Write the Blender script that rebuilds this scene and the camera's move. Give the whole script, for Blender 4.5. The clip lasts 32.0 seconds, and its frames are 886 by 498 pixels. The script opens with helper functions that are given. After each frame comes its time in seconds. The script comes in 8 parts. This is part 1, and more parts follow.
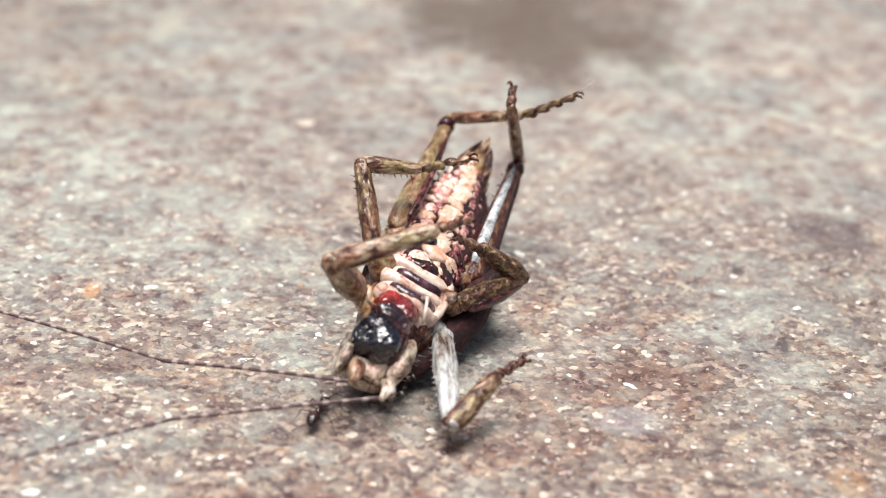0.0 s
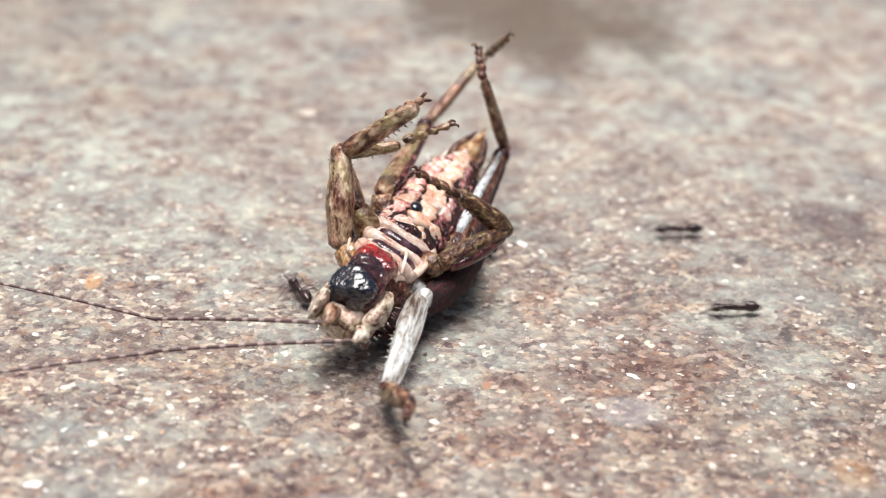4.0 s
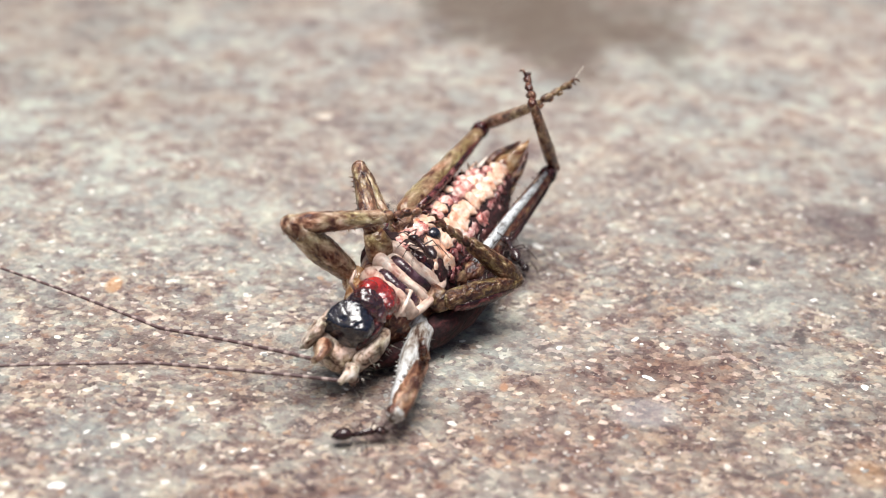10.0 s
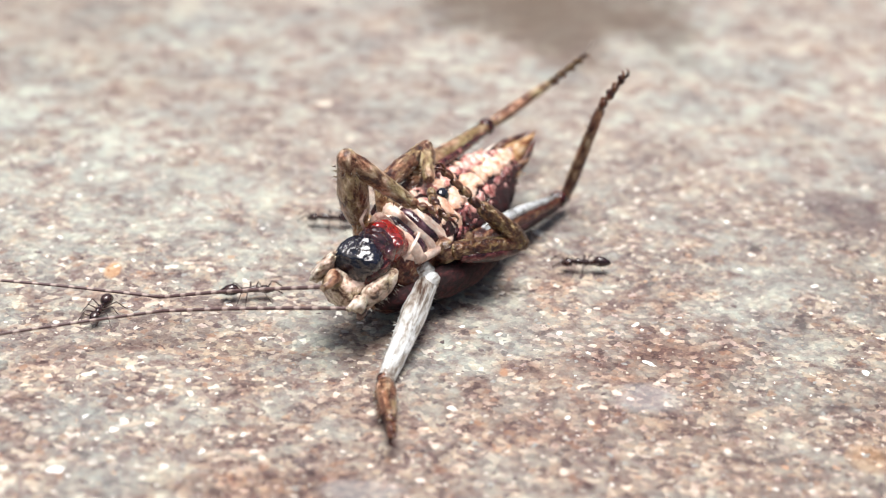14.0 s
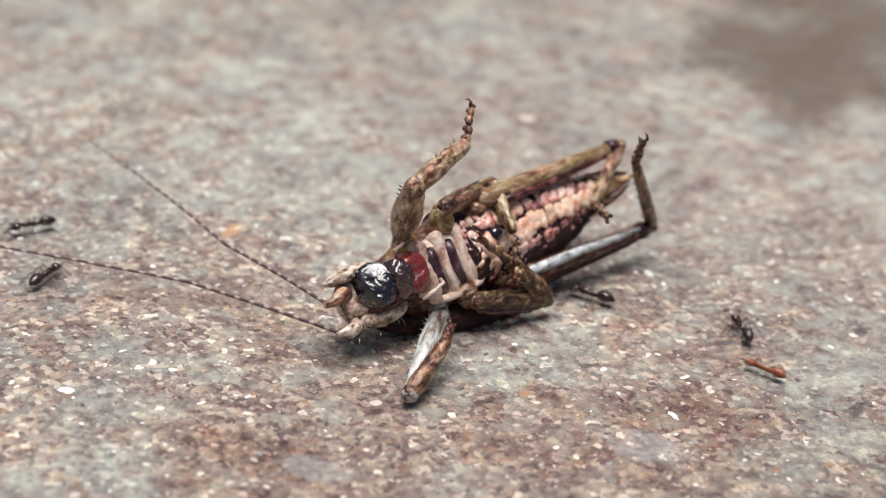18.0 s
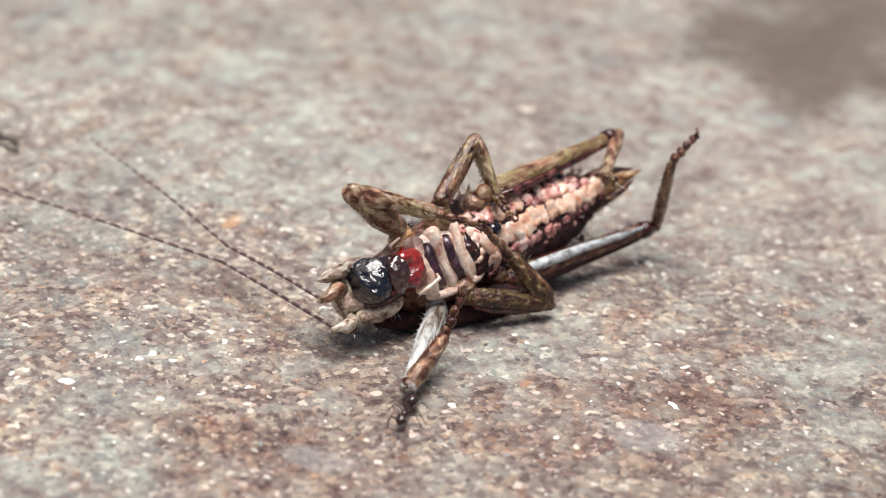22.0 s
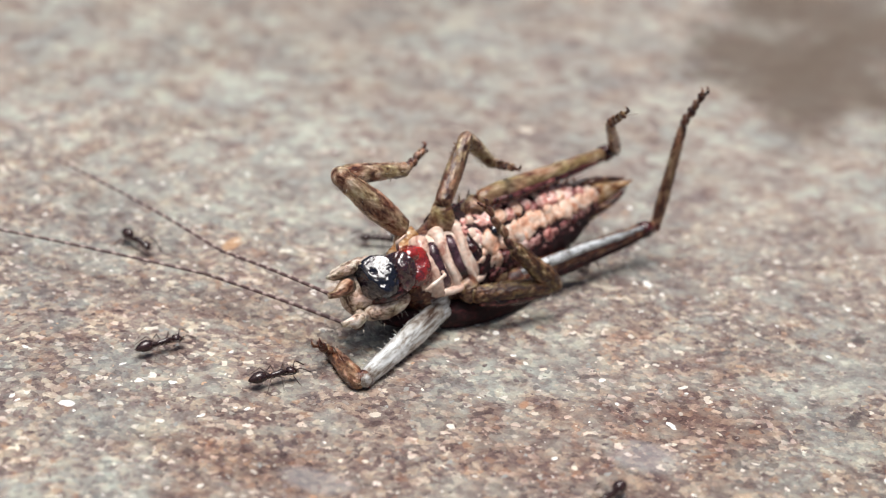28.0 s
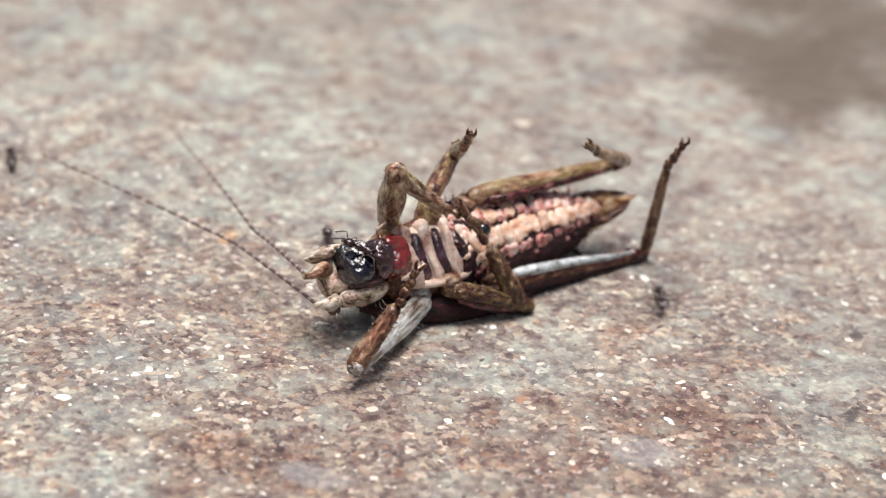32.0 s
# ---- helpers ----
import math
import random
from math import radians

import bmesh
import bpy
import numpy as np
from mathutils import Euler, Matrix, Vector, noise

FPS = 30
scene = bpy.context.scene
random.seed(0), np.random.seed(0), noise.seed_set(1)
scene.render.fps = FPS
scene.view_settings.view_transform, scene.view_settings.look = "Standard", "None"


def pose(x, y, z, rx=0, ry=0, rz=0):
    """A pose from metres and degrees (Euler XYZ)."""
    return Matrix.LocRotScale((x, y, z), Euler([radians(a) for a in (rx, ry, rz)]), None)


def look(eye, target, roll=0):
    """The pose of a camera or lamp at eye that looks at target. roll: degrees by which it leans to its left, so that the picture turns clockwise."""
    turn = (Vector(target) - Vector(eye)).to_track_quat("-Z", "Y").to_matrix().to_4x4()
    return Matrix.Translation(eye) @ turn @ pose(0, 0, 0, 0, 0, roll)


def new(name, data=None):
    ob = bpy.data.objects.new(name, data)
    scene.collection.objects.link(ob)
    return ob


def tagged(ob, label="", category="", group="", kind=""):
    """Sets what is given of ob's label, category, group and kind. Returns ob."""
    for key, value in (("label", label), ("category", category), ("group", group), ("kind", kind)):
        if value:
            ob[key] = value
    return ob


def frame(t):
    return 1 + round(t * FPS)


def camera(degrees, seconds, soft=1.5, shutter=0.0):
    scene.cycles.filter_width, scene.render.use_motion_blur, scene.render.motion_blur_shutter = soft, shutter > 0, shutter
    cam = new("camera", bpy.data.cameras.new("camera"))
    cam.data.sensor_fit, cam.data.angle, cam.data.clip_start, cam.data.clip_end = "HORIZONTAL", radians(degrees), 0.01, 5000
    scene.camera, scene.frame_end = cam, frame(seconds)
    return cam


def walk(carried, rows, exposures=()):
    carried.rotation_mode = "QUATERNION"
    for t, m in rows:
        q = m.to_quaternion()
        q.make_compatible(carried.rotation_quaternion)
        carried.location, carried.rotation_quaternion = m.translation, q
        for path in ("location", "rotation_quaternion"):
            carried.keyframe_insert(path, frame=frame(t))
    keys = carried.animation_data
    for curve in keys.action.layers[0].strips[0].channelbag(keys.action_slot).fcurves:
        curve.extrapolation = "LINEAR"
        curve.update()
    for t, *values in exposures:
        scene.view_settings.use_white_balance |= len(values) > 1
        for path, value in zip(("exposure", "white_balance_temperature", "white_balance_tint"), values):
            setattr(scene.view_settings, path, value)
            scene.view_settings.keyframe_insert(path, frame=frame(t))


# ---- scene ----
# The place: a weathered concrete slab, a bush cricket on its back, ants round it.
cam = camera(25.945, 32.0, soft=1.1, shutter=0.4)
cam.data.dof.use_dof = True
cam.data.dof.focus_distance = 0.119
cam.data.dof.aperture_fstop = 34.0
walk(cam, [
    (0, pose(0.000581, -0.112454, 0.058503, 63.819, -2.423, 1.341)),
    (0.5, pose(0.000775, -0.112044, 0.058319, 63.743, -2.471, 1.25)),
    (1, pose(0.000725, -0.112141, 0.058416, 63.559, -2.34, 1.37)),
    (1.5, pose(0.000834, -0.112039, 0.05853, 63.535, -2.33, 1.359)),
    (2, pose(0.000796, -0.112043, 0.058606, 63.539, -2.406, 1.352)),
    (2.5, pose(0.000725, -0.112225, 0.058758, 63.657, -2.275, 1.339)),
    (4.5, pose(0.000441, -0.112054, 0.058482, 63.403, -2.349, 1.333)),
    (5, pose(0.000527, -0.112587, 0.059095, 63.737, -2.105, 1.612)),
    (5.5, pose(0.000124, -0.113599, 0.059691, 64.13, -2.11, 1.664)),
    (6, pose(0.000034, -0.113441, 0.059382, 63.722, -2.136, 1.729)),
    (6.5, pose(-0.000027, -0.11358, 0.059149, 63.641, -2.132, 1.834)),
    (7, pose(0.000031, -0.113327, 0.058917, 63.483, -2.215, 1.778)),
    (7.5, pose(0.000062, -0.113461, 0.059096, 63.624, -2.174, 1.763)),
    (8, pose(0.000007, -0.113609, 0.059274, 63.733, -2.072, 1.768)),
    (8.5, pose(0.000062, -0.11345, 0.059087, 63.725, -2.185, 1.708)),
    (9, pose(0.000279, -0.113101, 0.058966, 63.476, -2.211, 1.624)),
    (9.5, pose(0.000059, -0.113161, 0.058971, 63.447, -2.209, 1.633)),
    (10, pose(0.000101, -0.113094, 0.059362, 63.384, -2.118, 1.596)),
    (10.5, pose(-0.000065, -0.113291, 0.059183, 63.548, -2.091, 1.6)),
    (11, pose(0.000061, -0.113145, 0.05923, 63.487, -2.082, 1.577)),
    (11.5, pose(-0.000059, -0.113068, 0.059015, 63.236, -2.133, 1.605)),
    (12, pose(-0.000065, -0.113237, 0.05901, 63.337, -2.07, 1.661)),
    (12.5, pose(0.001014, -0.112932, 0.059077, 63.519, -2.177, 1.417)),
    (13, pose(0.000345, -0.113117, 0.059029, 63.384, -2.13, 1.549)),
    (13.5, pose(0.000287, -0.11305, 0.058807, 63.14, -2.126, 1.636)),
    (14, pose(0.00014, -0.113096, 0.058605, 63.263, -2.138, 1.605)),
    (14.5, pose(-0.000009, -0.113207, 0.058744, 63.439, -2.157, 1.585)),
    (16.5, pose(0.032354, -0.109503, 0.060461, 63.718, -4.424, 20.93)),
    (17, pose(0.032415, -0.109611, 0.060452, 62.718, -4.288, 21.478)),
    (17.5, pose(0.031913, -0.109785, 0.06035, 62.997, -4.045, 21.556)),
    (18, pose(0.031945, -0.109931, 0.060701, 63.053, -3.978, 21.696)),
    (18.5, pose(0.032198, -0.110651, 0.061283, 64.002, -3.797, 21.592)),
    (19, pose(0.032364, -0.110484, 0.060988, 63.629, -3.905, 21.54)),
    (19.5, pose(0.032529, -0.11012, 0.060791, 63.347, -3.957, 21.576)),
    (20, pose(0.0324, -0.110083, 0.060693, 63.179, -3.992, 21.551)),
    (20.5, pose(0.032448, -0.109983, 0.060573, 63.037, -3.932, 21.608)),
    (21, pose(0.032161, -0.110066, 0.06033, 63.049, -3.871, 21.672)),
    (21.5, pose(0.032143, -0.110023, 0.060539, 62.969, -3.925, 21.643)),
    (22, pose(0.03204, -0.109993, 0.060536, 62.862, -3.887, 21.676)),
    (22.5, pose(0.031907, -0.110014, 0.060502, 62.89, -3.918, 21.704)),
    (23, pose(0.032004, -0.110021, 0.060196, 63.021, -3.918, 21.719)),
    (23.5, pose(0.031841, -0.110094, 0.06028, 63.047, -4, 21.711)),
    (24, pose(0.031867, -0.109927, 0.061077, 62.908, -3.858, 21.682)),
    (24.5, pose(0.031849, -0.110009, 0.060868, 63.118, -3.887, 21.592)),
    (25, pose(0.031708, -0.109856, 0.060833, 62.844, -3.843, 21.676)),
    (25.5, pose(0.031646, -0.109862, 0.060839, 62.859, -3.82, 21.729)),
    (27.5, pose(0.031663, -0.109835, 0.061208, 63.027, -3.916, 21.57)),
    (28, pose(0.032461, -0.110166, 0.061035, 63.368, -3.714, 21.734)),
    (28.5, pose(0.032291, -0.110048, 0.061225, 63.213, -3.752, 21.714)),
    (29, pose(0.032128, -0.110089, 0.061221, 63.293, -3.743, 21.643)),
    (29.5, pose(0.032176, -0.110058, 0.061401, 63.186, -3.807, 21.671)),
    (30, pose(0.032224, -0.110129, 0.061146, 63.256, -3.831, 21.652)),
    (30.5, pose(0.032104, -0.110165, 0.061341, 63.218, -3.679, 21.655)),
    (31, pose(0.032076, -0.110113, 0.061607, 63.324, -3.715, 21.617)),
    (31.5, pose(0.032177, -0.110122, 0.061472, 63.3, -3.676, 21.658)),
    (32, pose(0.032066, -0.109921, 0.061011, 63.121, -3.876, 21.577)),
], [(0, 0.83), (1, 0.87), (2, 0.89), (5, 0.75), (6, 0.67), (7, 0.79), (9, 0.8), (11, 0.8), (12, 0.94), (14, 0.96), (17, 0.73), (18, 0.53), (19, 0.41), (20, 0.57), (22, 0.65), (24, 0.57), (28, 0.55), (29, 0.57), (30, 0.69), (31, 0.61), (32, 0.69)])

# ---------------------------------------------------------------- light
world = bpy.data.worlds.new("sky")
scene.world = world
world.use_nodes = True
wn = world.node_tree.nodes
sky = wn.new("ShaderNodeTexSky")
sky.sky_type = "NISHITA"
sky.sun_disc = False
sky.sun_elevation = radians(87)
sky.sun_rotation = radians(-70)
sky.air_density, sky.dust_density, sky.ozone_density = 1.0, 8.0, 1.0
wn["Background"].inputs["Strength"].default_value = 0.05
world.node_tree.links.new(sky.outputs["Color"], wn["Background"].inputs["Color"])

sun_data = bpy.data.lights.new("sun", "SUN")
sun_data.energy = 2.68
sun_data.angle = radians(36)
sun_data.color = (1.0, 0.978, 0.968)
sun = new("sun", sun_data)
sun.matrix_world = look((0.0, 0.04, 1.0), (0, 0, 0))

# ---------------------------------------------------------------- materials


def material(name, rough=0.5, metal=0.0, spec=0.5, coat=0.0):
    m = bpy.data.materials.new(name)
    m.use_nodes = True
    b = m.node_tree.nodes["Principled BSDF"]
    b.inputs["Roughness"].default_value = rough
    b.inputs["Metallic"].default_value = metal
    b.inputs["Specular IOR Level"].default_value = spec
    b.inputs["Coat Weight"].default_value = coat
    b.inputs["Coat Roughness"].default_value = 0.06
    return m


def node(m, kind, **values):
    n = m.node_tree.nodes.new("ShaderNode" + kind)
    for key, value in values.items():
        n.inputs[key.replace("_", " ")].default_value = value
    return n


def link(m, a, b):
    m.node_tree.links.new(a, b)


def ramp(m, fac, stops, smooth="LINEAR"):
    n = m.node_tree.nodes.new("ShaderNodeValToRGB")
    n.color_ramp.interpolation = smooth
    while len(n.color_ramp.elements) < len(stops):
        n.color_ramp.elements.new(0.5)
    for e, (p, c) in zip(n.color_ramp.elements, stops):
        e.position, e.color = p, (*c, 1)
    link(m, fac, n.inputs["Fac"])
    return n.outputs["Color"]


def mix(m, fac, a, b, mode="MIX"):
    n = m.node_tree.nodes.new("ShaderNodeMix")
    n.data_type, n.blend_type = "RGBA", mode
    for slot, v in ((0, fac), (6, a), (7, b)):
        if isinstance(v, (int, float)):
            n.inputs[slot].default_value = v
        elif isinstance(v, tuple):
            n.inputs[slot].default_value = (*v, 1)
        else:
            link(m, v, n.inputs[slot])
    return n.outputs[2]


def maths(m, kind, a, b=0.0):
    n = m.node_tree.nodes.new("ShaderNodeMath")
    n.operation = kind
    for slot, v in ((0, a), (1, b)):
        if isinstance(v, (int, float)):
            n.inputs[slot].default_value = v
        else:
            link(m, v, n.inputs[slot])
    return n.outputs[0]


def bump(m, height, strength, distance):
    n = node(m, "Bump", Strength=strength, Distance=distance)
    link(m, height, n.inputs["Height"])
    link(m, n.outputs["Normal"], m.node_tree.nodes["Principled BSDF"].inputs["Normal"])


def cuticle(name, stops, size=1.0, rough=0.45, relief=0.000045, coat=0.0, mottle=0.0, run_length=0.6):
    """Insect skin: patches of size mm, fine speckles and grain."""
    m = material(name, rough, coat=coat)
    at = m.node_tree.nodes.new("ShaderNodeTexCoord").outputs["Object"]
    info = m.node_tree.nodes.new("ShaderNodeObjectInfo").outputs["Random"]
    run = m.node_tree.nodes.new("ShaderNodeMapping")
    run.inputs["Scale"].default_value = (run_length, 1.0, 1.0)
    link(m, at, run.inputs["Vector"])
    shift = m.node_tree.nodes.new("ShaderNodeVectorMath")
    link(m, run.outputs[0], shift.inputs[0])
    link(m, info, shift.inputs[1])
    at = shift.outputs[0]
    big = node(m, "TexNoise", Scale=1250.0 / size, Detail=5.0, Roughness=0.66, Distortion=0.4)
    fine = node(m, "TexNoise", Scale=4200.0 / size, Detail=3.0)
    hue = node(m, "TexNoise", Scale=620.0 / size, Detail=3.0)
    cells = node(m, "TexVoronoi", Scale=2400.0 / size)
    for n in (big, fine, cells, hue):
        link(m, at, n.inputs["Vector"])
    base = ramp(m, big.outputs["Fac"], stops)
    if mottle:
        turned = ramp(m, hue.outputs["Fac"], [(0.37, (1.06, 0.72, 0.66)), (0.5, (1.02, 0.91, 0.87)), (0.64, (0.98, 0.98, 0.74))])
        base = mix(m, mottle, base, mix(m, 1.0, base, turned, "MULTIPLY"))
    base = mix(m, 0.35, base, ramp(m, fine.outputs["Fac"], [(0.3, (0.25, 0.25, 0.25)), (0.7, (1, 1, 1))]), "MULTIPLY")
    link(m, base, m.node_tree.nodes["Principled BSDF"].inputs["Base Color"])
    rest = maths(m, "ADD", maths(m, "MULTIPLY", fine.outputs["Fac"], 0.6), cells.outputs["Distance"])
    rest = maths(m, "ADD", rest, maths(m, "MULTIPLY", big.outputs["Fac"], 1.5))
    bump(m, rest, 0.9, relief)
    return m


def concrete(name):
    """Worn concrete: sand grains of many colours in grey cement, patches, stains."""
    m = material(name, 0.72, spec=0.35)
    at = m.node_tree.nodes.new("ShaderNodeTexCoord").outputs["Object"]
    warp = node(m, "TexNoise", Scale=2600.0, Detail=3.0)
    link(m, at, warp.inputs["Vector"])
    moved = m.node_tree.nodes.new("ShaderNodeVectorMath")
    moved.operation = "MULTIPLY_ADD"
    link(m, warp.outputs["Color"], moved.inputs[0])
    moved.inputs[1].default_value = (0.0005, 0.0005, 0.0005)
    link(m, at, moved.inputs[2])
    grain = node(m, "TexVoronoi", Scale=2350.0, Randomness=1.0)
    small = node(m, "TexVoronoi", Scale=5200.0, Randomness=1.0)
    chip = node(m, "TexVoronoi", Scale=1350.0, Randomness=1.0)
    patch = node(m, "TexNoise", Scale=75.0, Detail=6.0, Roughness=0.62, Distortion=0.6)
    wide = node(m, "TexNoise", Scale=24.0, Detail=4.0, Roughness=0.55)
    rust = node(m, "TexNoise", Scale=210.0, Detail=5.0, Roughness=0.6)
    clump = node(m, "TexNoise", Scale=330.0, Detail=7.0, Roughness=0.68, Distortion=0.3)
    blot = node(m, "TexNoise", Scale=620.0, Detail=5.0, Roughness=0.65, Distortion=0.4)
    for n in (grain, small, chip):
        link(m, moved.outputs[0], n.inputs["Vector"])
    for n in (patch, wide, rust, clump, blot):
        link(m, at, n.inputs["Vector"])
    picks = []
    for n in (grain, small, chip):
        p = m.node_tree.nodes.new("ShaderNodeSeparateColor")
        link(m, n.outputs["Color"], p.inputs[0])
        picks.append(p.outputs)
    sand = ramp(m, picks[0][0], [(0.0, (0.095, 0.070, 0.075)), (0.13, (0.185, 0.148, 0.148)), (0.30, (0.275, 0.265, 0.242)), (0.46, (0.225, 0.190, 0.180)), (0.55, (0.375, 0.335, 0.278)),
                                 (0.70, (0.30, 0.305, 0.285)), (0.78, (0.50, 0.46, 0.39)), (0.87, (0.35, 0.25, 0.185)), (0.91, (0.60, 0.565, 0.495)), (0.965, (0.82, 0.80, 0.74))], "CONSTANT")
    sand2 = ramp(m, picks[1][0], [(0.0, (0.12, 0.092, 0.094)), (0.18, (0.21, 0.178, 0.168)), (0.42, (0.29, 0.27, 0.24)), (0.62, (0.27, 0.275, 0.26)), (0.80, (0.42, 0.385, 0.325)), (0.95, (0.66, 0.63, 0.56))], "CONSTANT")
    base = mix(m, 0.30, sand, sand2)
    # the slab is worn smoother and dustier further back
    place = m.node_tree.nodes.new("ShaderNodeSeparateXYZ")
    link(m, at, place.inputs[0])
    back = maths(m, "ADD", place.outputs[1], maths(m, "MULTIPLY", maths(m, "SUBTRACT", patch.outputs["Fac"], 0.5), 0.05))
    smooth = ramp(m, back, [(0.0, (0, 0, 0)), (0.024, (1, 1, 1))])
    dust = ramp(m, clump.outputs["Fac"], [(0.36, (0.225, 0.190, 0.188)), (0.45, (0.285, 0.262, 0.245)), (0.54, (0.315, 0.310, 0.290)), (0.63, (0.43, 0.39, 0.335))])
    base = mix(m, maths(m, "MULTIPLY", smooth, 0.72), base, dust)
    # grey-green cement between the sandy places, ragged at its edges
    cement = mix(m, 0.42, (0.282, 0.312, 0.298), base)
    skin = maths(m, "ADD", maths(m, "MULTIPLY", clump.outputs["Fac"], 0.55), maths(m, "MULTIPLY", patch.outputs["Fac"], 0.45))
    grey = ramp(m, skin, [(0.485, (0, 0, 0)), (0.535, (1, 1, 1))])
    base = mix(m, maths(m, "MULTIPLY", grey, 0.82), mix(m, 1.0, base, (1.02, 0.98, 0.96), "MULTIPLY"), cement)
    warm = ramp(m, rust.outputs["Fac"], [(0.50, (0, 0, 0)), (0.64, (1, 1, 1))])
    base = mix(m, maths(m, "MULTIPLY", warm, 0.5), base, mix(m, 1.0, base, (1.06, 0.92, 0.82), "MULTIPLY"))
    blots = ramp(m, blot.outputs["Fac"], [(0.34, (0.55, 0.46, 0.47)), (0.45, (0.90, 0.86, 0.85)), (0.54, (1.03, 1.06, 1.03)), (0.64, (1.22, 1.28, 1.22))])
    base = mix(m, 1.0, base, blots, "MULTIPLY")
    mottle = node(m, "TexNoise", Scale=170.0, Detail=3.0, Roughness=0.5)
    link(m, at, mottle.inputs["Vector"])
    base = mix(m, 1.0, base, ramp(m, mottle.outputs["Fac"], [(0.38, (0.84, 0.83, 0.85)), (0.5, (0.99, 0.97, 0.96)), (0.62, (1.13, 1.12, 1.10))]), "MULTIPLY")
    # pale chips, rounded, here and there
    pale = maths(m, "MULTIPLY", maths(m, "GREATER_THAN", picks[2][1], 0.86), maths(m, "LESS_THAN", chip.outputs["Distance"], maths(m, "MULTIPLY", picks[2][2], 0.42)))
    base = mix(m, maths(m, "MULTIPLY", pale, maths(m, "SUBTRACT", 1.0, maths(m, "MULTIPLY", smooth, 0.6))), base, ramp(m, picks[2][0], [(0.0, (0.62, 0.57, 0.49)), (0.4, (0.82, 0.79, 0.72)), (0.85, (0.55, 0.38, 0.26))], "CONSTANT"))
    dim = ramp(m, wide.outputs["Fac"], [(0.32, (0.82, 0.78, 0.78)), (0.68, (1.10, 1.13, 1.11))])
    base = mix(m, 1.0, base, dim, "MULTIPLY")
    # broad tints of the sand: brown dirt, darker patches, shade painted nearest the camera
    for x, y, rx, ry, colour, depth in ((0.0093, -0.0066, 0.0149, 0.0076, (0.86, 0.77, 0.76), 0.85),
                                          # darker brown to the front right of the cricket
                                          (0.0065, -0.014, 0.0072, 0.0077, (0.78, 0.67, 0.66), 0.7),
                                          # shade over the nearest ground, put into the colour
                                          (0.014, -0.024, 0.042, 0.019, (0.78, 0.68, 0.66), 0.8),
                                          (0.034, -0.010, 0.024, 0.024, (0.80, 0.77, 0.76), 0.8),
                                          (-0.045, 0.050, 0.034, 0.040, (0.86, 0.86, 0.85), 0.9),
                                          (-0.0107, -0.0264, 0.0065, 0.0019, (0.8, 0.62, 0.52), 0.5)):
        gap = m.node_tree.nodes.new("ShaderNodeMapping")
        gap.inputs["Location"].default_value = (-x / rx, -y / ry, 0)
        gap.inputs["Scale"].default_value = (1 / rx, 1 / ry, 0)
        link(m, at, gap.inputs["Vector"])
        far = m.node_tree.nodes.new("ShaderNodeVectorMath")
        far.operation = "LENGTH"
        link(m, gap.outputs[0], far.inputs[0])
        edge = maths(m, "ADD", far.outputs["Value"], maths(m, "MULTIPLY", maths(m, "SUBTRACT", patch.outputs["Fac"], 0.5), 2.6))
        mask = ramp(m, edge, [(0.45, (1, 1, 1)), (1.0, (0, 0, 0))])
        base = mix(m, maths(m, "MULTIPLY", mask, depth), base, mix(m, 1.0, base, colour, "MULTIPLY"))
    # stains, each an uneven blot
    for x, y, rx, ry, colour, depth in ((0.0281, 0.0124, 0.0031, 0.0038, (0.08, 0.055, 0.06), 0.8),
                                          (0.0078, 0.06, 0.0148, 0.0186, (0.105, 0.078, 0.058), 0.85),
                                          (0.0014, 0.0546, 0.0083, 0.012, (0.105, 0.078, 0.058), 0.85),
                                          (0.0175, 0.0472, 0.0045, 0.0118, (0.105, 0.078, 0.058), 0.85),
                                          (0.0088, 0.0505, 0.0055, 0.0164, (0.105, 0.078, 0.058), 0.8),
                                          (0.0063, 0.0743, 0.0108, 0.0156, (0.105, 0.078, 0.058), 0.85),
                                          (0.0205, 0.0058, 0.0007, 0.0007, (0.05, 0.045, 0.045), 0.9),
                                          (0.0222, -0.0048, 0.0005, 0.0014, (0.06, 0.05, 0.05), 0.9),
                                          (0.0239, -0.0206, 0.0013, 0.0018, (0.42, 0.25, 0.12), 0.45),
                                          (-0.0224, -0.0019, 0.0005, 0.0012, (0.5, 0.27, 0.12), 0.8),
                                          (0.0032, -0.0125, 0.0004, 0.0007, (0.42, 0.2, 0.1), 0.8),
                                          (0.0115, -0.0149, 0.0024, 0.0019, (0.4, 0.41, 0.42), 0.4),
                                          (-0.0042, -0.0261, 0.0023, 0.0011, (0.38, 0.4, 0.41), 0.4)):
        gap = m.node_tree.nodes.new("ShaderNodeMapping")
        gap.inputs["Location"].default_value = (-x / rx, -y / ry, 0)
        gap.inputs["Scale"].default_value = (1 / rx, 1 / ry, 0)
        link(m, at, gap.inputs["Vector"])
        far = m.node_tree.nodes.new("ShaderNodeVectorMath")
        far.operation = "LENGTH"
        link(m, gap.outputs[0], far.inputs[0])
        edge = maths(m, "ADD", far.outputs["Value"], maths(m, "MULTIPLY", maths(m, "SUBTRACT", patch.outputs["Fac"], 0.5), 2.2))
        edge = maths(m, "ADD", edge, maths(m, "MULTIPLY", maths(m, "SUBTRACT", rust.outputs["Fac"], 0.5), 0.9))
        mask = ramp(m, edge, [(0.55, (1, 1, 1)), (1.0, (0, 0, 0))])
        base = mix(m, maths(m, "MULTIPLY", mask, depth), base, mix(m, 0.22, colour, base))
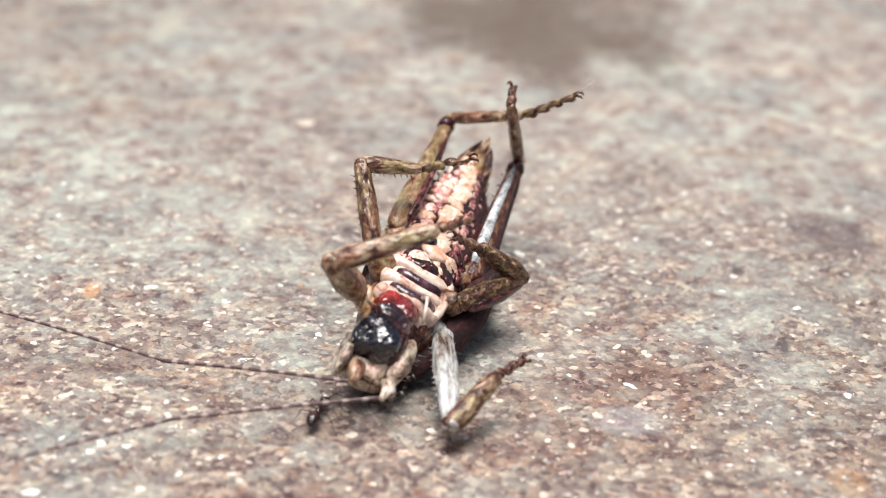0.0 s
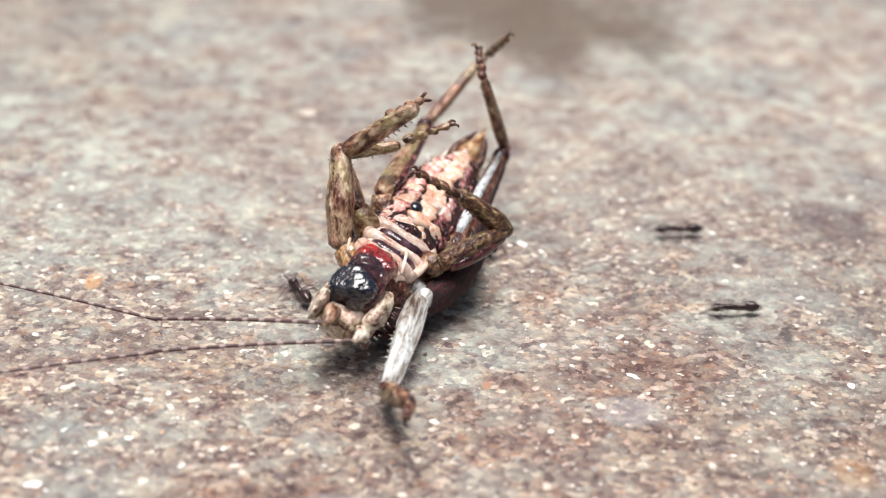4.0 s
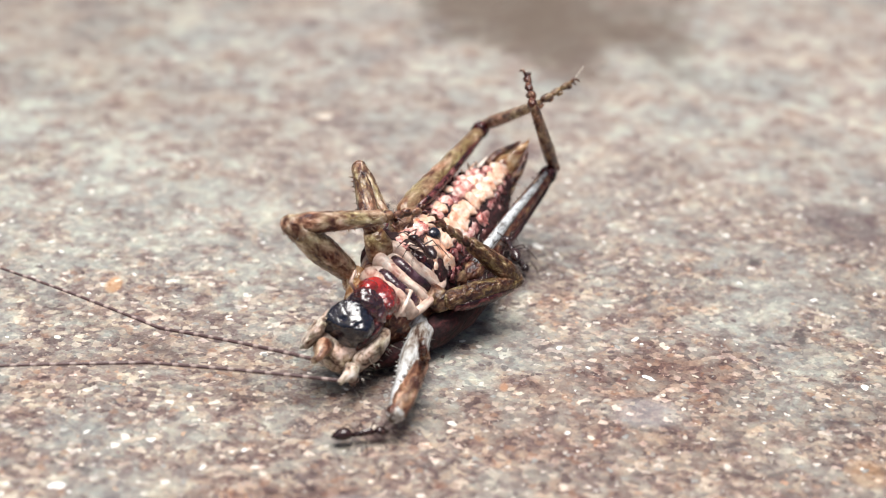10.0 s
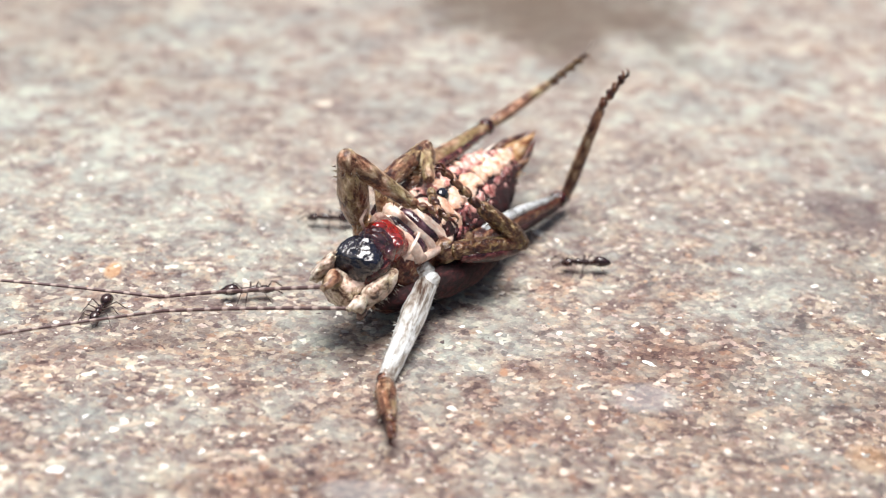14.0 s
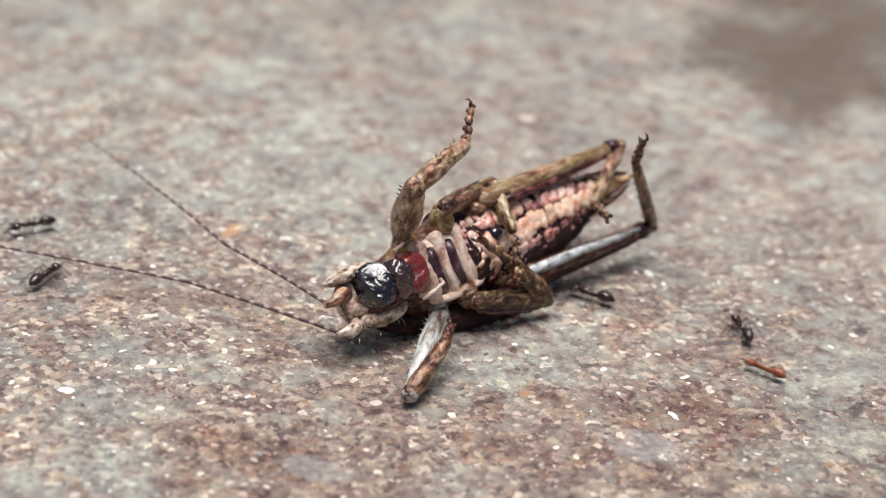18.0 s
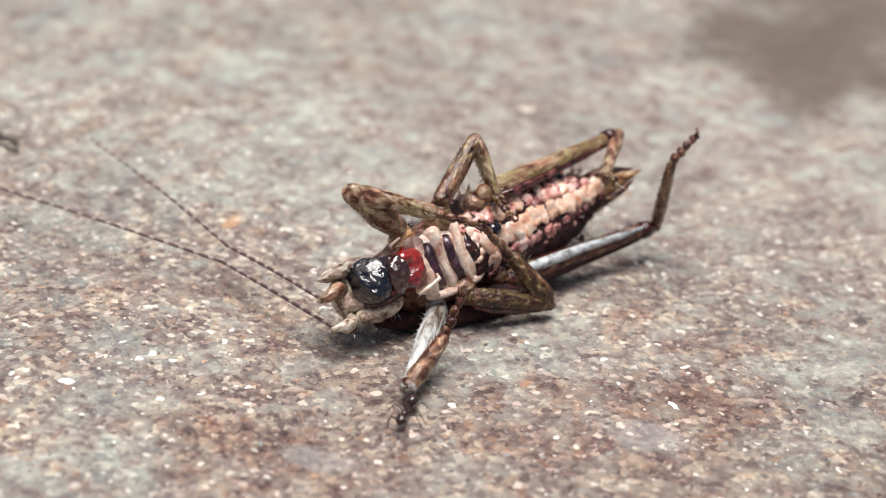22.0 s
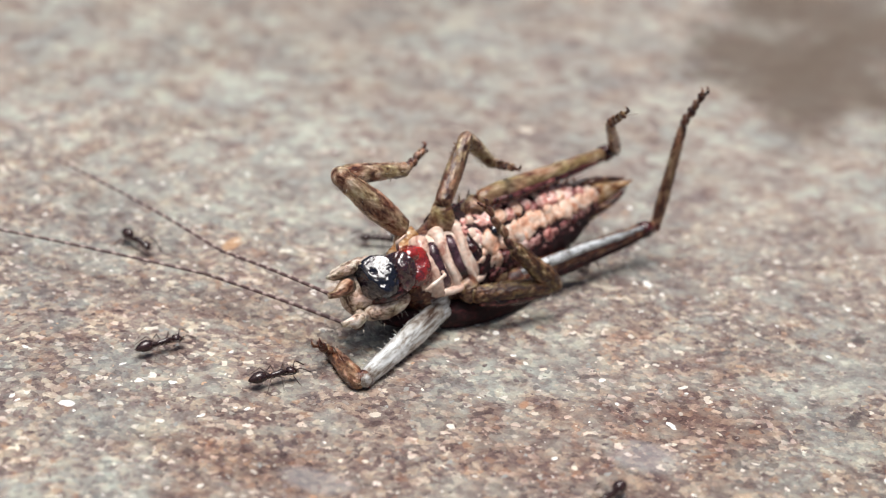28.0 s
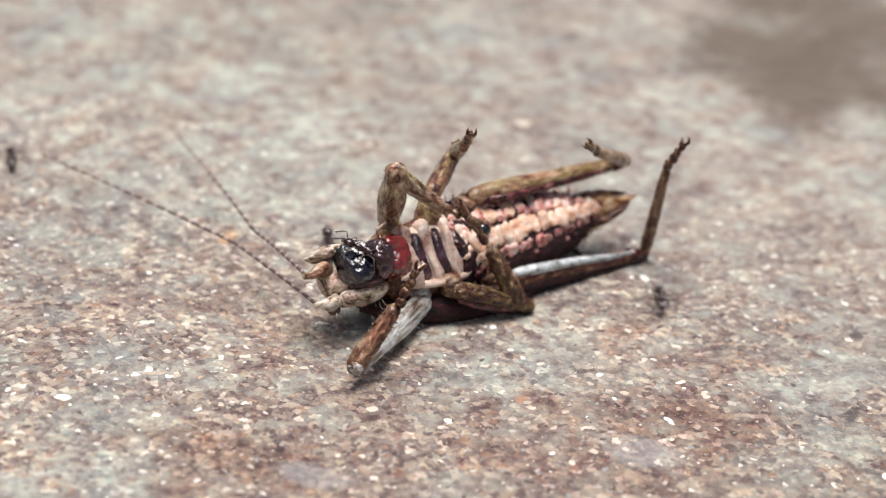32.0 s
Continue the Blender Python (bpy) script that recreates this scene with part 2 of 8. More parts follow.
    link(m, base, m.node_tree.nodes["Principled BSDF"].inputs["Base Color"])
    rise = maths(m, "ADD", maths(m, "MULTIPLY", grain.outputs["Distance"], -1.0), maths(m, "MULTIPLY", small.outputs["Distance"], -0.5))
    bump(m, rise, 0.8, 0.00012)
    return m


def pebble_stuff(name, island):
    m = material(name, 0.5, spec=0.5)
    source = m.node_tree.nodes.new("ShaderNodeNewGeometry").outputs["Random Per Island"] if island else m.node_tree.nodes.new("ShaderNodeObjectInfo").outputs["Random"]
    at = m.node_tree.nodes.new("ShaderNodeTexCoord").outputs["Object"]
    fine = node(m, "TexNoise", Scale=5000.0, Detail=3.0)
    link(m, at, fine.inputs["Vector"])
    if island:
        stops = [(0.0, (0.11, 0.08, 0.08)), (0.14, (0.20, 0.155, 0.145)), (0.30, (0.28, 0.245, 0.215)), (0.46, (0.33, 0.30, 0.26)), (0.60, (0.41, 0.355, 0.29)),
                 (0.72, (0.28, 0.285, 0.27)), (0.82, (0.47, 0.42, 0.36)), (0.915, (0.40, 0.26, 0.18)), (0.935, (0.66, 0.61, 0.54)), (0.97, (0.86, 0.83, 0.77))]
    else:
        stops = [(0.0, (0.86, 0.85, 0.80)), (0.22, (0.76, 0.72, 0.64)), (0.42, (0.60, 0.54, 0.45)), (0.66, (0.46, 0.39, 0.31)), (0.84, (0.40, 0.27, 0.18)), (0.93, (0.70, 0.63, 0.52))]
    base = ramp(m, source, stops, "CONSTANT")
    base = mix(m, 0.3, base, ramp(m, fine.outputs["Fac"], [(0.3, (0.5, 0.47, 0.45)), (0.7, (1, 1, 1))]), "MULTIPLY")
    link(m, base, m.node_tree.nodes["Principled BSDF"].inputs["Base Color"])
    bump(m, fine.outputs["Fac"], 0.4, 0.00006)
    return m


def antenna_skin(name):
    """Dark rings on a pale thread, along its length."""
    m = material(name, 0.5)
    at = m.node_tree.nodes.new("ShaderNodeTexCoord").outputs["Object"]
    split = m.node_tree.nodes.new("ShaderNodeSeparateXYZ")
    link(m, at, split.inputs[0])
    rings = maths(m, "FRACT", maths(m, "MULTIPLY", split.outputs[0], 1000 / 1.15))
    base = ramp(m, rings, [(0.0, (0.10, 0.058, 0.058)), (0.58, (0.11, 0.066, 0.064)), (0.72, (0.38, 0.30, 0.27)), (0.92, (0.40, 0.31, 0.28)), (1.0, (0.11, 0.066, 0.064))])
    link(m, base, m.node_tree.nodes["Principled BSDF"].inputs["Base Color"])
    return m


M_GROUND = concrete("worn_concrete")
M_GRAIN = pebble_stuff("sand_grains", True)
M_PEBBLE = pebble_stuff("pale_pebble", False)
M_OLIVE = cuticle("olive_brown_skin", [(0.37, (0.018, 0.004, 0.004)), (0.44, (0.082, 0.032, 0.022)), (0.51, (0.190, 0.118, 0.070)), (0.58, (0.34, 0.255, 0.155)), (0.66, (0.66, 0.57, 0.45))], 0.62, 0.28, 0.00007, mottle=1.0, run_length=0.45)
M_DARK = cuticle("dark_brown_skin", [(0.39, (0.016, 0.002, 0.002)), (0.47, (0.072, 0.016, 0.011)), (0.55, (0.150, 0.062, 0.034)), (0.65, (0.36, 0.25, 0.15))], 0.48, 0.30, 0.00006, mottle=0.8)
M_TAN = cuticle("tan_skin", [(0.35, (0.070, 0.022, 0.013)), (0.43, (0.180, 0.105, 0.056)), (0.53, (0.32, 0.245, 0.142)), (0.65, (0.56, 0.49, 0.36))], 0.75, 0.28, 0.00006, mottle=1.0, run_length=0.4)
M_AMBER = cuticle("pale_olive_skin", [(0.37, (0.042, 0.011, 0.009)), (0.44, (0.150, 0.078, 0.048)), (0.51, (0.31, 0.228, 0.145)), (0.59, (0.49, 0.40, 0.285)), (0.68, (0.76, 0.69, 0.57))], 0.62, 0.28, 0.00007, mottle=1.0, run_length=0.45)
M_WHITE = cuticle("silvery_white_skin", [(0.36, (0.12, 0.10, 0.09)), (0.43, (0.34, 0.35, 0.35)), (0.52, (0.58, 0.62, 0.63)), (0.66, (0.80, 0.83, 0.86))], 0.5, 0.22, 0.00004)
M_FROST = cuticle("greyish_skin", [(0.35, (0.10, 0.062, 0.045)), (0.43, (0.32, 0.285, 0.245)), (0.51, (0.58, 0.59, 0.57)), (0.61, (0.90, 0.92, 0.92))], 0.9, 0.12, 0.00007, run_length=0.25, coat=0.5)
M_FLESH = cuticle("pinkish_beige_skin", [(0.34, (0.42, 0.20, 0.15)), (0.42, (0.70, 0.47, 0.37)), (0.54, (0.84, 0.65, 0.53)), (0.67, (0.93, 0.84, 0.74))], 1.1, 0.22, 0.00003)
M_PINK = cuticle("pink_lumpy_skin", [(0.36, (0.18, 0.036, 0.036)), (0.44, (0.58, 0.21, 0.18)), (0.52, (0.83, 0.46, 0.39)), (0.64, (0.94, 0.74, 0.66))], 0.7, 0.18, 0.00003)
M_CREAM = cuticle("cream_orange_skin", [(0.33, (0.50, 0.18, 0.10)), (0.42, (0.76, 0.41, 0.27)), (0.52, (0.86, 0.60, 0.45)), (0.64, (0.93, 0.80, 0.69))], 0.9, 0.18, 0.00003)
M_ROSE = cuticle("dull_rose_skin", [(0.37, (0.045, 0.009, 0.012)), (0.46, (0.22, 0.062, 0.064)), (0.55, (0.46, 0.20, 0.18)), (0.66, (0.70, 0.46, 0.41))], 0.6, 0.18, 0.00003)
M_PLUM = cuticle("dark_plum_skin", [(0.38, (0.012, 0.0015, 0.0025)), (0.50, (0.052, 0.009, 0.011)), (0.61, (0.165, 0.046, 0.044)), (0.70, (0.36, 0.17, 0.15))], 0.6, 0.25, 0.00003)
M_HEAD = cuticle("mottled_cream_skin", [(0.37, (0.040, 0.016, 0.012)), (0.43, (0.22, 0.140, 0.095)), (0.50, (0.56, 0.46, 0.34)), (0.60, (0.88, 0.82, 0.72))], 0.6, 0.30, 0.00005, mottle=0.6)
M_PALE = cuticle("whitish_cream_skin", [(0.37, (0.12, 0.07, 0.05)), (0.43, (0.44, 0.36, 0.26)), (0.52, (0.74, 0.68, 0.58)), (0.63, (0.92, 0.90, 0.84))], 0.5, 0.3, 0.00004, mottle=0.5)
M_SLIT = cuticle("glossy_plum_slit", [(0.35, (0.014, 0.005, 0.010)), (0.55, (0.065, 0.024, 0.034)), (0.72, (0.20, 0.12, 0.15))], 1.0, 0.2, 0.00004, coat=0.3)
M_LIP = cuticle("plum_brown_shell", [(0.38, (0.014, 0.002, 0.003)), (0.5, (0.060, 0.010, 0.012)), (0.64, (0.20, 0.060, 0.065))], 3.0, 0.05, 0.00030, coat=0.9)
M_BLACK = cuticle("glossy_black_shell", [(0.3, (0.002, 0.002, 0.005)), (0.7, (0.008, 0.009, 0.024))], 3.2, 0.05, 0.00024, coat=1.0)
M_RED = cuticle("glossy_red_shell", [(0.36, (0.03, 0.001, 0.001)), (0.48, (0.20, 0.004, 0.003)), (0.62, (0.46, 0.018, 0.010))], 2.6, 0.05, 0.00026, coat=0.9)
for glossy in (M_RED, M_LIP):
    glossy.node_tree.nodes["Principled BSDF"].inputs["Specular IOR Level"].default_value = 0.9
M_MOSS = cuticle("dark_mossy_skin", [(0.37, (0.018, 0.003, 0.003)), (0.45, (0.064, 0.024, 0.013)), (0.52, (0.128, 0.080, 0.036)), (0.59, (0.24, 0.175, 0.085)), (0.67, (0.54, 0.46, 0.32))], 0.42, 0.28, 0.00008, mottle=1.0)
M_HONEY = cuticle("amber_glassy_skin", [(0.36, (0.16, 0.045, 0.018)), (0.46, (0.38, 0.19, 0.075)), (0.55, (0.58, 0.38, 0.20)), (0.66, (0.80, 0.66, 0.50))], 0.8, 0.15, 0.00004, coat=0.4)
M_MAROON = cuticle("blackish_maroon_skin", [(0.38, (0.008, 0.0006, 0.0012)), (0.52, (0.024, 0.0020, 0.0034)), (0.66, (0.07, 0.011, 0.012))], 0.6, 0.85, 0.00006)
M_EYE = cuticle("brown_eye", [(0.3, (0.05, 0.02, 0.015)), (0.7, (0.16, 0.08, 0.06))], 1.0, 0.15, 0.00002, coat=0.6)
M_ANTENNA = antenna_skin("ringed_antenna")
M_ANT = cuticle("black_ant_shell", [(0.3, (0.014, 0.006, 0.007)), (0.7, (0.050, 0.022, 0.022))], 1.0, 0.25, 0.00002, coat=0.2)
M_ANTLEG = cuticle("brown_ant_leg", [(0.3, (0.03, 0.018, 0.016)), (0.7, (0.09, 0.05, 0.04))], 1.0, 0.35, 0.00001)
M_REDANT = cuticle("reddish_ant_shell", [(0.3, (0.20, 0.05, 0.02)), (0.7, (0.38, 0.12, 0.05))], 1.0, 0.3, 0.00002)
M_HAIR = cuticle("pale_bristle", [(0.3, (0.40, 0.36, 0.28)), (0.7, (0.62, 0.58, 0.5))], 1.0, 0.4, 0.00001)

# ---------------------------------------------------------------- mesh helpers, in millimetres


class Form:
    """Verts and faces of one mesh, in millimetres."""

    def __init__(self):
        self.v, self.f = [], []

    def loft(self, rows, sides=12, rough=0.0, grain=1.2, seed=0.0):
        """Rings round the x axis: rows of x, half width y, half height z, offset y, offset z. Closed at both ends."""
        start = len(self.v)
        for x, ry, rz, oy, oz in rows:
            for k in range(sides):
                a = 2 * math.pi * k / sides
                p = Vector((x, oy + ry * math.cos(a), oz + rz * math.sin(a)))
                if rough:
                    n = Vector((0, math.cos(a), math.sin(a)))
                    p += n * rough * (noise.noise(p * grain + Vector((seed, seed * 2, 0))) + 0.5 * noise.noise(p * grain * 2.7))
                self.v.append(p)
        for r in range(len(rows) - 1):
            for k in range(sides):
                a, b = start + r * sides + k, start + r * sides + (k + 1) % sides
                self.f.append((a, a + sides, b + sides, b))
        for r, turn in ((0, 1), (len(rows) - 1, -1)):
            self.f.append(tuple(start + r * sides + k for k in range(sides))[::turn])
        return self

    def tube(self, path, radii, sides=8, rough=0.0):
        """A round tube along points."""
        start, path = len(self.v), [Vector(p) for p in path]
        up = Vector((0.13, 0.31, 0.94))
        for i, p in enumerate(path):
            d = (path[min(i + 1, len(path) - 1)] - path[max(i - 1, 0)]).normalized()
            side = d.cross(up).normalized()
            top = side.cross(d)
            r = radii[i] if isinstance(radii, (list, tuple)) else radii
            for k in range(sides):
                a = 2 * math.pi * k / sides
                n = side * math.cos(a) + top * math.sin(a)
                self.v.append(p + n * (r + rough * noise.noise((p + n * r) * 1.7)))
        for i in range(len(path) - 1):
            for k in range(sides):
                a, b = start + i * sides + k, start + i * sides + (k + 1) % sides
                self.f.append((a, b, b + sides, a + sides))
        n = len(path) - 1
        self.f.append(tuple(start + k for k in range(sides))[::-1])
        self.f.append(tuple(start + n * sides + k for k in range(sides)))
        return self

    def blob(self, c, r, rough=0.0, grain=1.0, rings=8, sides=12, turn=None, crease=0.0, box=1.0):
        """An uneven ellipsoid."""
        start, c = len(self.v), Vector(c)
        r = Vector(r) if not isinstance(r, (int, float)) else Vector((r, r, r))
        turn = turn or Matrix.Identity(3)
        pts = [Vector((0, 0, -1))]
        for i in range(1, rings):
            t = math.pi * i / rings
            pts += [Vector((math.sin(t) * math.cos(2 * math.pi * k / sides), math.sin(t) * math.sin(2 * math.pi * k / sides), -math.cos(t))) for k in range(sides)]
        pts.append(Vector((0, 0, 1)))
        for n in pts:
            if box != 1.0:
                n = Vector([math.copysign(abs(c) ** box, c) for c in n])
            p = Vector((n.x * r.x, n.y * r.y, n.z * r.z))
            p *= 1 + rough * (noise.noise((p + c) * grain) + 0.4 * noise.noise((p + c) * grain * 2.9))
            if crease:
                p *= 1 - crease * (1 - min(1, 4 * abs(noise.noise((p + c) * grain * 0.9)))) ** 2
            self.v.append(c + turn @ p)
        for k in range(sides):
            self.f.append((start, start + 1 + (k + 1) % sides, start + 1 + k))
            last = start + 1 + (rings - 2) * sides
            self.f.append((last + k, last + (k + 1) % sides, start + len(pts) - 1))
        for i in range(rings - 2):
            for k in range(sides):
                a, b = start + 1 + i * sides + k, start + 1 + i * sides + (k + 1) % sides
                self.f.append((a, b, b + sides, a + sides))
        return self

    def spike(self, p, d, length, r):
        p, d = Vector(p), Vector(d).normalized()
        side = d.cross(Vector((0.2, 0.5, 0.8))).normalized()
        top = side.cross(d)
        s = len(self.v)
        self.v += [p + side * r, p - 0.5 * side * r + 0.87 * top * r, p - 0.5 * side * r - 0.87 * top * r, p + d * length]
        self.f += [(s, s + 1, s + 3), (s + 1, s + 2, s + 3), (s + 2, s, s + 3), (s + 2, s + 1, s)]
        return self

    def mesh(self, name, mat, smooth=True):
        me = bpy.data.meshes.new(name)
        me.from_pydata([tuple(c * 0.001 for c in p) for p in self.v], [], self.f)
        me.polygons.foreach_set("use_smooth", [smooth] * len(self.f))
        me.materials.append(mat)
        me.validate()
        return me


def part(name, form, mat, parent, label="", at=None, smooth=True):
    """One mesh object under a thing or under a part."""
    data = form if isinstance(form, bpy.types.Mesh) else form.mesh(name, mat, smooth)
    ob = new(name, data)
    ob.parent = parent
    if at is not None:
        ob.matrix_basis = at
    return tagged(ob, label)


def thing(name, label, category, group="", at=None):
    ob = new(name)
    ob.empty_display_size = 0.002
    if at is not None:
        ob.matrix_basis = at
    return tagged(ob, label, category, group)


def mm(x, y, z, rx=0, ry=0, rz=0):
    return pose(x / 1000, y / 1000, z / 1000, rx, ry, rz)


# ---------------------------------------------------------------- ground


def spread(n, near, far, power):
    """Steps that are even near the middle and grow towards far."""
    s = np.linspace(-1, 1, n)
    return s * near + np.sign(s) * np.abs(s) ** power * (far - near)


def slab_height(x, y):
    """Height of the slab in metres."""
    return 0.00016 * noise.noise((x * 150, y * 150, 0)) + 0.00008 * noise.noise((x * 620, y * 620, 3)) - 0.00006


def build_ground():
    n = 361
    xs, ys = spread(n, 0.11, 60.0, 41), spread(n, 0.14, 60.0, 41) + 0.03
    gx, gy = np.meshgrid(xs, ys)
    z = np.zeros_like(gx)
    for i in range(n):
        for j in range(n):
            x, y = gx[i, j], gy[i, j]
            if abs(x) < 0.12 and -0.12 < y < 0.19:
                z[i, j] = slab_height(x, y)
    v = np.stack([gx.ravel(), gy.ravel(), z.ravel()], 1)
    k = np.arange(n * n).reshape(n, n)
    f = np.stack([k[:-1, :-1].ravel(), k[:-1, 1:].ravel(), k[1:, 1:].ravel(), k[1:, :-1].ravel()], 1)
    me = bpy.data.meshes.new("ground")
    me.from_pydata(v.tolist(), [], f.tolist())
    me.polygons.foreach_set("use_smooth", [True] * len(f))
    me.materials.append(M_GROUND)
    ob = new("ground", me)
    return tagged(ob, "worn grey-brown concrete slab speckled with sand grains", "ground", kind="structure")


ground = build_ground()

# ---------------------------------------------------------------- bush cricket

cricket = thing("bush_cricket", "mottled brown bush cricket lying on its back on the concrete", "insect", at=mm(-3.6, -6.5, 3.3, 0, 0, 66))


def abdomen_half(x):
    """Half width of the abdomen at x."""
    u = (x - 1.0) / 15.0
    return max(0.12, 3.15 * (1 - max(0.0, u) ** 2.1) ** 0.9 if u < 1 else 0.12)


def abdomen_rise(x):
    return 1.35 * max(0, (x - 4) / 12) ** 1.2


def build_abdomen():
    rows = []
    for i in range(45):
        x = 0.5 + 15.2 * i / 44
        ring = 0.10 * math.cos(2 * math.pi * (x - 0.5) / 1.45)
        w = abdomen_half(x) + ring * (1 - i / 44)
        h = w * 0.78 * (0.9 if x > 10 else 1)
        wide = 0.28 * math.sin(math.pi * min(1, max(0, (x - 3) / 12)))
        rows.append((x, w + wide, h, -wide, abdomen_rise(x)))
    body = Form().loft(rows, 28, 0.16, 1.6)
    abdomen = part("abdomen", body, M_MAROON, cricket, "dark plum abdomen with a toothed edge")
    rnd = random.Random(5)
    for s in (-1, 1):
        for i in range(17):
            x = 2.2 + i * 0.78
            tooth = Form().spike((0, 0, 0), (0.75, s, rnd.uniform(-0.3, 0.1)), 0.85 + 0.35 * rnd.random(), 0.30)
            part("tooth", tooth, M_OLIVE if i % 3 else M_CREAM, abdomen, at=mm(x, s * (abdomen_half(x) - 0.25), abdomen_rise(x) - 0.1), smooth=False)
    lumps = {}
    for mat, r in ((M_PINK, (0.58, 0.54, 0.32)), (M_CREAM, (0.60, 0.62, 0.30)), (M_ROSE, (0.48, 0.44, 0.28)), (M_PLUM, (0.42, 0.36, 0.22)), (M_MAROON, (0.42, 0.36, 0.22))):
        lumps[mat.name] = []
        for i in range(5):
            f = Form().blob((i * 7.0, 0, 0), r, 0.30 if mat is M_CREAM else 0.38, 2.6, 12, 16, crease=0.12, box=0.72 if mat is M_CREAM else 0.9)
            for v in f.v:
                v.x -= i * 7.0
            lumps[mat.name].append(f.mesh("belly_lump", mat))
    # a row of cream plates, pink lumps beside it, darker and smaller towards the edges
    for i in range(16):
        x = 2.2 + i * 0.86
        w, z0 = abdomen_half(x), abdomen_rise(x)
        for a, mat, n, grow in ((0, M_CREAM, 1, 1.06), (27, M_PINK, 1, 1.0), (-27, M_ROSE if i % 3 else M_PINK, 1, 0.95), (47, M_PINK, 1, 0.85), (-46, M_ROSE if i % 3 == 0 else M_PLUM, 2, 0.8), (63, M_PLUM, 2, 0.75), (-64, M_PLUM, 2, 0.75), (79, M_PLUM, 2, 0.8), (-80, M_MAROON, 2, 0.8)):
            if w < 1.5 and abs(a) in (46, 47, 79, 80):
                continue
            for k in range(n):
                b = a + rnd.uniform(-3.5, 3.5)
                c, q = math.cos(radians(b)), math.sin(radians(b))
                size = grow * 1.1 * rnd.uniform(0.88, 1.12) * (0.42 + 0.58 * w / 3.1)
                skin = M_CREAM if mat is M_PINK and rnd.random() < 0.18 else M_ROSE if mat is M_PINK and rnd.random() < 0.2 else mat
                at = mm(x + (0 if n == 1 else 0.5 * k - 0.25) + rnd.uniform(-0.16, 0.16), w * q * 0.97, z0 + 0.75 * w * c, -b + rnd.uniform(-12, 12), rnd.uniform(-14, 14), rnd.uniform(-25, 25))
                part("belly_lump", rnd.choice(lumps[skin.name]), skin, abdomen, at=at @ Matrix.Diagonal((size, size, size * rnd.uniform(0.8, 1.2), 1)))
    tip = Form()
    tip.loft([(13.4, 0.85, 0.55, 0, 1.35), (14.4, 0.72, 0.48, 0, 1.65), (15.4, 0.45, 0.36, 0, 2.05), (16.2, 0.22, 0.22, 0, 2.45), (16.9, 0.05, 0.07, 0, 2.85)], 12, 0.14, 2.0)
    part("tail_tip", tip, M_HONEY, abdomen, "amber-brown pointed tail tip")
    for i in range(16):
        x, a = 11.6 + 0.3 * i, radians((-80, 74, -62, 60)[i % 4] + rnd.uniform(-8, 8))
        w = max(0.3, abdomen_half(x))
        scale = Form().loft([(-0.1, 0.10, 0.05, 0, 0), (0.3, 0.28, 0.09, 0, 0.04), (0.8, 0.22, 0.08, 0, 0.06), (1.35, 0.03, 0.03, 0, 0.02)], 8, 0.05, 2.0, i)
        part("tail_scale", scale, (M_DARK, M_CREAM, M_AMBER, M_FLESH, M_ROSE)[i % 5], abdomen, at=mm(x, w * math.sin(a), abdomen_rise(x) + 0.8 * w * math.cos(a), -math.degrees(a), -9, 0))
    for s in (-1, 1):
        c = Form().tube([(13.0, s * 1.0, 1.2), (14.5, s * 0.95, 1.75), (15.6, s * 0.62, 2.2), (16.3, s * 0.4, 2.6)], [0.36, 0.32, 0.22, 0.04], 8, 0.1)
        part("cercus", c, M_DARK, abdomen)


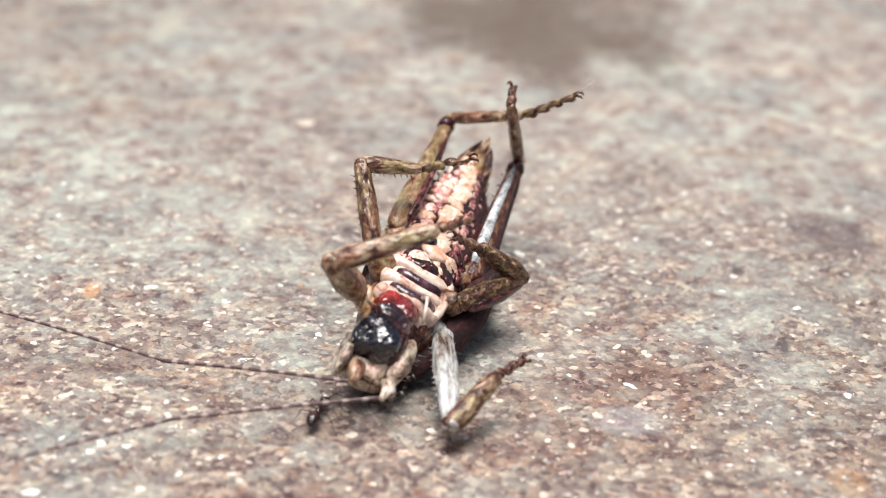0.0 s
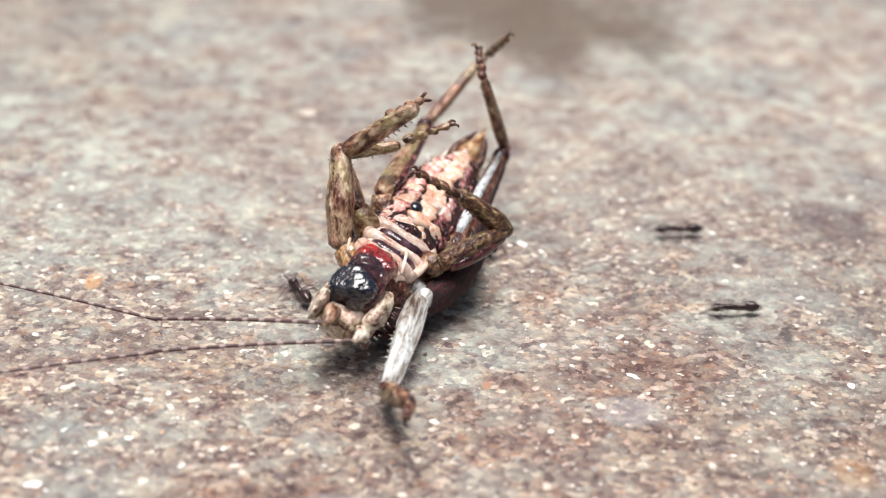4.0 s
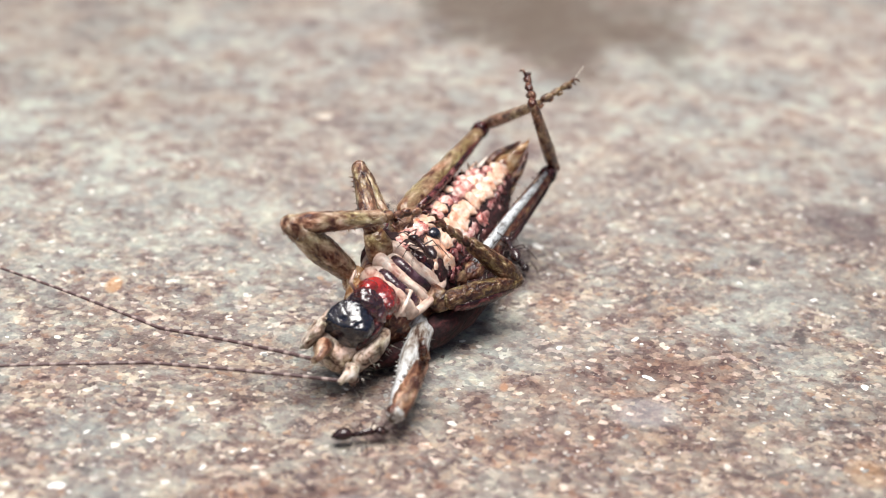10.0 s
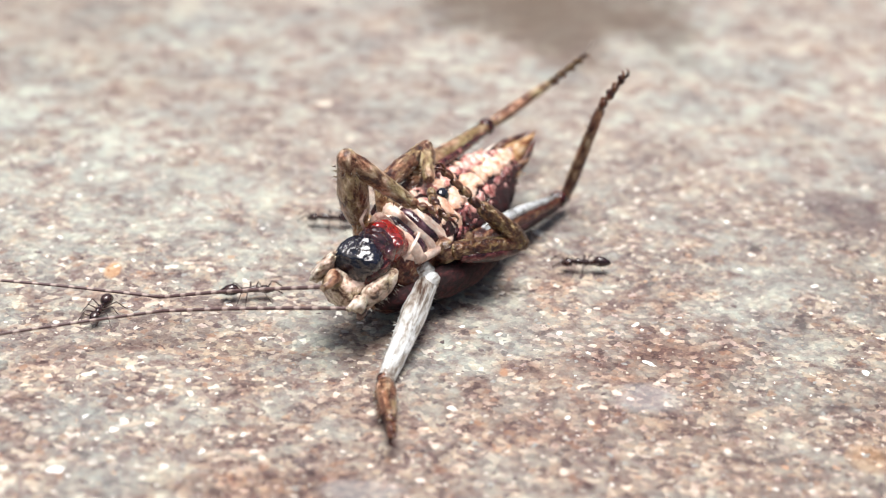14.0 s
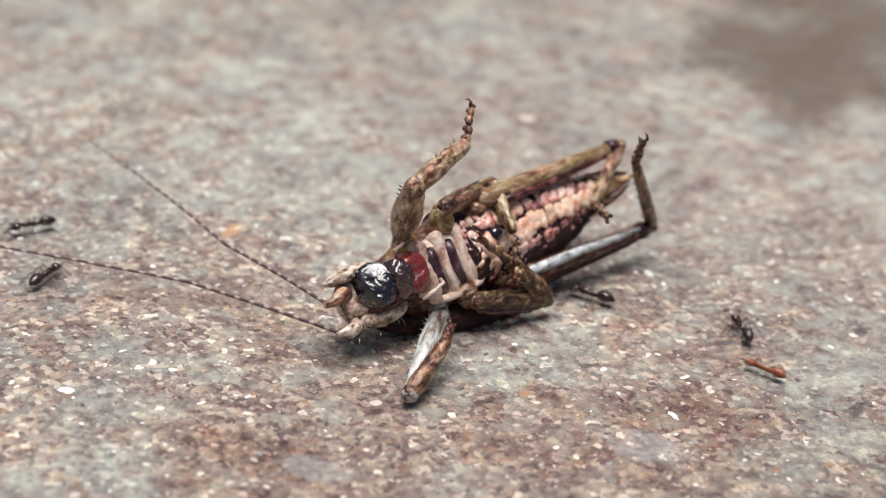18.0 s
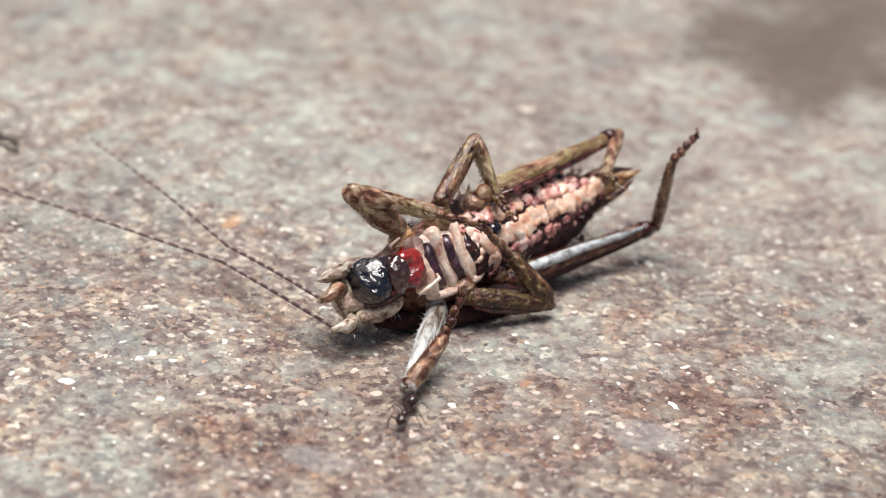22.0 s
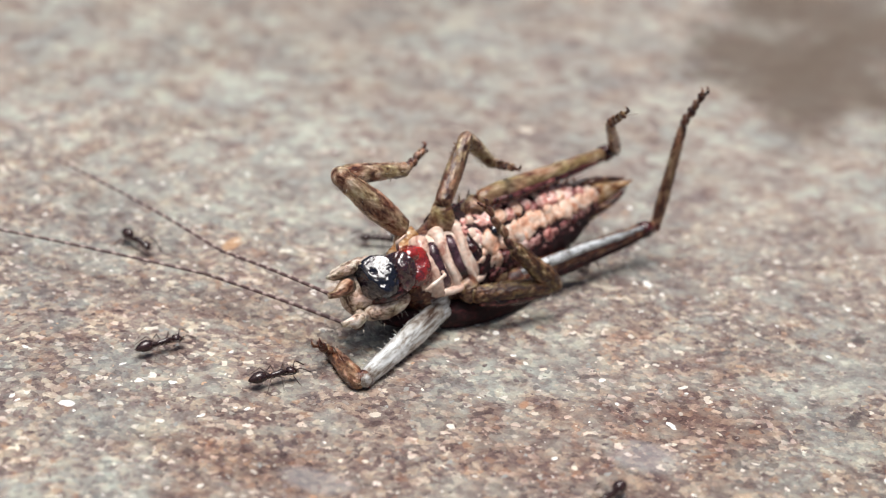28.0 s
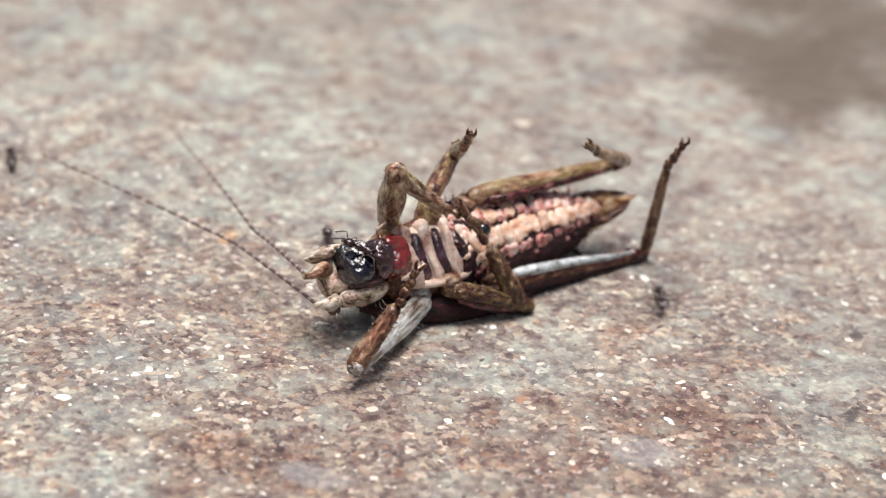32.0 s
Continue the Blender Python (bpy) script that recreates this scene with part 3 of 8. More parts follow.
def build_thorax():
    shell = Form().loft([(-5.0, 1.6, 1.7, -0.2, -0.35), (-4.3, 2.15, 2.2, -0.35, -0.3), (-3.0, 2.6, 2.4, -0.4, -0.3), (-1.0, 2.85, 2.5, -0.3, -0.3), (1.0, 3.15, 2.45, 0, -0.25), (2.6, 2.9, 2.2, 0, -0.15), (3.6, 2.4, 1.8, 0, 0)], 26, 0.16, 1.3)
    part("thorax", shell, M_DARK, cricket, "dark mottled thorax")
    plate = Form().loft([(-5.3, 1.8, 1.2, -0.4, -1.1), (-4.6, 2.35, 1.6, -0.6, -1.15), (-2.6, 2.75, 1.75, -0.7, -1.1), (-0.4, 2.85, 1.7, -0.7, -1.1), (0.5, 2.6, 1.5, -0.6, -1.05)], 22, 0.18, 1.7)
    part("pronotum", plate, M_DARK, cricket, "dark reddish-brown shoulder shield")
    # an added dark lobe that stands in for the contact shadow under the body
    part("shield_lobe", Form().loft([(-6.6, 0.30, 0.36, -2.0, -0.5), (-5.4, 0.62, 0.66, -2.5, -0.25), (-3.4, 0.80, 0.85, -2.95, 0.05), (-1.5, 1.05, 1.15, -3.5, 0.4), (1.0, 1.15, 1.2, -3.85, 0.65), (3.4, 1.15, 1.15, -3.85, 0.7), (5.6, 1.05, 1.02, -3.75, 0.72), (7.8, 0.75, 0.72, -3.45, 0.70), (9.8, 0.25, 0.25, -2.9, 0.6)], 18, 0.12, 1.4), M_MAROON, cricket, "dark maroon lobe added as shade under the body")
    part("neck_membrane", Form().loft([(-5.2, 1.2, 0.6, 0.8, 0.9), (-4.6, 1.5, 0.8, 0.8, 1.0), (-3.6, 1.7, 0.8, 0.9, 1.0), (-3.0, 1.4, 0.5, 0.8, 1.0)], 16, 0.12, 1.6), M_HONEY, cricket, "amber membrane at the neck")
    # a pale breastplate with ridges across it and dark slits between them
    part("breastplate", Form().loft([(-4.4, 1.3, 0.7, 0, 1.4), (-3.6, 1.8, 0.85, 0, 1.45), (-2.0, 2.0, 0.9, 0, 1.45), (0, 2.1, 0.9, 0, 1.45), (1.2, 2.0, 0.85, 0, 1.4), (2.0, 1.5, 0.6, 0, 1.4)], 22, 0.06), M_FLESH, cricket, "pinkish-beige breastplate")
    for x, w, bow in ((-3.7, 1.7, 0.5), (-2.0, 1.9, 0.30), (-0.4, 1.95, 0.35)):
        path, radii = [], []
        for i in range(15):
            u = -1 + 2 * i / 14
            path.append((x + bow * u * u + 0.14 * math.sin(3 * u + x), u * w, 2.30 - 0.62 * abs(u) ** 2.4))
            radii.append((0.40 if x < -3 else 0.27) + 0.20 * max(0, u) ** 2 + 0.10 * abs(u) ** 1.5 + 0.04 * math.sin(i * 2.1 + x))
        part("chest_ridge", Form().tube(path, radii, 12, 0.07), M_FLESH, cricket, "pinkish-beige ridge across the chest")
    for x, low, high, half in ((-2.83, -1.5, 1.35, 0.48), (-1.17, -1.55, 1.35, 0.46), (0.45, -1.0, 0.9, 0.30)):
        path = [(x + 0.3 * (u / 1.3) ** 2, u, 2.14 - 0.14 * abs(u) ** 2) for u in (low + (high - low) * i / 10 for i in range(11))]
        part("chest_slit", Form().tube(path, [half * min(1.0, 0.72 + 0.2 * min(i, 10 - i)) for i in range(11)], 10, 0.08), M_SLIT, cricket, "glossy dark plum slit of the chest")
    part("side_rim", Form().tube([(-3.6, -1.75, 1.75), (-2.6, -1.95, 1.95), (-1.0, -2.1, 1.95), (0.6, -2.0, 1.8), (1.6, -1.7, 1.6)], [0.22, 0.28, 0.30, 0.26, 0.15], 12, 0.08), M_FLESH, cricket, "pale rim along the breastplate")
    part("trochanter", Form().blob((-2.8, -2.95, 0.4), (0.95, 0.85, 0.95), 0.12, 1.2, 16, 20), M_FROST, cricket, "pale grey glassy joint of the front leg")
    part("chest_pit", Form().blob((2.7, 0.5, 2.62), (0.52, 0.42, 0.34), 0.2, 1.6, 12, 16), M_BLACK, cricket, "glossy blue-black pit between chest and belly")
    rnd = random.Random(9)
    for i in range(30):
        x, y = rnd.uniform(0.3, 2.9), rnd.uniform(-1.9, 1.9)
        part("chest_lump", Form().blob((0, 0, 0), (rnd.uniform(0.3, 0.6), rnd.uniform(0.25, 0.45), 0.3), 0.25, 1.7, 6, 9), rnd.choice((M_FLESH, M_PINK, M_CREAM, M_PLUM)), cricket, at=mm(x, y, 2.25 - 0.14 * y * y, 0, 0, rnd.uniform(0, 180)))


def build_head():
    skull = Form().blob((-6.95, 0.2, -0.35), (2.0, 2.0, 1.8), 0.14, 0.9, 20, 28)
    skull.blob((-8.45, 0.2, -0.25), (0.75, 1.25, 0.85), 0.16, 1.1, 12, 18)
    head = part("head", skull, M_HEAD, cricket, "mottled cream head")
    part("cheek", Form().blob((-6.7, -1.25, 0.45), (2.0, 0.75, 1.25), 0.16, 1.0, 16, 22), M_HEAD, head, "brown-mottled cream cheek")
    part("cheek", Form().blob((-7.9, 1.85, 0.05), (1.75, 0.45, 1.15), 0.30, 1.5, 20, 28, crease=0.15), M_PALE, head, "whitish cream cheek")
    # the black shield of the face: flat on top, with two dents and a rim
    black = Form().blob((-7.25, 0.62, 1.3), (1.12, 1.5, 1.4), 0.08, 1.3, 60, 72, crease=0.05, box=0.76)
    flat = Vector((-0.45, 0.47, 0.76)).normalized()
    for v in black.v:
        h = (v - Vector((-7.25, 0.62, 1.3))).dot(flat)
        if h > 1.0:
            v -= flat * (h - 1.0) * 0.85
        if v.z > 1.3:
            for x, y, r, deep in ((-7.9, 1.15, 0.24, 0.14), (-7.95, 0.25, 0.24, 0.14), (-6.95, 0.95, 0.36, 0.07), (-6.9, 0.05, 0.32, 0.07)):
                d = math.hypot(v.x - x, v.y - y) / r
                if d < 1:
                    v.z -= deep * (1 - d * d) ** 2
    part("face_plate", black, M_BLACK, head, "glossy black face plate with shallow dents")
    part("upper_lip", Form().blob((-5.7, 0.5, 1.85), (0.95, 1.32, 1.15), 0.12, 1.2, 36, 44, crease=0.05, box=0.8), M_LIP, head, "glossy plum-brown upper lip")
    red = Form().blob((-4.5, 0.45, 1.75), (1.0, 1.45, 1.25), 0.12, 1.0, 40, 48, crease=0.06, box=0.82)
    part("lower_lip", red, M_RED, head, "glossy dark red lower lip")
    for y in (1.15, -0.25):
        part("jaw", Form().blob((-4.95, y, 1.95), (0.7, 0.62, 1.0), 0.10, 1.1, 20, 26, box=0.8), M_RED, head, "glossy red jaw")
    part("jaw_fold", Form().blob((-6.6, -0.65, 1.35), (1.5, 0.5, 0.9), 0.12, 1.1, 14, 20), M_PLUM, head, "dark fold under the face plate")
    for pts in ([(-3.3, -0.55, 2.9), (-3.55, -0.8, 3.3), (-4.1, -0.95, 3.15), (-4.35, -1.05, 3.0), (-5.1, -1.25, 2.75)], [(-5.2, 1.7, 1.8), (-5.6, 2.3, 2.5), (-5.1, 2.5, 3.0)]):
        part("palp", Form().tube(pts, [0.11, 0.13, 0.09, 0.15, 0.10][: len(pts)], 10), M_FLESH, head, "pale jointed feeler beside the mouth")
    for y in (-1.72, 1.9):
        part("eye", Form().blob((-8.6, y, -0.5), (0.42, 0.32, 0.44), 0.03, 1, 12, 16), M_EYE, head, "small round brown eye")
    for y, skin, look_of in ((0.75, M_AMBER, "thick amber antenna base"), (-1.15, M_PALE, "thick whitish antenna base")):
        part("antenna_base", Form().tube([(-8.7, y * 1.1, 0.1), (-9.2, y * 1.2, 0.5), (-9.7, y * 1.12, 0.68), (-10.2, y, 0.6), (-10.7, y, 0.55)], [0.55, 0.46, 0.36, 0.27, 0.16], 16, 0.30), skin, head, look_of)
    hairs = Form()
    rnd = random.Random(2)
    for _ in range(26):
        hairs.spike((rnd.uniform(-9.5, -5.5), rnd.uniform(-2.2, -1.4), rnd.uniform(-0.8, 1.2)), (rnd.uniform(-0.4, 0.3), -1, rnd.uniform(-0.3, 0.6)), rnd.uniform(0.3, 0.7), 0.03)
    part("bristles", hairs, M_HAIR, head)


def spined(form, length, r, count, rnd, size=0.35, low=0.2):
    """Short thorns in two rows along a leg."""
    for i in range(count):
        x = length * (low + (0.95 - low) * i / count)
        for s in (-1, 1):
            form.spike((x + rnd.uniform(-0.1, 0.1), s * r * 0.75, -r * 0.5), (0.6, s * 0.9, -0.8), size * rnd.uniform(0.6, 1.2), 0.07)
    return form


def leg_rows(length, start, belly, end, at=0.35, flat=0.8, n=15):
    rows = []
    for i in range(n + 1):
        u = i / n
        r = start + (belly - start) * math.sin(min(1, u / at) * math.pi / 2) if u < at else belly + (end - belly) * ((u - at) / (1 - at)) ** 0.9
        if i in (0, n):
            r *= 0.55
        rows.append((u * length + (-0.1 if i == 0 else 0.12 if i == n else 0), r, r * flat, 0, 0))
    return rows


LEGS = {}


def build_leg(key, kind, femur, tibia, tarsus, femur_r, tibia_r, skin, shin, seed, label, thorns=6):
    """Femur, tibia and tarsus along x; they are placed by their keys."""
    rnd = random.Random(seed)
    f = Form().loft(leg_rows(femur, *femur_r, 34), 18, 0.06 * femur_r[1], 2.2, seed)
    f.blob((femur - 0.1, 0, 0), femur_r[2] * 0.98, 0.1, 1.5, 8, 10)
    spined(f, femur, femur_r[1] * 0.85, thorns + 3, rnd, 0.36)
    t = Form().loft(leg_rows(tibia, *tibia_r, 0.3, 0.9, 24), 14, 0.08 * tibia_r[1], 2.6, seed + 3)
    spined(t, tibia, tibia_r[1] * 0.9, thorns + 2, rnd, 0.30)
    s = Form()
    x, n = 0.0, 4
    for i in range(n):
        l = tarsus * 0.86 / n
        w = 0.36 - 0.03 * i
        s.blob((x + l * 0.5, 0.05 * (-1) ** i, 0), (l * 0.62, w, w * 0.8), 0.15, 1.8, 7, 9)
        s.blob((x + l * 0.75, 0, -w * 0.75), (l * 0.3, w * 0.7, 0.16), 0.1, 1.8, 5, 7)
        x += l
    hair = Form()
    for _ in range(46 if kind == "front" else 24):
        u, turn = femur * rnd.uniform(0.15, 0.97), rnd.uniform(0, 6.28)
        d = Vector((rnd.uniform(0.1, 0.8), math.cos(turn), math.sin(turn)))
        hair.spike((u, 0.8 * femur_r[1] * math.cos(turn), 0.65 * femur_r[1] * math.sin(turn)), d, rnd.uniform(0.25, 0.6), 0.022)
    fringe = Form()
    for _ in range(40 if kind == "front" else 16):
        u, turn = tibia * rnd.uniform(0.1, 0.97), rnd.uniform(0, 6.28)
        fringe.spike((u, 0.8 * tibia_r[1] * math.cos(turn), 0.7 * tibia_r[1] * math.sin(turn)), (rnd.uniform(0.1, 0.8), math.cos(turn), math.sin(turn)), rnd.uniform(0.25, 0.6), 0.022)
    a = part(kind + "_femur", f, skin, cricket, label)
    part("bristles", hair, M_HAIR, a, "fine pale bristles")
    b = part(kind + "_tibia", t, shin, cricket)
    c = part(kind + "_tarsus", s, M_OLIVE if kind == "middle" or seed % 2 == 0 else M_DARK, cricket)
    part("bristles", fringe, M_HAIR, b, "fine pale bristles")
    for side in (-1, 1):
        part("claw", Form().tube([(x - 0.05, side * 0.1, 0), (x + 0.28, side * 0.26, 0.06), (x + 0.5, side * 0.28, -0.12), (x + 0.52, side * 0.24, -0.36)], [0.12, 0.11, 0.08, 0.02], 6), M_DARK, c)
    LEGS[key] = (a, b, c)
    return a, b, c


build_abdomen()
build_thorax()
build_head()
build_leg("HN", "hind", 13.67, 7.50, 3.54, (0.68, 0.80, 0.46, 0.22, 1.0), (0.42, 0.50, 0.36), M_DARK, M_OLIVE, 3, "dark brown hind thigh with a silvery inner face", 5)
build_leg("HF", "hind", 14.56, 6.95, 4.45, (0.55, 0.72, 0.44, 0.2, 0.95), (0.42, 0.50, 0.36), M_TAN, M_AMBER, 4, "tan-brown hind thigh", 5)
build_leg("MF", "middle", 5.62, 4.00, 3.73, (0.55, 0.66, 0.50, 0.45, 0.9), (0.48, 0.58, 0.40), M_OLIVE, M_AMBER, 6, "", 6)
build_leg("MN", "middle", 6.02, 4.53, 4.02, (0.58, 0.68, 0.52, 0.45, 0.95), (0.54, 0.74, 0.50), M_MOSS, M_MOSS, 7, "", 7)
build_leg("FF", "front", 6.12, 6.38, 3.37, (0.74, 1.02, 0.68, 0.5, 0.9), (0.56, 0.68, 0.48), M_AMBER, M_AMBER, 8, "", 7)
build_leg("FN", "front", 9.94, 4.71, 3.09, (0.66, 0.88, 0.56, 0.4, 0.8), (0.54, 0.68, 0.46), M_FROST, M_OLIVE, 9, "frosted grey front thigh with thorns", 9)

# the silvery inner face of one hind thigh, and the dark marks at the knees
inner = Form().loft([(1.2, 0.23, 0.20, 0.36, 0.53), (2.2, 0.34, 0.28, 0.45, 0.67), (4.0, 0.37, 0.30, 0.48, 0.71), (7.0, 0.31, 0.26, 0.42, 0.59), (10.0, 0.24, 0.22, 0.32, 0.45), (12.2, 0.17, 0.16, 0.24, 0.37)], 16, 0.10, 1.5)
part("inner_face", inner, M_WHITE, LEGS["HN"][0], "silvery white inner face of the thigh")
part("lower_edge", Form().loft([(0.9, 0.24, 0.30, -0.52, 0.20), (3.0, 0.28, 0.36, -0.68, 0.22), (6.5, 0.26, 0.34, -0.62, 0.20), (10.0, 0.20, 0.26, -0.50, 0.15), (12.6, 0.14, 0.18, -0.40, 0.10)], 12, 0.06, 1.5), M_PLUM, LEGS["HF"][0], "dark maroon lower edge of the thigh")
# reddish underside of the middle thigh, coloured darker to add shade below it
part("lower_edge", Form().loft([(0.4, 0.26, 0.40, -0.50, -0.10), (1.6, 0.32, 0.48, -0.66, -0.12), (3.6, 0.30, 0.44, -0.60, -0.10), (5.4, 0.22, 0.30, -0.42, -0.08)], 14, 0.10, 1.5), M_PLUM, LEGS["MN"][0], "dark maroon underside of the thigh, with painted shade")
part("lower_edge", Form().loft([(0.6, 0.34, 0.50, -0.50, 0.10), (3.0, 0.40, 0.55, -0.64, 0.10), (7.0, 0.32, 0.42, -0.52, 0.10), (11.0, 0.22, 0.30, -0.40, 0.06), (13.0, 0.14, 0.20, -0.28, 0.05)], 14, 0.10, 1.6), M_MAROON, LEGS["HN"][0], "blackish maroon underside of the thigh")
part("thread", Form().tube([(3.7, 0, 0), (4.6, 0.05, 0.15), (5.6, 0.0, 0.5)], [0.035, 0.03, 0.02], 5), M_HAIR, LEGS["HF"][2], "fine pale thread stuck to the foot")
part("knee", Form().blob((9.75, 0, 0), (0.62, 0.60, 0.50), 0.12, 1.5, 10, 14), M_DARK, LEGS["FN"][0], "dark brown knee")
for key, x in (("HN", 12.1), ("HF", 12.9)):
    part("knee_band", Form().loft([(x, 0.56, 0.56, 0.03, 0.08), (x + 0.45, 0.60, 0.60, 0.03, 0.08), (x + 0.9, 0.54, 0.54, 0.03, 0.06)], 14, 0.08), M_PLUM, LEGS[key][0], "dark band at the knee")


def build_coxa(hip, toward, skin):
    a, b = Vector(hip), Vector(toward)
    m = a.lerp(b, 0.45)
    part("coxa", Form().tube([b, m, a], [0.95, 0.9, 0.6], 12, 0.12), skin, cricket)


build_coxa((2.96, -2.99, 1.24), (2.2, -1.6, 0.6), M_OLIVE)
build_coxa((2.74, 2.87, 2.12), (2.2, 1.6, 0.6), M_OLIVE)
build_coxa((-0.74, 3.39, 2.39), (-0.3, 1.7, 0.8), M_TAN)
build_coxa((-1.12, -2.79, 2.45), (-0.3, -1.7, 0.8), M_OLIVE)
build_coxa((-3.28, 2.94, 0.87), (-3.2, 1.6, 0.6), M_HONEY)
build_coxa((-2.23, -2.76, 0.72), (-3.2, -1.6, 0.6), M_FROST)

# antennae: two stiff lengths each
ANTENNAE = []
for name in ("antenna", "antenna"):
    near = Form().tube([(x * 0.5, 0, 0.10 * math.sin(math.pi * x / 24)) for x in range(25)], [0.125 - 0.0006 * x for x in range(25)], 7)
    far = Form().tube([(x * 0.5, 0, 0.16 * math.sin(math.pi * x / 32)) for x in range(41)], [0.110 - 0.0008 * x for x in range(41)], 7)
    ANTENNAE.append((part(name, near, M_ANTENNA, cricket, "long thread-like antenna ringed dark and pale"), part("antenna_end", far, M_ANTENNA, cricket, "thin end of an antenna, ringed dark and pale")))

# ---------------------------------------------------------------- ants


def build_ant(shell, label, k=1.0):
    ant = thing("ant", label, "ant", "ants round the cricket")
    g = Form().loft([(-1.95, 0.05, 0.05, 0, 0.62), (-1.8, 0.20, 0.18, 0, 0.64), (-1.45, 0.40, 0.36, 0, 0.70), (-1.05, 0.45, 0.42, 0, 0.74), (-0.7, 0.34, 0.33, 0, 0.72), (-0.5, 0.10, 0.10, 0, 0.62)], 14)
    part("gaster", g, shell, ant, "glossy drop-shaped rear body")
    part("waist", Form().blob((-0.42, 0, 0.60), (0.14, 0.13, 0.20), 0.05, 1, 7, 9), shell, ant)
    t = Form().loft([(-0.36, 0.12, 0.12, 0, 0.58), (-0.1, 0.21, 0.22, 0, 0.64), (0.25, 0.18, 0.20, 0, 0.68), (0.55, 0.25, 0.24, 0, 0.74), (0.82, 0.18, 0.18, 0, 0.72), (0.98, 0.09, 0.09, 0, 0.70)], 12)
    part("chest", t, shell, ant)
    h = Form().loft([(0.95, 0.12, 0.12, 0, 0.70), (1.1, 0.33, 0.27, 0, 0.70), (1.35, 0.38, 0.30, 0, 0.67), (1.6, 0.31, 0.24, 0, 0.62), (1.78, 0.14, 0.11, 0, 0.58)], 14)
    head = part("head", h, shell, ant)
    for s in (-1, 1):
        part("eye", Form().blob((1.42, s * 0.33, 0.76), (0.09, 0.06, 0.09), 0, 1, 6, 8), M_EYE, head)
        part("mandible", Form().tube([(1.7, s * 0.13, 0.56), (1.88, s * 0.12, 0.52), (1.96, s * 0.03, 0.5)], [0.06, 0.05, 0.015], 6), M_ANTLEG, head)
        part("antenna", Form().tube([(1.55, s * 0.16, 0.76), (1.85, s * 0.55, 1.05), (2.2, s * 0.62, 0.85), (2.6, s * 0.55, 0.55)], [0.05, 0.045, 0.045, 0.05], 6), M_ANTLEG, head)
    legs = []
    for x, reach, fwd in ((0.62, 1.05, 0.85), (0.22, 1.25, -0.1), (-0.12, 1.25, -1.1)):
        for s in (-1, 1):
            path = [(0, 0, 0), (0.22 * fwd, s * 0.3, 0.16), (0.5 * fwd, s * 0.62 * reach, 0.34), (0.85 * fwd, s * 0.95 * reach, -0.22), (1.12 * fwd, s * 1.12 * reach, -0.54)]
            leg = part("leg", Form().tube(path, [0.07, 0.06, 0.042, 0.03, 0.018], 6), M_ANTLEG, ant, at=mm(x, s * 0.12, 0.56))
            legs.append((leg, x, s, 1 if (len(legs) % 4) in (0, 3) else -1))
    if k != 1.0:
        for ob in [*ant.children, *head.children]:
            ob.data.transform(Matrix.Scale(k, 4))
            ob.location *= k
    return ant, legs, k


ANTS = [build_ant(M_ANT, "small glossy black ant on the concrete", 0.88) for _ in range(8)]
ANTS.append(build_ant(M_REDANT, "small reddish-brown ant on the concrete", 0.78))
ANTS.append(build_ant(M_ANT, "small glossy black ant climbing a hind leg of the cricket", 0.88))


def step_legs(ant, spans):
    """The legs swing in two sets of three while the ant walks."""
    k = ant[2]
    for leg, x, s, phase in ant[1]:
        x, y, z = x * k, s * 0.12 * k, 0.56 * k
        rows, side = [(0.0, mm(x, y, z))], 1
        for a, b in spans:
            t = max(a, 0.1)
            while t < b - 0.05:
                rows.append((t, mm(x, y, z, 0, 0, phase * s * side * 13)))
                side, t = -side, t + 0.2
            rows.append((b, mm(x, y, z)))
        if rows[-1][0] < 32.0:
            rows.append((32.0, mm(x, y, z)))
        walk(leg, rows)


# ---------------------------------------------------------------- grains of the slab


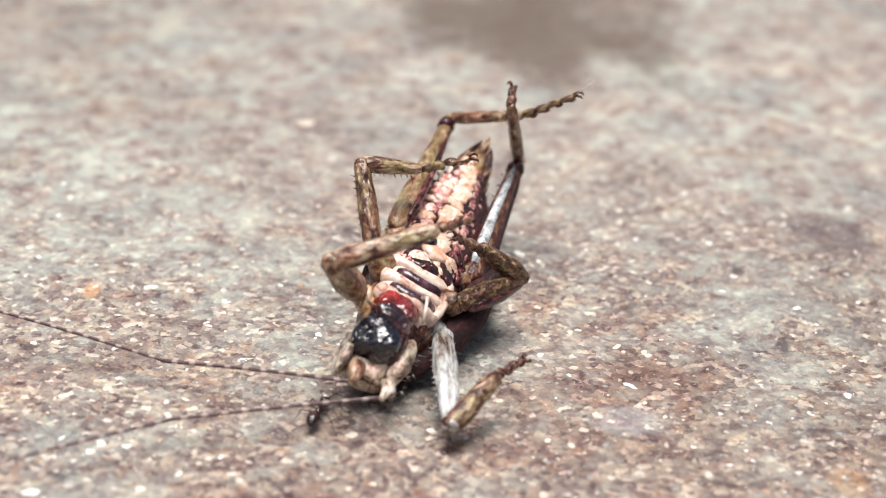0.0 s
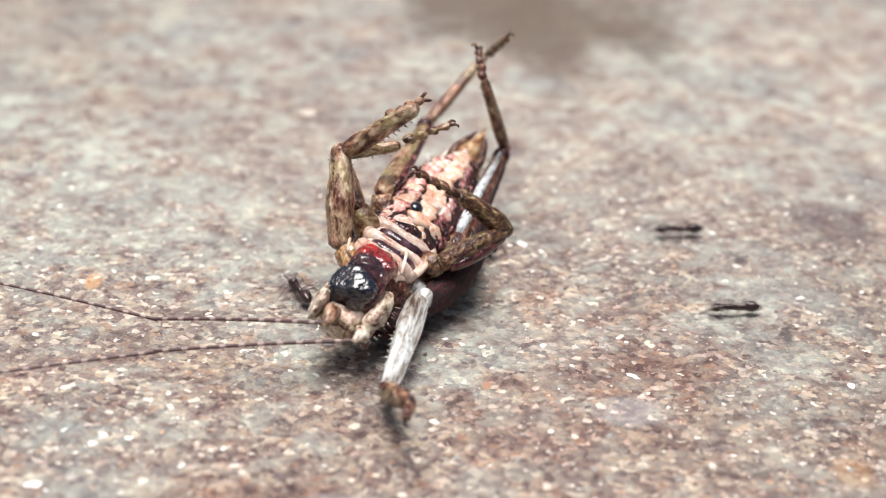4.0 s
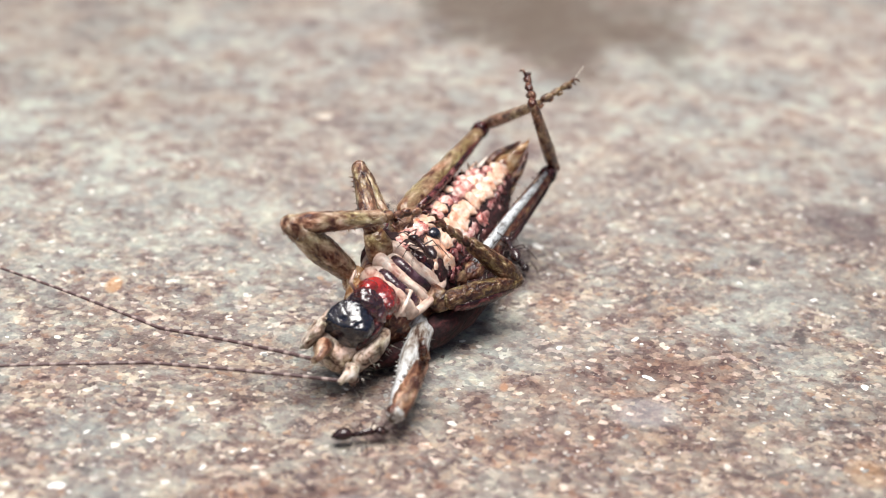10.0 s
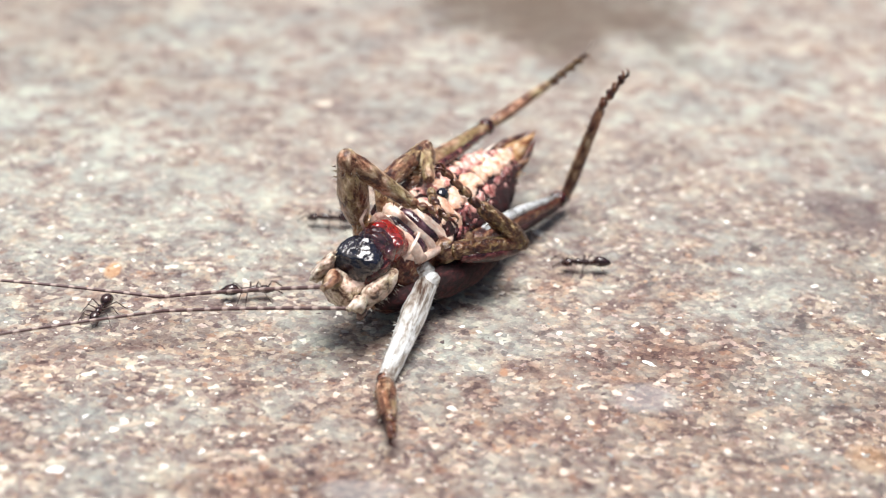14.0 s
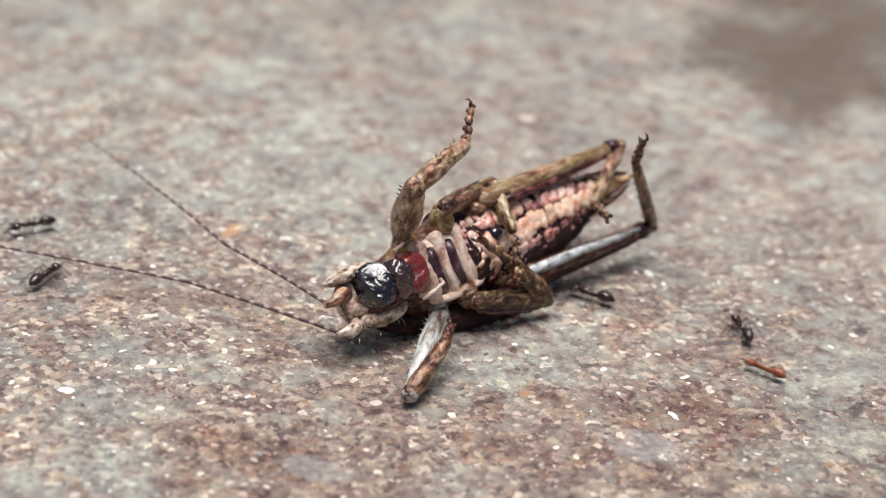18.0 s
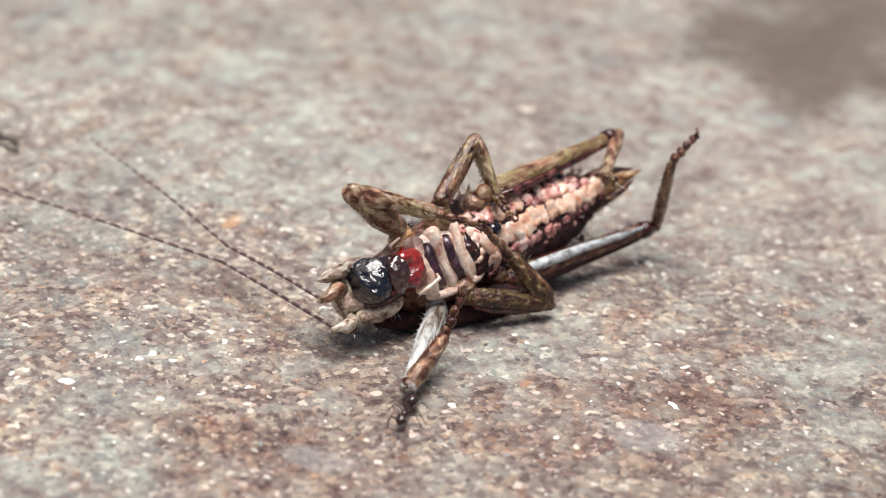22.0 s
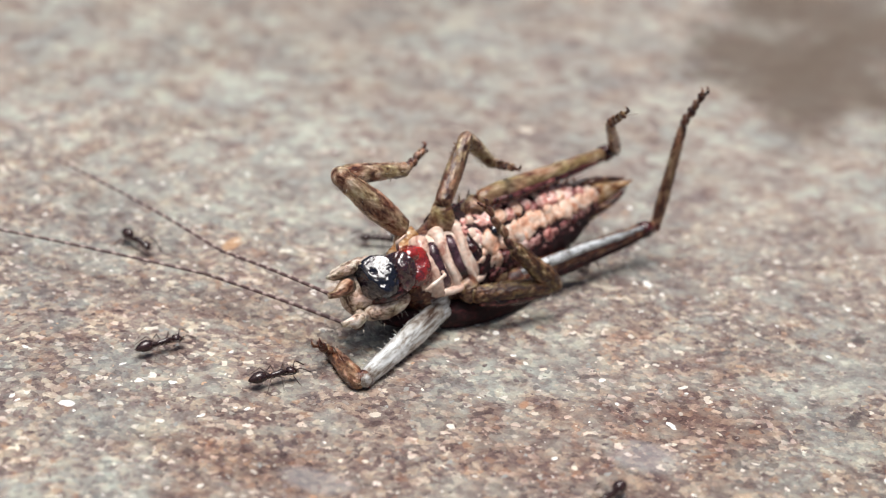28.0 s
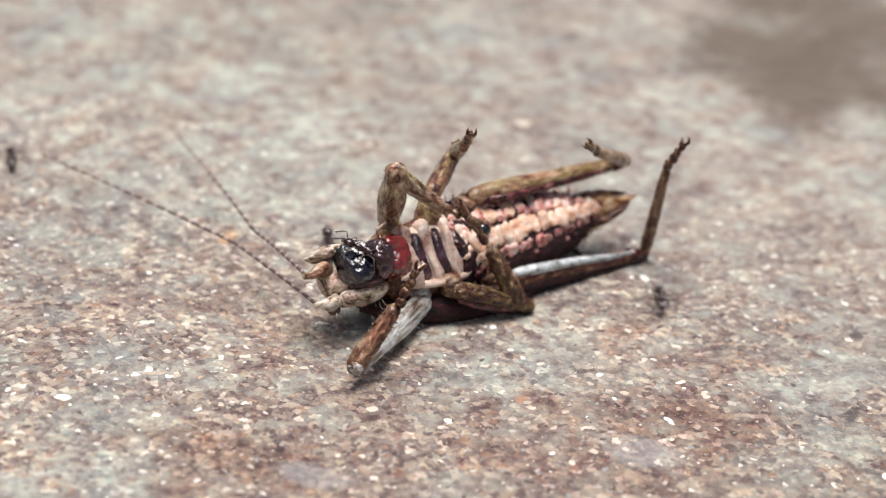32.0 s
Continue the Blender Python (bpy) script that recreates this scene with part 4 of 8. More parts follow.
def build_grains():
    rnd = random.Random(11)
    shapes = []
    for i in range(7):
        r = 0.34
        f = Form()
        f.blob((i * 9.0, 0, 0), (r * rnd.uniform(0.9, 1.35), r * rnd.uniform(0.6, 1.0), r * 0.6), 0.7, 3.1, 6, 9)
        for v in f.v:
            v.x -= i * 9.0
        shapes.append(f.mesh("pebble", M_PEBBLE, False))
    spots = [(-21.27, -25.5, 1.35), (-4.43, -18.05, 1.2), (-15.49, -24.54, 1), (-10.28, -23.21, 1), (-17.8, -20.26, 1.25), (-18.5, -20.16, 1), (-17, -20.36, 1), (-11.11, 28.19, 2), (3.62, -12.63, 1), (12.14, -10.59, 1.2), (5.55, 6.53, 1.4)]
    while len(spots) < 240:
        spots.append((rnd.uniform(-34, 40), rnd.uniform(-34, 18), rnd.choice((0.4, 0.5, 0.6, 0.7, 0.9))))
    for x, y, s in spots:
        m = mm(x, y, 1000 * slab_height(x / 1000, y / 1000) - 0.01, 0, 0, rnd.uniform(0, 360)) @ Matrix.Diagonal((s * 0.85, s * 0.85, s * 0.26, 1))
        part("pebble", rnd.choice(shapes), M_PEBBLE, ground, at=m)
    # the finer sand, one mesh
    proto = []
    for i in range(9):
        f = Form().blob((i * 5.0, 0, 0), (1.25, 0.85, 0.6), 0.8, 1.3, 5, 7)
        proto.append(([v - Vector((i * 5.0, 0, 0)) for v in f.v], f.f))
    all_v, all_f = [], []
    for i in range(9000):
        y = -42 + 66 * rnd.random() ** 1.25
        x = rnd.uniform(-1, 1) * (36 + 0.28 * (y + 42)) + 2
        r = rnd.choice((0.08, 0.10, 0.12, 0.15, 0.21))
        c, s = math.cos(rnd.random() * 6.28), math.sin(rnd.random() * 6.28)
        vs, fs = rnd.choice(proto)
        base = len(all_v)
        lift = slab_height(x / 1000, y / 1000)
        a = rnd.random() * 6.283
        ca, sa = math.cos(a), math.sin(a)
        all_v += [((x + r * (v.x * ca - v.y * sa)) * 0.001, (y + r * (v.x * sa + v.y * ca)) * 0.001, (r * v.z * 0.2 - 0.01) * 0.001 + lift) for v in vs]
        all_f += [tuple(base + k for k in q) for q in fs]
    me = bpy.data.meshes.new("sand_grains")
    me.from_pydata(all_v, [], all_f)
    me.polygons.foreach_set("use_smooth", [True] * len(all_f))
    me.materials.append(M_GRAIN)
    ob = new("sand_grains", me)
    ob.parent = ground
    tagged(ob, "fine sand grains set in the concrete", kind="stuff")


build_grains()



def motions():
    # the cricket and its legs
    walk(cricket, [
        (0, mm(-1.76, -6.75, 3.16, 26.7, -6.2, 77.2)), (1, mm(-1.41, -7.01, 3.16, 18.4, -5.6, 75.8)), (1.5, mm(-1.49, -7.05, 3.18, 19, -5.5, 75.9)),
        (2, mm(-2.05, -6.73, 3.26, 25.1, -5.5, 72.3)), (4.5, mm(-3.23, -3.62, 3.51, 25.4, 0, 74.1)), (5, mm(-3.46, -6.15, 3.29, 30.1, -2.6, 67.7)),
        (6, mm(-3.67, -6.63, 3.26, 34.7, -5.3, 66.3)), (8, mm(-3.53, -6.38, 3.33, 36.1, -5.8, 66.2)), (9, mm(-3.61, -6.48, 3.31, 35.8, -5.6, 66.5)),
        (10, mm(-3.48, -6.35, 3.3, 34.4, -5.8, 66.5)), (10.5, mm(-3.62, -6.36, 3.32, 35.7, -5.8, 65.5)), (11, mm(-3.5, -6.31, 3.34, 35.7, -5.8, 66.3)),
        (11.5, mm(-3.45, -6.83, 3.27, 33.9, -6.3, 66.8)), (12, mm(-3.42, -6.4, 3.31, 34.5, -6.1, 66.4)), (13, mm(-3.42, -6.31, 3.28, 34.8, -6, 66.5)),
        (14, mm(-3.12, -2.84, 3.59, 31.6, 2.7, 65.9)), (14.5, mm(-3.52, -7.03, 3.17, 35.7, -3.5, 61.4)), (16.5, mm(-4.75, -6.23, 3.25, 53.9, -2.5, 67.6)),
        (17, mm(-4.91, -5.25, 3.36, 54, -0.9, 68.7)), (17.5, mm(-4.97, -6.41, 3.25, 59.8, -0.2, 69.1)), (18, mm(-5.4, -5.07, 3.43, 57.9, -2.5, 68.4)),
        (19, mm(-4.98, -6.06, 3.39, 59.6, -3.5, 67.4)), (21, mm(-5.25, -5.72, 3.44, 57.5, -2.9, 66.3)), (23, mm(-5.18, -5.79, 3.35, 57.1, -2.9, 67.1)),
        (25, mm(-5.44, -5.29, 3.32, 58.5, -2.9, 66.4)), (27.5, mm(-5.96, -3.71, 3.29, 57.6, -2.6, 69.6)), (28, mm(-6.05, -2.93, 3.33, 54.5, -0.3, 68.5)),
        (28.3, mm(-5.95, -3.4, 3.28, 53.8, -0.7, 68.1)), (29, mm(-5.82, -4.58, 3.23, 53.5, -1.5, 65.9)), (29.5, mm(-6.01, -3.19, 3.36, 58.2, -1.2, 67.8)),
        (30, mm(-6.57, -3.35, 3.29, 59.5, 0.8, 64.7)), (31, mm(-6.64, -3.4, 3.25, 52.9, 3, 62.1)), (32, mm(-6.61, -3.34, 3.21, 52, 2.8, 62.2)),
    ])
    walk(LEGS["HN"][0], [
        (0, mm(2.96, -2.99, 1.24, 11.3, -5.7, 2.1)), (1, mm(2.96, -2.99, 1.24, 11.2, -4, 3.3)), (1.5, mm(2.96, -2.99, 1.24, 11.3, -4.2, 3.3)), (1.75, mm(2.96, -2.99, 1.24, 11.3, -3.3, 2.7)),
        (2, mm(2.96, -2.99, 1.24, 11.3, -2.4, 2.2)), (3.25, mm(2.96, -2.99, 1.24, 11.2, -4.6, 3.8)), (4.5, mm(2.96, -2.99, 1.24, 11.1, -6.7, 5.4)), (5, mm(2.96, -2.99, 1.24, 11, -8.8, 6.1)),
        (6, mm(2.96, -2.99, 1.24, 11.3, -7.2, 3.9)), (8, mm(2.96, -2.99, 1.24, 11.3, -6.4, 3.2)), (9, mm(2.96, -2.99, 1.24, 11.3, -6.4, 3.3)), (10, mm(2.96, -2.99, 1.24, 11.5, -6.1, 2.1)),
        (10.25, mm(2.96, -2.99, 1.24, 11.8, -4.3, -1)), (10.5, mm(2.96, -2.99, 1.24, 11.9, -2.5, -4.1)), (11, mm(2.96, -2.99, 1.24, 11.9, 2.6, -9.8)), (11.5, mm(2.96, -2.99, 1.24, 12.1, 4.5, -7.4)),
        (12, mm(2.96, -2.99, 1.24, 12.1, 7.2, -6.8)), (13, mm(2.96, -2.99, 1.24, 12.2, 0.5, -6.4)), (13.5, mm(2.96, -2.99, 1.24, 12.2, 1.4, -6.6)), (14, mm(2.96, -2.99, 1.24, 12.2, 2.3, -6.7)),
        (14.25, mm(2.96, -2.99, 1.24, 12.2, -0.3, -5.5)), (14.5, mm(2.96, -2.99, 1.24, 12.1, -2.9, -4.2)), (15.5, mm(2.96, -2.99, 1.24, 12.1, -3.4, -3.4)), (16.5, mm(2.96, -2.99, 1.24, 12.1, -3.9, -2.7)),
        (17, mm(2.96, -2.99, 1.24, 12, -4.4, -2.5)), (17.5, mm(2.96, -2.99, 1.24, 11.6, -11.4, 0.7)), (18, mm(2.96, -2.99, 1.24, 12.2, -7.2, -3.2)), (19, mm(2.96, -2.99, 1.24, 12.1, -6.4, -2.5)),
        (20, mm(2.96, -2.99, 1.24, 12.2, -6.2, -3.3)), (21, mm(2.96, -2.99, 1.24, 12.3, -6.1, -4.2)), (23, mm(2.96, -2.99, 1.24, 12.3, -6.7, -3.8)), (25, mm(2.96, -2.99, 1.24, 12.4, -6.9, -4.7)),
        (27.5, mm(2.96, -2.99, 1.24, 12.3, -10.7, -4.1)), (28, mm(2.96, -2.99, 1.24, 12, -10.4, -2.5)), (28.3, mm(2.96, -2.99, 1.24, 12.3, -8.3, -4.1)), (29, mm(2.96, -2.99, 1.24, 12.3, -5.5, -4.2)),
        (29.5, mm(2.96, -2.99, 1.24, 12.3, -9.5, -4.1)), (30, mm(2.96, -2.99, 1.24, 12.7, -7.4, -7.1)), (31, mm(2.96, -2.99, 1.24, 12.5, -3.9, -5.2)), (31.5, mm(2.96, -2.99, 1.24, 12.5, -3.5, -4.8)),
        (32, mm(2.96, -2.99, 1.24, 12.5, -3, -4.5)),
    ])
    walk(LEGS["HN"][1], [
        (0, mm(16.56, -2.48, 2.59, -12.9, -49.3, 147.2)), (1, mm(16.58, -2.21, 2.2, -21.2, -53.8, 157.8)), (1.5, mm(16.57, -2.21, 2.23, -20.8, -53.5, 157.3)), (1.75, mm(16.6, -2.34, 2.02, -15.6, -52.5, 150.8)),
        (2, mm(16.63, -2.47, 1.82, -10.7, -51.1, 144.6)), (3.25, mm(16.57, -2.09, 2.33, -7.8, -47.9, 140.7)), (4.5, mm(16.47, -1.71, 2.83, -5.3, -44.6, 137.3)), (5, mm(16.41, -1.55, 3.32, -8.2, -40, 141.7)),
        (6, mm(16.49, -2.06, 2.94, -2.8, -41.3, 133.2)), (8, mm(16.52, -2.22, 2.77, -2.4, -42.4, 132.7)), (9, mm(16.52, -2.21, 2.76, -2.8, -42.4, 133.3)), (10, mm(16.54, -2.48, 2.69, -5.5, -45.2, 137.2)),
        (10.25, mm(16.6, -3.23, 2.27, -3.3, -54, 134.4)), (10.5, mm(16.6, -3.97, 1.83, 0.4, -62.8, 130)), (11, mm(16.42, -5.3, 0.63, -32.8, -76.9, 165)), (11.5, mm(16.47, -4.73, 0.16, 13, -81.8, 118.4)),
        (12, mm(16.41, -4.58, -0.48, 36.8, -83.8, 94.5)), (13, mm(16.55, -4.51, 1.12, -10.6, -70.8, 142.7)), (13.5, mm(16.53, -4.55, 0.9, 11.3, -74.2, 119.8)), (14, mm(16.51, -4.59, 0.68, 38.7, -74.4, 91.4)),
        (14.25, mm(16.57, -4.29, 1.31, -23.9, -71.6, 156.2)), (14.5, mm(16.59, -3.98, 1.94, -48.1, -57.1, -177.2)), (15.5, mm(16.59, -3.81, 2.05, -32.5, -40, 162.2)), (16.5, mm(16.6, -3.64, 2.16, -26.4, -20.8, 150.5)),
        (17, mm(16.58, -3.59, 2.29, -24, -23.5, 144)), (17.5, mm(16.4, -2.82, 3.95, -16.3, -34.8, 128.5)), (18, mm(16.51, -3.74, 2.94, -15.8, -33.1, 127.5)), (19, mm(16.55, -3.58, 2.76, -10.6, -46.2, 119.5)),
        (20, mm(16.53, -3.77, 2.72, -10.3, -47.5, 119)), (21, mm(16.51, -3.97, 2.68, -9.9, -48.9, 118.4)), (23, mm(16.51, -3.89, 2.83, -11.5, -50.8, 120.6)), (25, mm(16.49, -4.09, 2.88, -10.1, -49.7, 118.8)),
        (27.5, mm(16.37, -3.96, 3.78, 7, -41.6, 95)), (28, mm(16.37, -3.56, 3.71, 19.5, -36.3, 75.3)), (28.3, mm(16.47, -3.95, 3.22, 10.9, -44.3, 88.5)), (29, mm(16.53, -3.99, 2.55, -7.8, -53.1, 113.2)),
        (29.5, mm(16.39, -3.95, 3.49, 14.5, -44.2, 83.9)), (30, mm(16.43, -4.65, 3, 6.2, -39.3, 96.3)), (31, mm(16.43, -4.21, 2.17, 0.2, -48, 104.9)), (31.5, mm(16.5, -4.13, 2.06, 1.6, -48.6, 103)),
        (32, mm(16.57, -4.06, 1.95, 3.1, -49.3, 101)),
    ])
    walk(LEGS["HN"][2], [
        (0, mm(12.44, 0.17, 8.27, 11.3, 6, 9)), (1, mm(12.47, -0.53, 8.26, 11.9, 1.5, 18.7)), (1.5, mm(12.44, -0.48, 8.27, 11.9, 1.5, 18.8)), (1.75, mm(12.61, -0.11, 7.97, -1.3, -44.2, 51.5)),
        (2, mm(12.8, 0.25, 7.64, -77.3, -57.3, 141.6)), (3.25, mm(12.68, 1.09, 7.89, -7, -41.9, 56.7)), (4.5, mm(12.54, 1.92, 8.1, 5.1, 2.4, 24.2)), (5, mm(11.9, 2.01, 8.14, 4.9, -3.9, 42.1)),
        (6, mm(12.63, 2.05, 7.89, 4.7, 6.8, 34.6)), (8, mm(12.76, 1.85, 7.83, 4.9, 4.4, 36.4)), (9, mm(12.72, 1.82, 7.82, 4.9, 4.3, 36.2)), (10, mm(12.65, 1.11, 8.02, 4.9, 3.4, 36)),
        (10.25, mm(13.52, -0.08, 8.33, -5.6, -41.7, 64.9)), (10.5, mm(14.41, -1.35, 8.49, -77.7, -61.1, 150)), (11, mm(14.78, -4.86, 7.94, 137.2, -87, -64.4)), (11.5, mm(15.96, -3.79, 7.59, 61.3, -83.6, 11.6)),
        (12, mm(16.35, -3.77, 7, 61.9, -71.6, 11)), (13, mm(14.58, -3.02, 8.21, 59.9, -28.5, 13.5)), (13.5, mm(15.52, -2.78, 8.14, 56.7, -63.5, 17.7)), (14, mm(16.47, -2.57, 7.93, -98.9, -80.7, 174.1)),
        (14.25, mm(14.4, -3.33, 8.44, 71.9, -62.5, 3.1)), (14.5, mm(12.52, -4.18, 8.23, 73, -25.7, 1.5)), (15.5, mm(11.12, -2.06, 6.87, 3.3, -69, 84.2)), (16.5, mm(10.5, -0.18, 4.82, -60.5, -23.5, 161.2)),
        (17, mm(11.01, 0.45, 5.28, -51.8, -34.7, 143.4)), (17.5, mm(12.58, 1.98, 8.22, -52.7, -44.8, 144.7)), (18, mm(12.69, 1.24, 7.04, -42.4, -52.4, 131.1)), (19, mm(14, 0.94, 8.17, -32, -55.6, 118.3)),
        (20, mm(14.08, 0.66, 8.26, 22, -36.8, 48.6)), (21, mm(14.16, 0.37, 8.34, 32.3, 2.5, 16.5)), (23, mm(14.1, 0.19, 8.65, 32.3, -4, 18.3)), (25, mm(14.15, 0.16, 8.6, 32.2, -3.2, 18.6)),
        (27.5, mm(15.88, 1.63, 8.75, 19.5, -36.6, 53.5)), (28, mm(17.92, 2.33, 8.19, -15.3, -62.6, 97.1)), (28.3, mm(16.6, 1.41, 8.46, -6.1, -61.1, 86.6)), (29, mm(14.76, 0.15, 8.55, 29.4, -18.3, 36.6)),
        (29.5, mm(16.97, 1.41, 8.74, 21.9, -39.1, 52)), (30, mm(15.79, 1.11, 7.74, 0, -55, 81.3)), (31, mm(15.14, 0.66, 7.76, 25.9, 0.1, 33.6)), (31.5, mm(15.38, 0.7, 7.7, 18.3, -40.5, 54.2)),
        (32, mm(15.63, 0.74, 7.63, -39.9, -67.6, 121.7)),
    ])
    walk(LEGS["HF"][0], [
        (0, mm(2.74, 2.87, 2.12, -11.3, -0.4, 0.5)), (1, mm(2.74, 2.87, 2.12, -11.3, -2.3, 1.5)), (1.5, mm(2.74, 2.87, 2.12, -11.3, -2.1, 1.5)), (2, mm(2.74, 2.87, 2.12, -11.3, -0.9, 1.5)),
        (3.25, mm(2.74, 2.87, 2.12, -11.3, 2.9, 2.7)), (4.5, mm(2.74, 2.87, 2.12, -11.2, 6.6, 3.8)), (4.75, mm(2.74, 2.87, 2.12, -11.3, 4, 2.9)), (5, mm(2.74, 2.87, 2.12, -11.3, 1.5, 2)),
        (6, mm(2.74, 2.87, 2.12, -11.4, 2.3, 0.9)), (8, mm(2.74, 2.87, 2.12, -11.4, 4.3, 1)), (9, mm(2.74, 2.87, 2.12, -11.4, 4.2, 1)), (10, mm(2.74, 2.87, 2.12, -11.4, 4.2, 0.3)),
        (10.5, mm(2.74, 2.87, 2.12, -11.5, 3.1, -0.9)), (11, mm(2.74, 2.87, 2.12, -11.4, 3.1, 0.8)), (11.5, mm(2.74, 2.87, 2.12, -11.4, 1.1, 1)), (12, mm(2.74, 2.87, 2.12, -11.4, 4.3, 1.1)),
        (13, mm(2.74, 2.87, 2.12, -11.4, 4.5, 0.8)), (13.5, mm(2.74, 2.87, 2.12, -11.5, 5, 0.4)), (14, mm(2.74, 2.87, 2.12, -11.5, 5.5, 0)), (14.25, mm(2.74, 2.87, 2.12, -11.7, 0.4, -4.1)),
        (14.5, mm(2.74, 2.87, 2.12, -11.5, -4.7, -8.2)), (15.5, mm(2.74, 2.87, 2.12, -11.6, 2.2, -6.8)), (16.5, mm(2.74, 2.87, 2.12, -11.4, 9.2, -5.5)), (17, mm(2.74, 2.87, 2.12, -10.8, 0.9, 1.6)),
        (17.5, mm(2.74, 2.87, 2.12, -10.8, -1.6, -3.7)), (18, mm(2.74, 2.87, 2.12, -10.8, 0, -2.3)), (19, mm(2.74, 2.87, 2.12, -10.8, 1.8, -0.8)), (21, mm(2.74, 2.87, 2.12, -10.8, 1.9, 0.1)),
        (23, mm(2.74, 2.87, 2.12, -10.8, 1.3, -0.3)), (25, mm(2.74, 2.87, 2.12, -10.8, 1.7, -0.4)), (27.5, mm(2.74, 2.87, 2.12, -10.8, 0.6, -2)), (28, mm(2.74, 2.87, 2.12, -10.8, 0.5, -1.7)),
        (28.3, mm(2.74, 2.87, 2.12, -10.8, 2.3, -2)), (29, mm(2.74, 2.87, 2.12, -10.7, 6, -0.3)), (29.5, mm(2.74, 2.87, 2.12, -11, 4.5, -3.3)), (30, mm(2.74, 2.87, 2.12, -10.9, -0.8, -2.1)),
        (31, mm(2.74, 2.87, 2.12, -10.9, -0.7, -0.8)), (32, mm(2.74, 2.87, 2.12, -10.9, -1.9, -1.1)),
    ])
    walk(LEGS["HF"][1], [
        (0, mm(17.31, 3.01, 2.23, 8.6, -44.8, -128.1)), (1, mm(17.29, 3.26, 2.7, 8.4, -40, -127.9)), (1.5, mm(17.29, 3.26, 2.66, 8.6, -40.4, -128.2)), (2, mm(17.31, 3.26, 2.34, 14.8, -45.7, -137.3)),
        (3.25, mm(17.25, 3.55, 1.39, -58.8, -62.3, -52.4)), (4.5, mm(17.12, 3.84, 0.45, -98, -27.2, -0.9)), (4.75, mm(17.24, 3.61, 1.09, -71, -71.6, -33.5)), (5, mm(17.32, 3.39, 1.74, 48.3, -54.5, -157.8)),
        (6, mm(17.29, 3.09, 1.52, 45.2, -59.2, -154.2)), (8, mm(17.26, 3.14, 1.02, 45, -62.5, -153.9)), (9, mm(17.26, 3.14, 1.04, 45, -62, -153.9)), (10, mm(17.26, 2.96, 1.05, 44.2, -58.1, -152.9)),
        (10.5, mm(17.27, 2.65, 1.33, 39.7, -60.1, -147.7)), (11, mm(17.27, 3.08, 1.32, 35.7, -55.8, -143)), (11.5, mm(17.3, 3.12, 1.83, 39.6, -53.7, -147.8)), (12, mm(17.26, 3.16, 1.04, 39.6, -53.8, -147.8)),
        (13, mm(17.27, 3.07, 0.96, 43.1, -56.8, -152)), (13.5, mm(17.21, 2.98, 0.85, -64.9, -63.1, -36.5)), (14, mm(17.16, 2.88, 0.73, -87.1, -17.8, -5.3)), (14.25, mm(17.25, 1.84, 2.02, -55.5, -39.4, -65.7)),
        (14.5, mm(17.15, 0.8, 3.31, -18.4, -23.7, -130.4)), (15.5, mm(17.12, 1.14, 1.55, -13.7, -6.3, -148.3)), (16.5, mm(16.86, 1.51, -0.18, -14.5, 11.7, -165)), (17, mm(17.2, 3.27, 1.9, -13.1, 26.8, -160.5)),
        (17.5, mm(17.29, 1.93, 2.53, -11.9, -12.8, -151.5)), (18, mm(17.3, 2.3, 2.12, -10.7, -12.6, -156.7)), (19, mm(17.3, 2.67, 1.65, -9, -21.8, -162.6)), (21, mm(17.31, 2.9, 1.64, -9.8, -25.5, -160.5)),
        (23, mm(17.31, 2.79, 1.79, -8.6, -28, -163.2)), (25, mm(17.31, 2.77, 1.69, -7.2, -28.4, -166.2)), (27.5, mm(17.31, 2.35, 1.96, 13.2, -47.4, 161.6)), (28, mm(17.31, 2.44, 2, 14.9, -42.7, 159.1)),
        (28.3, mm(17.3, 2.37, 1.53, 11.9, -45.3, 163.4)), (29, mm(17.23, 2.78, 0.58, 3.8, -50.2, 174.5)), (29.5, mm(17.23, 2.04, 0.97, 26.2, -54.9, 146.5)), (30, mm(17.32, 2.33, 2.32, 13.6, -31.5, 164.3)),
        (31, mm(17.32, 2.67, 2.29, 8.7, -28, 174.3)), (32, mm(17.31, 2.58, 2.6, 8.7, -31.6, 174.2)),
    ])
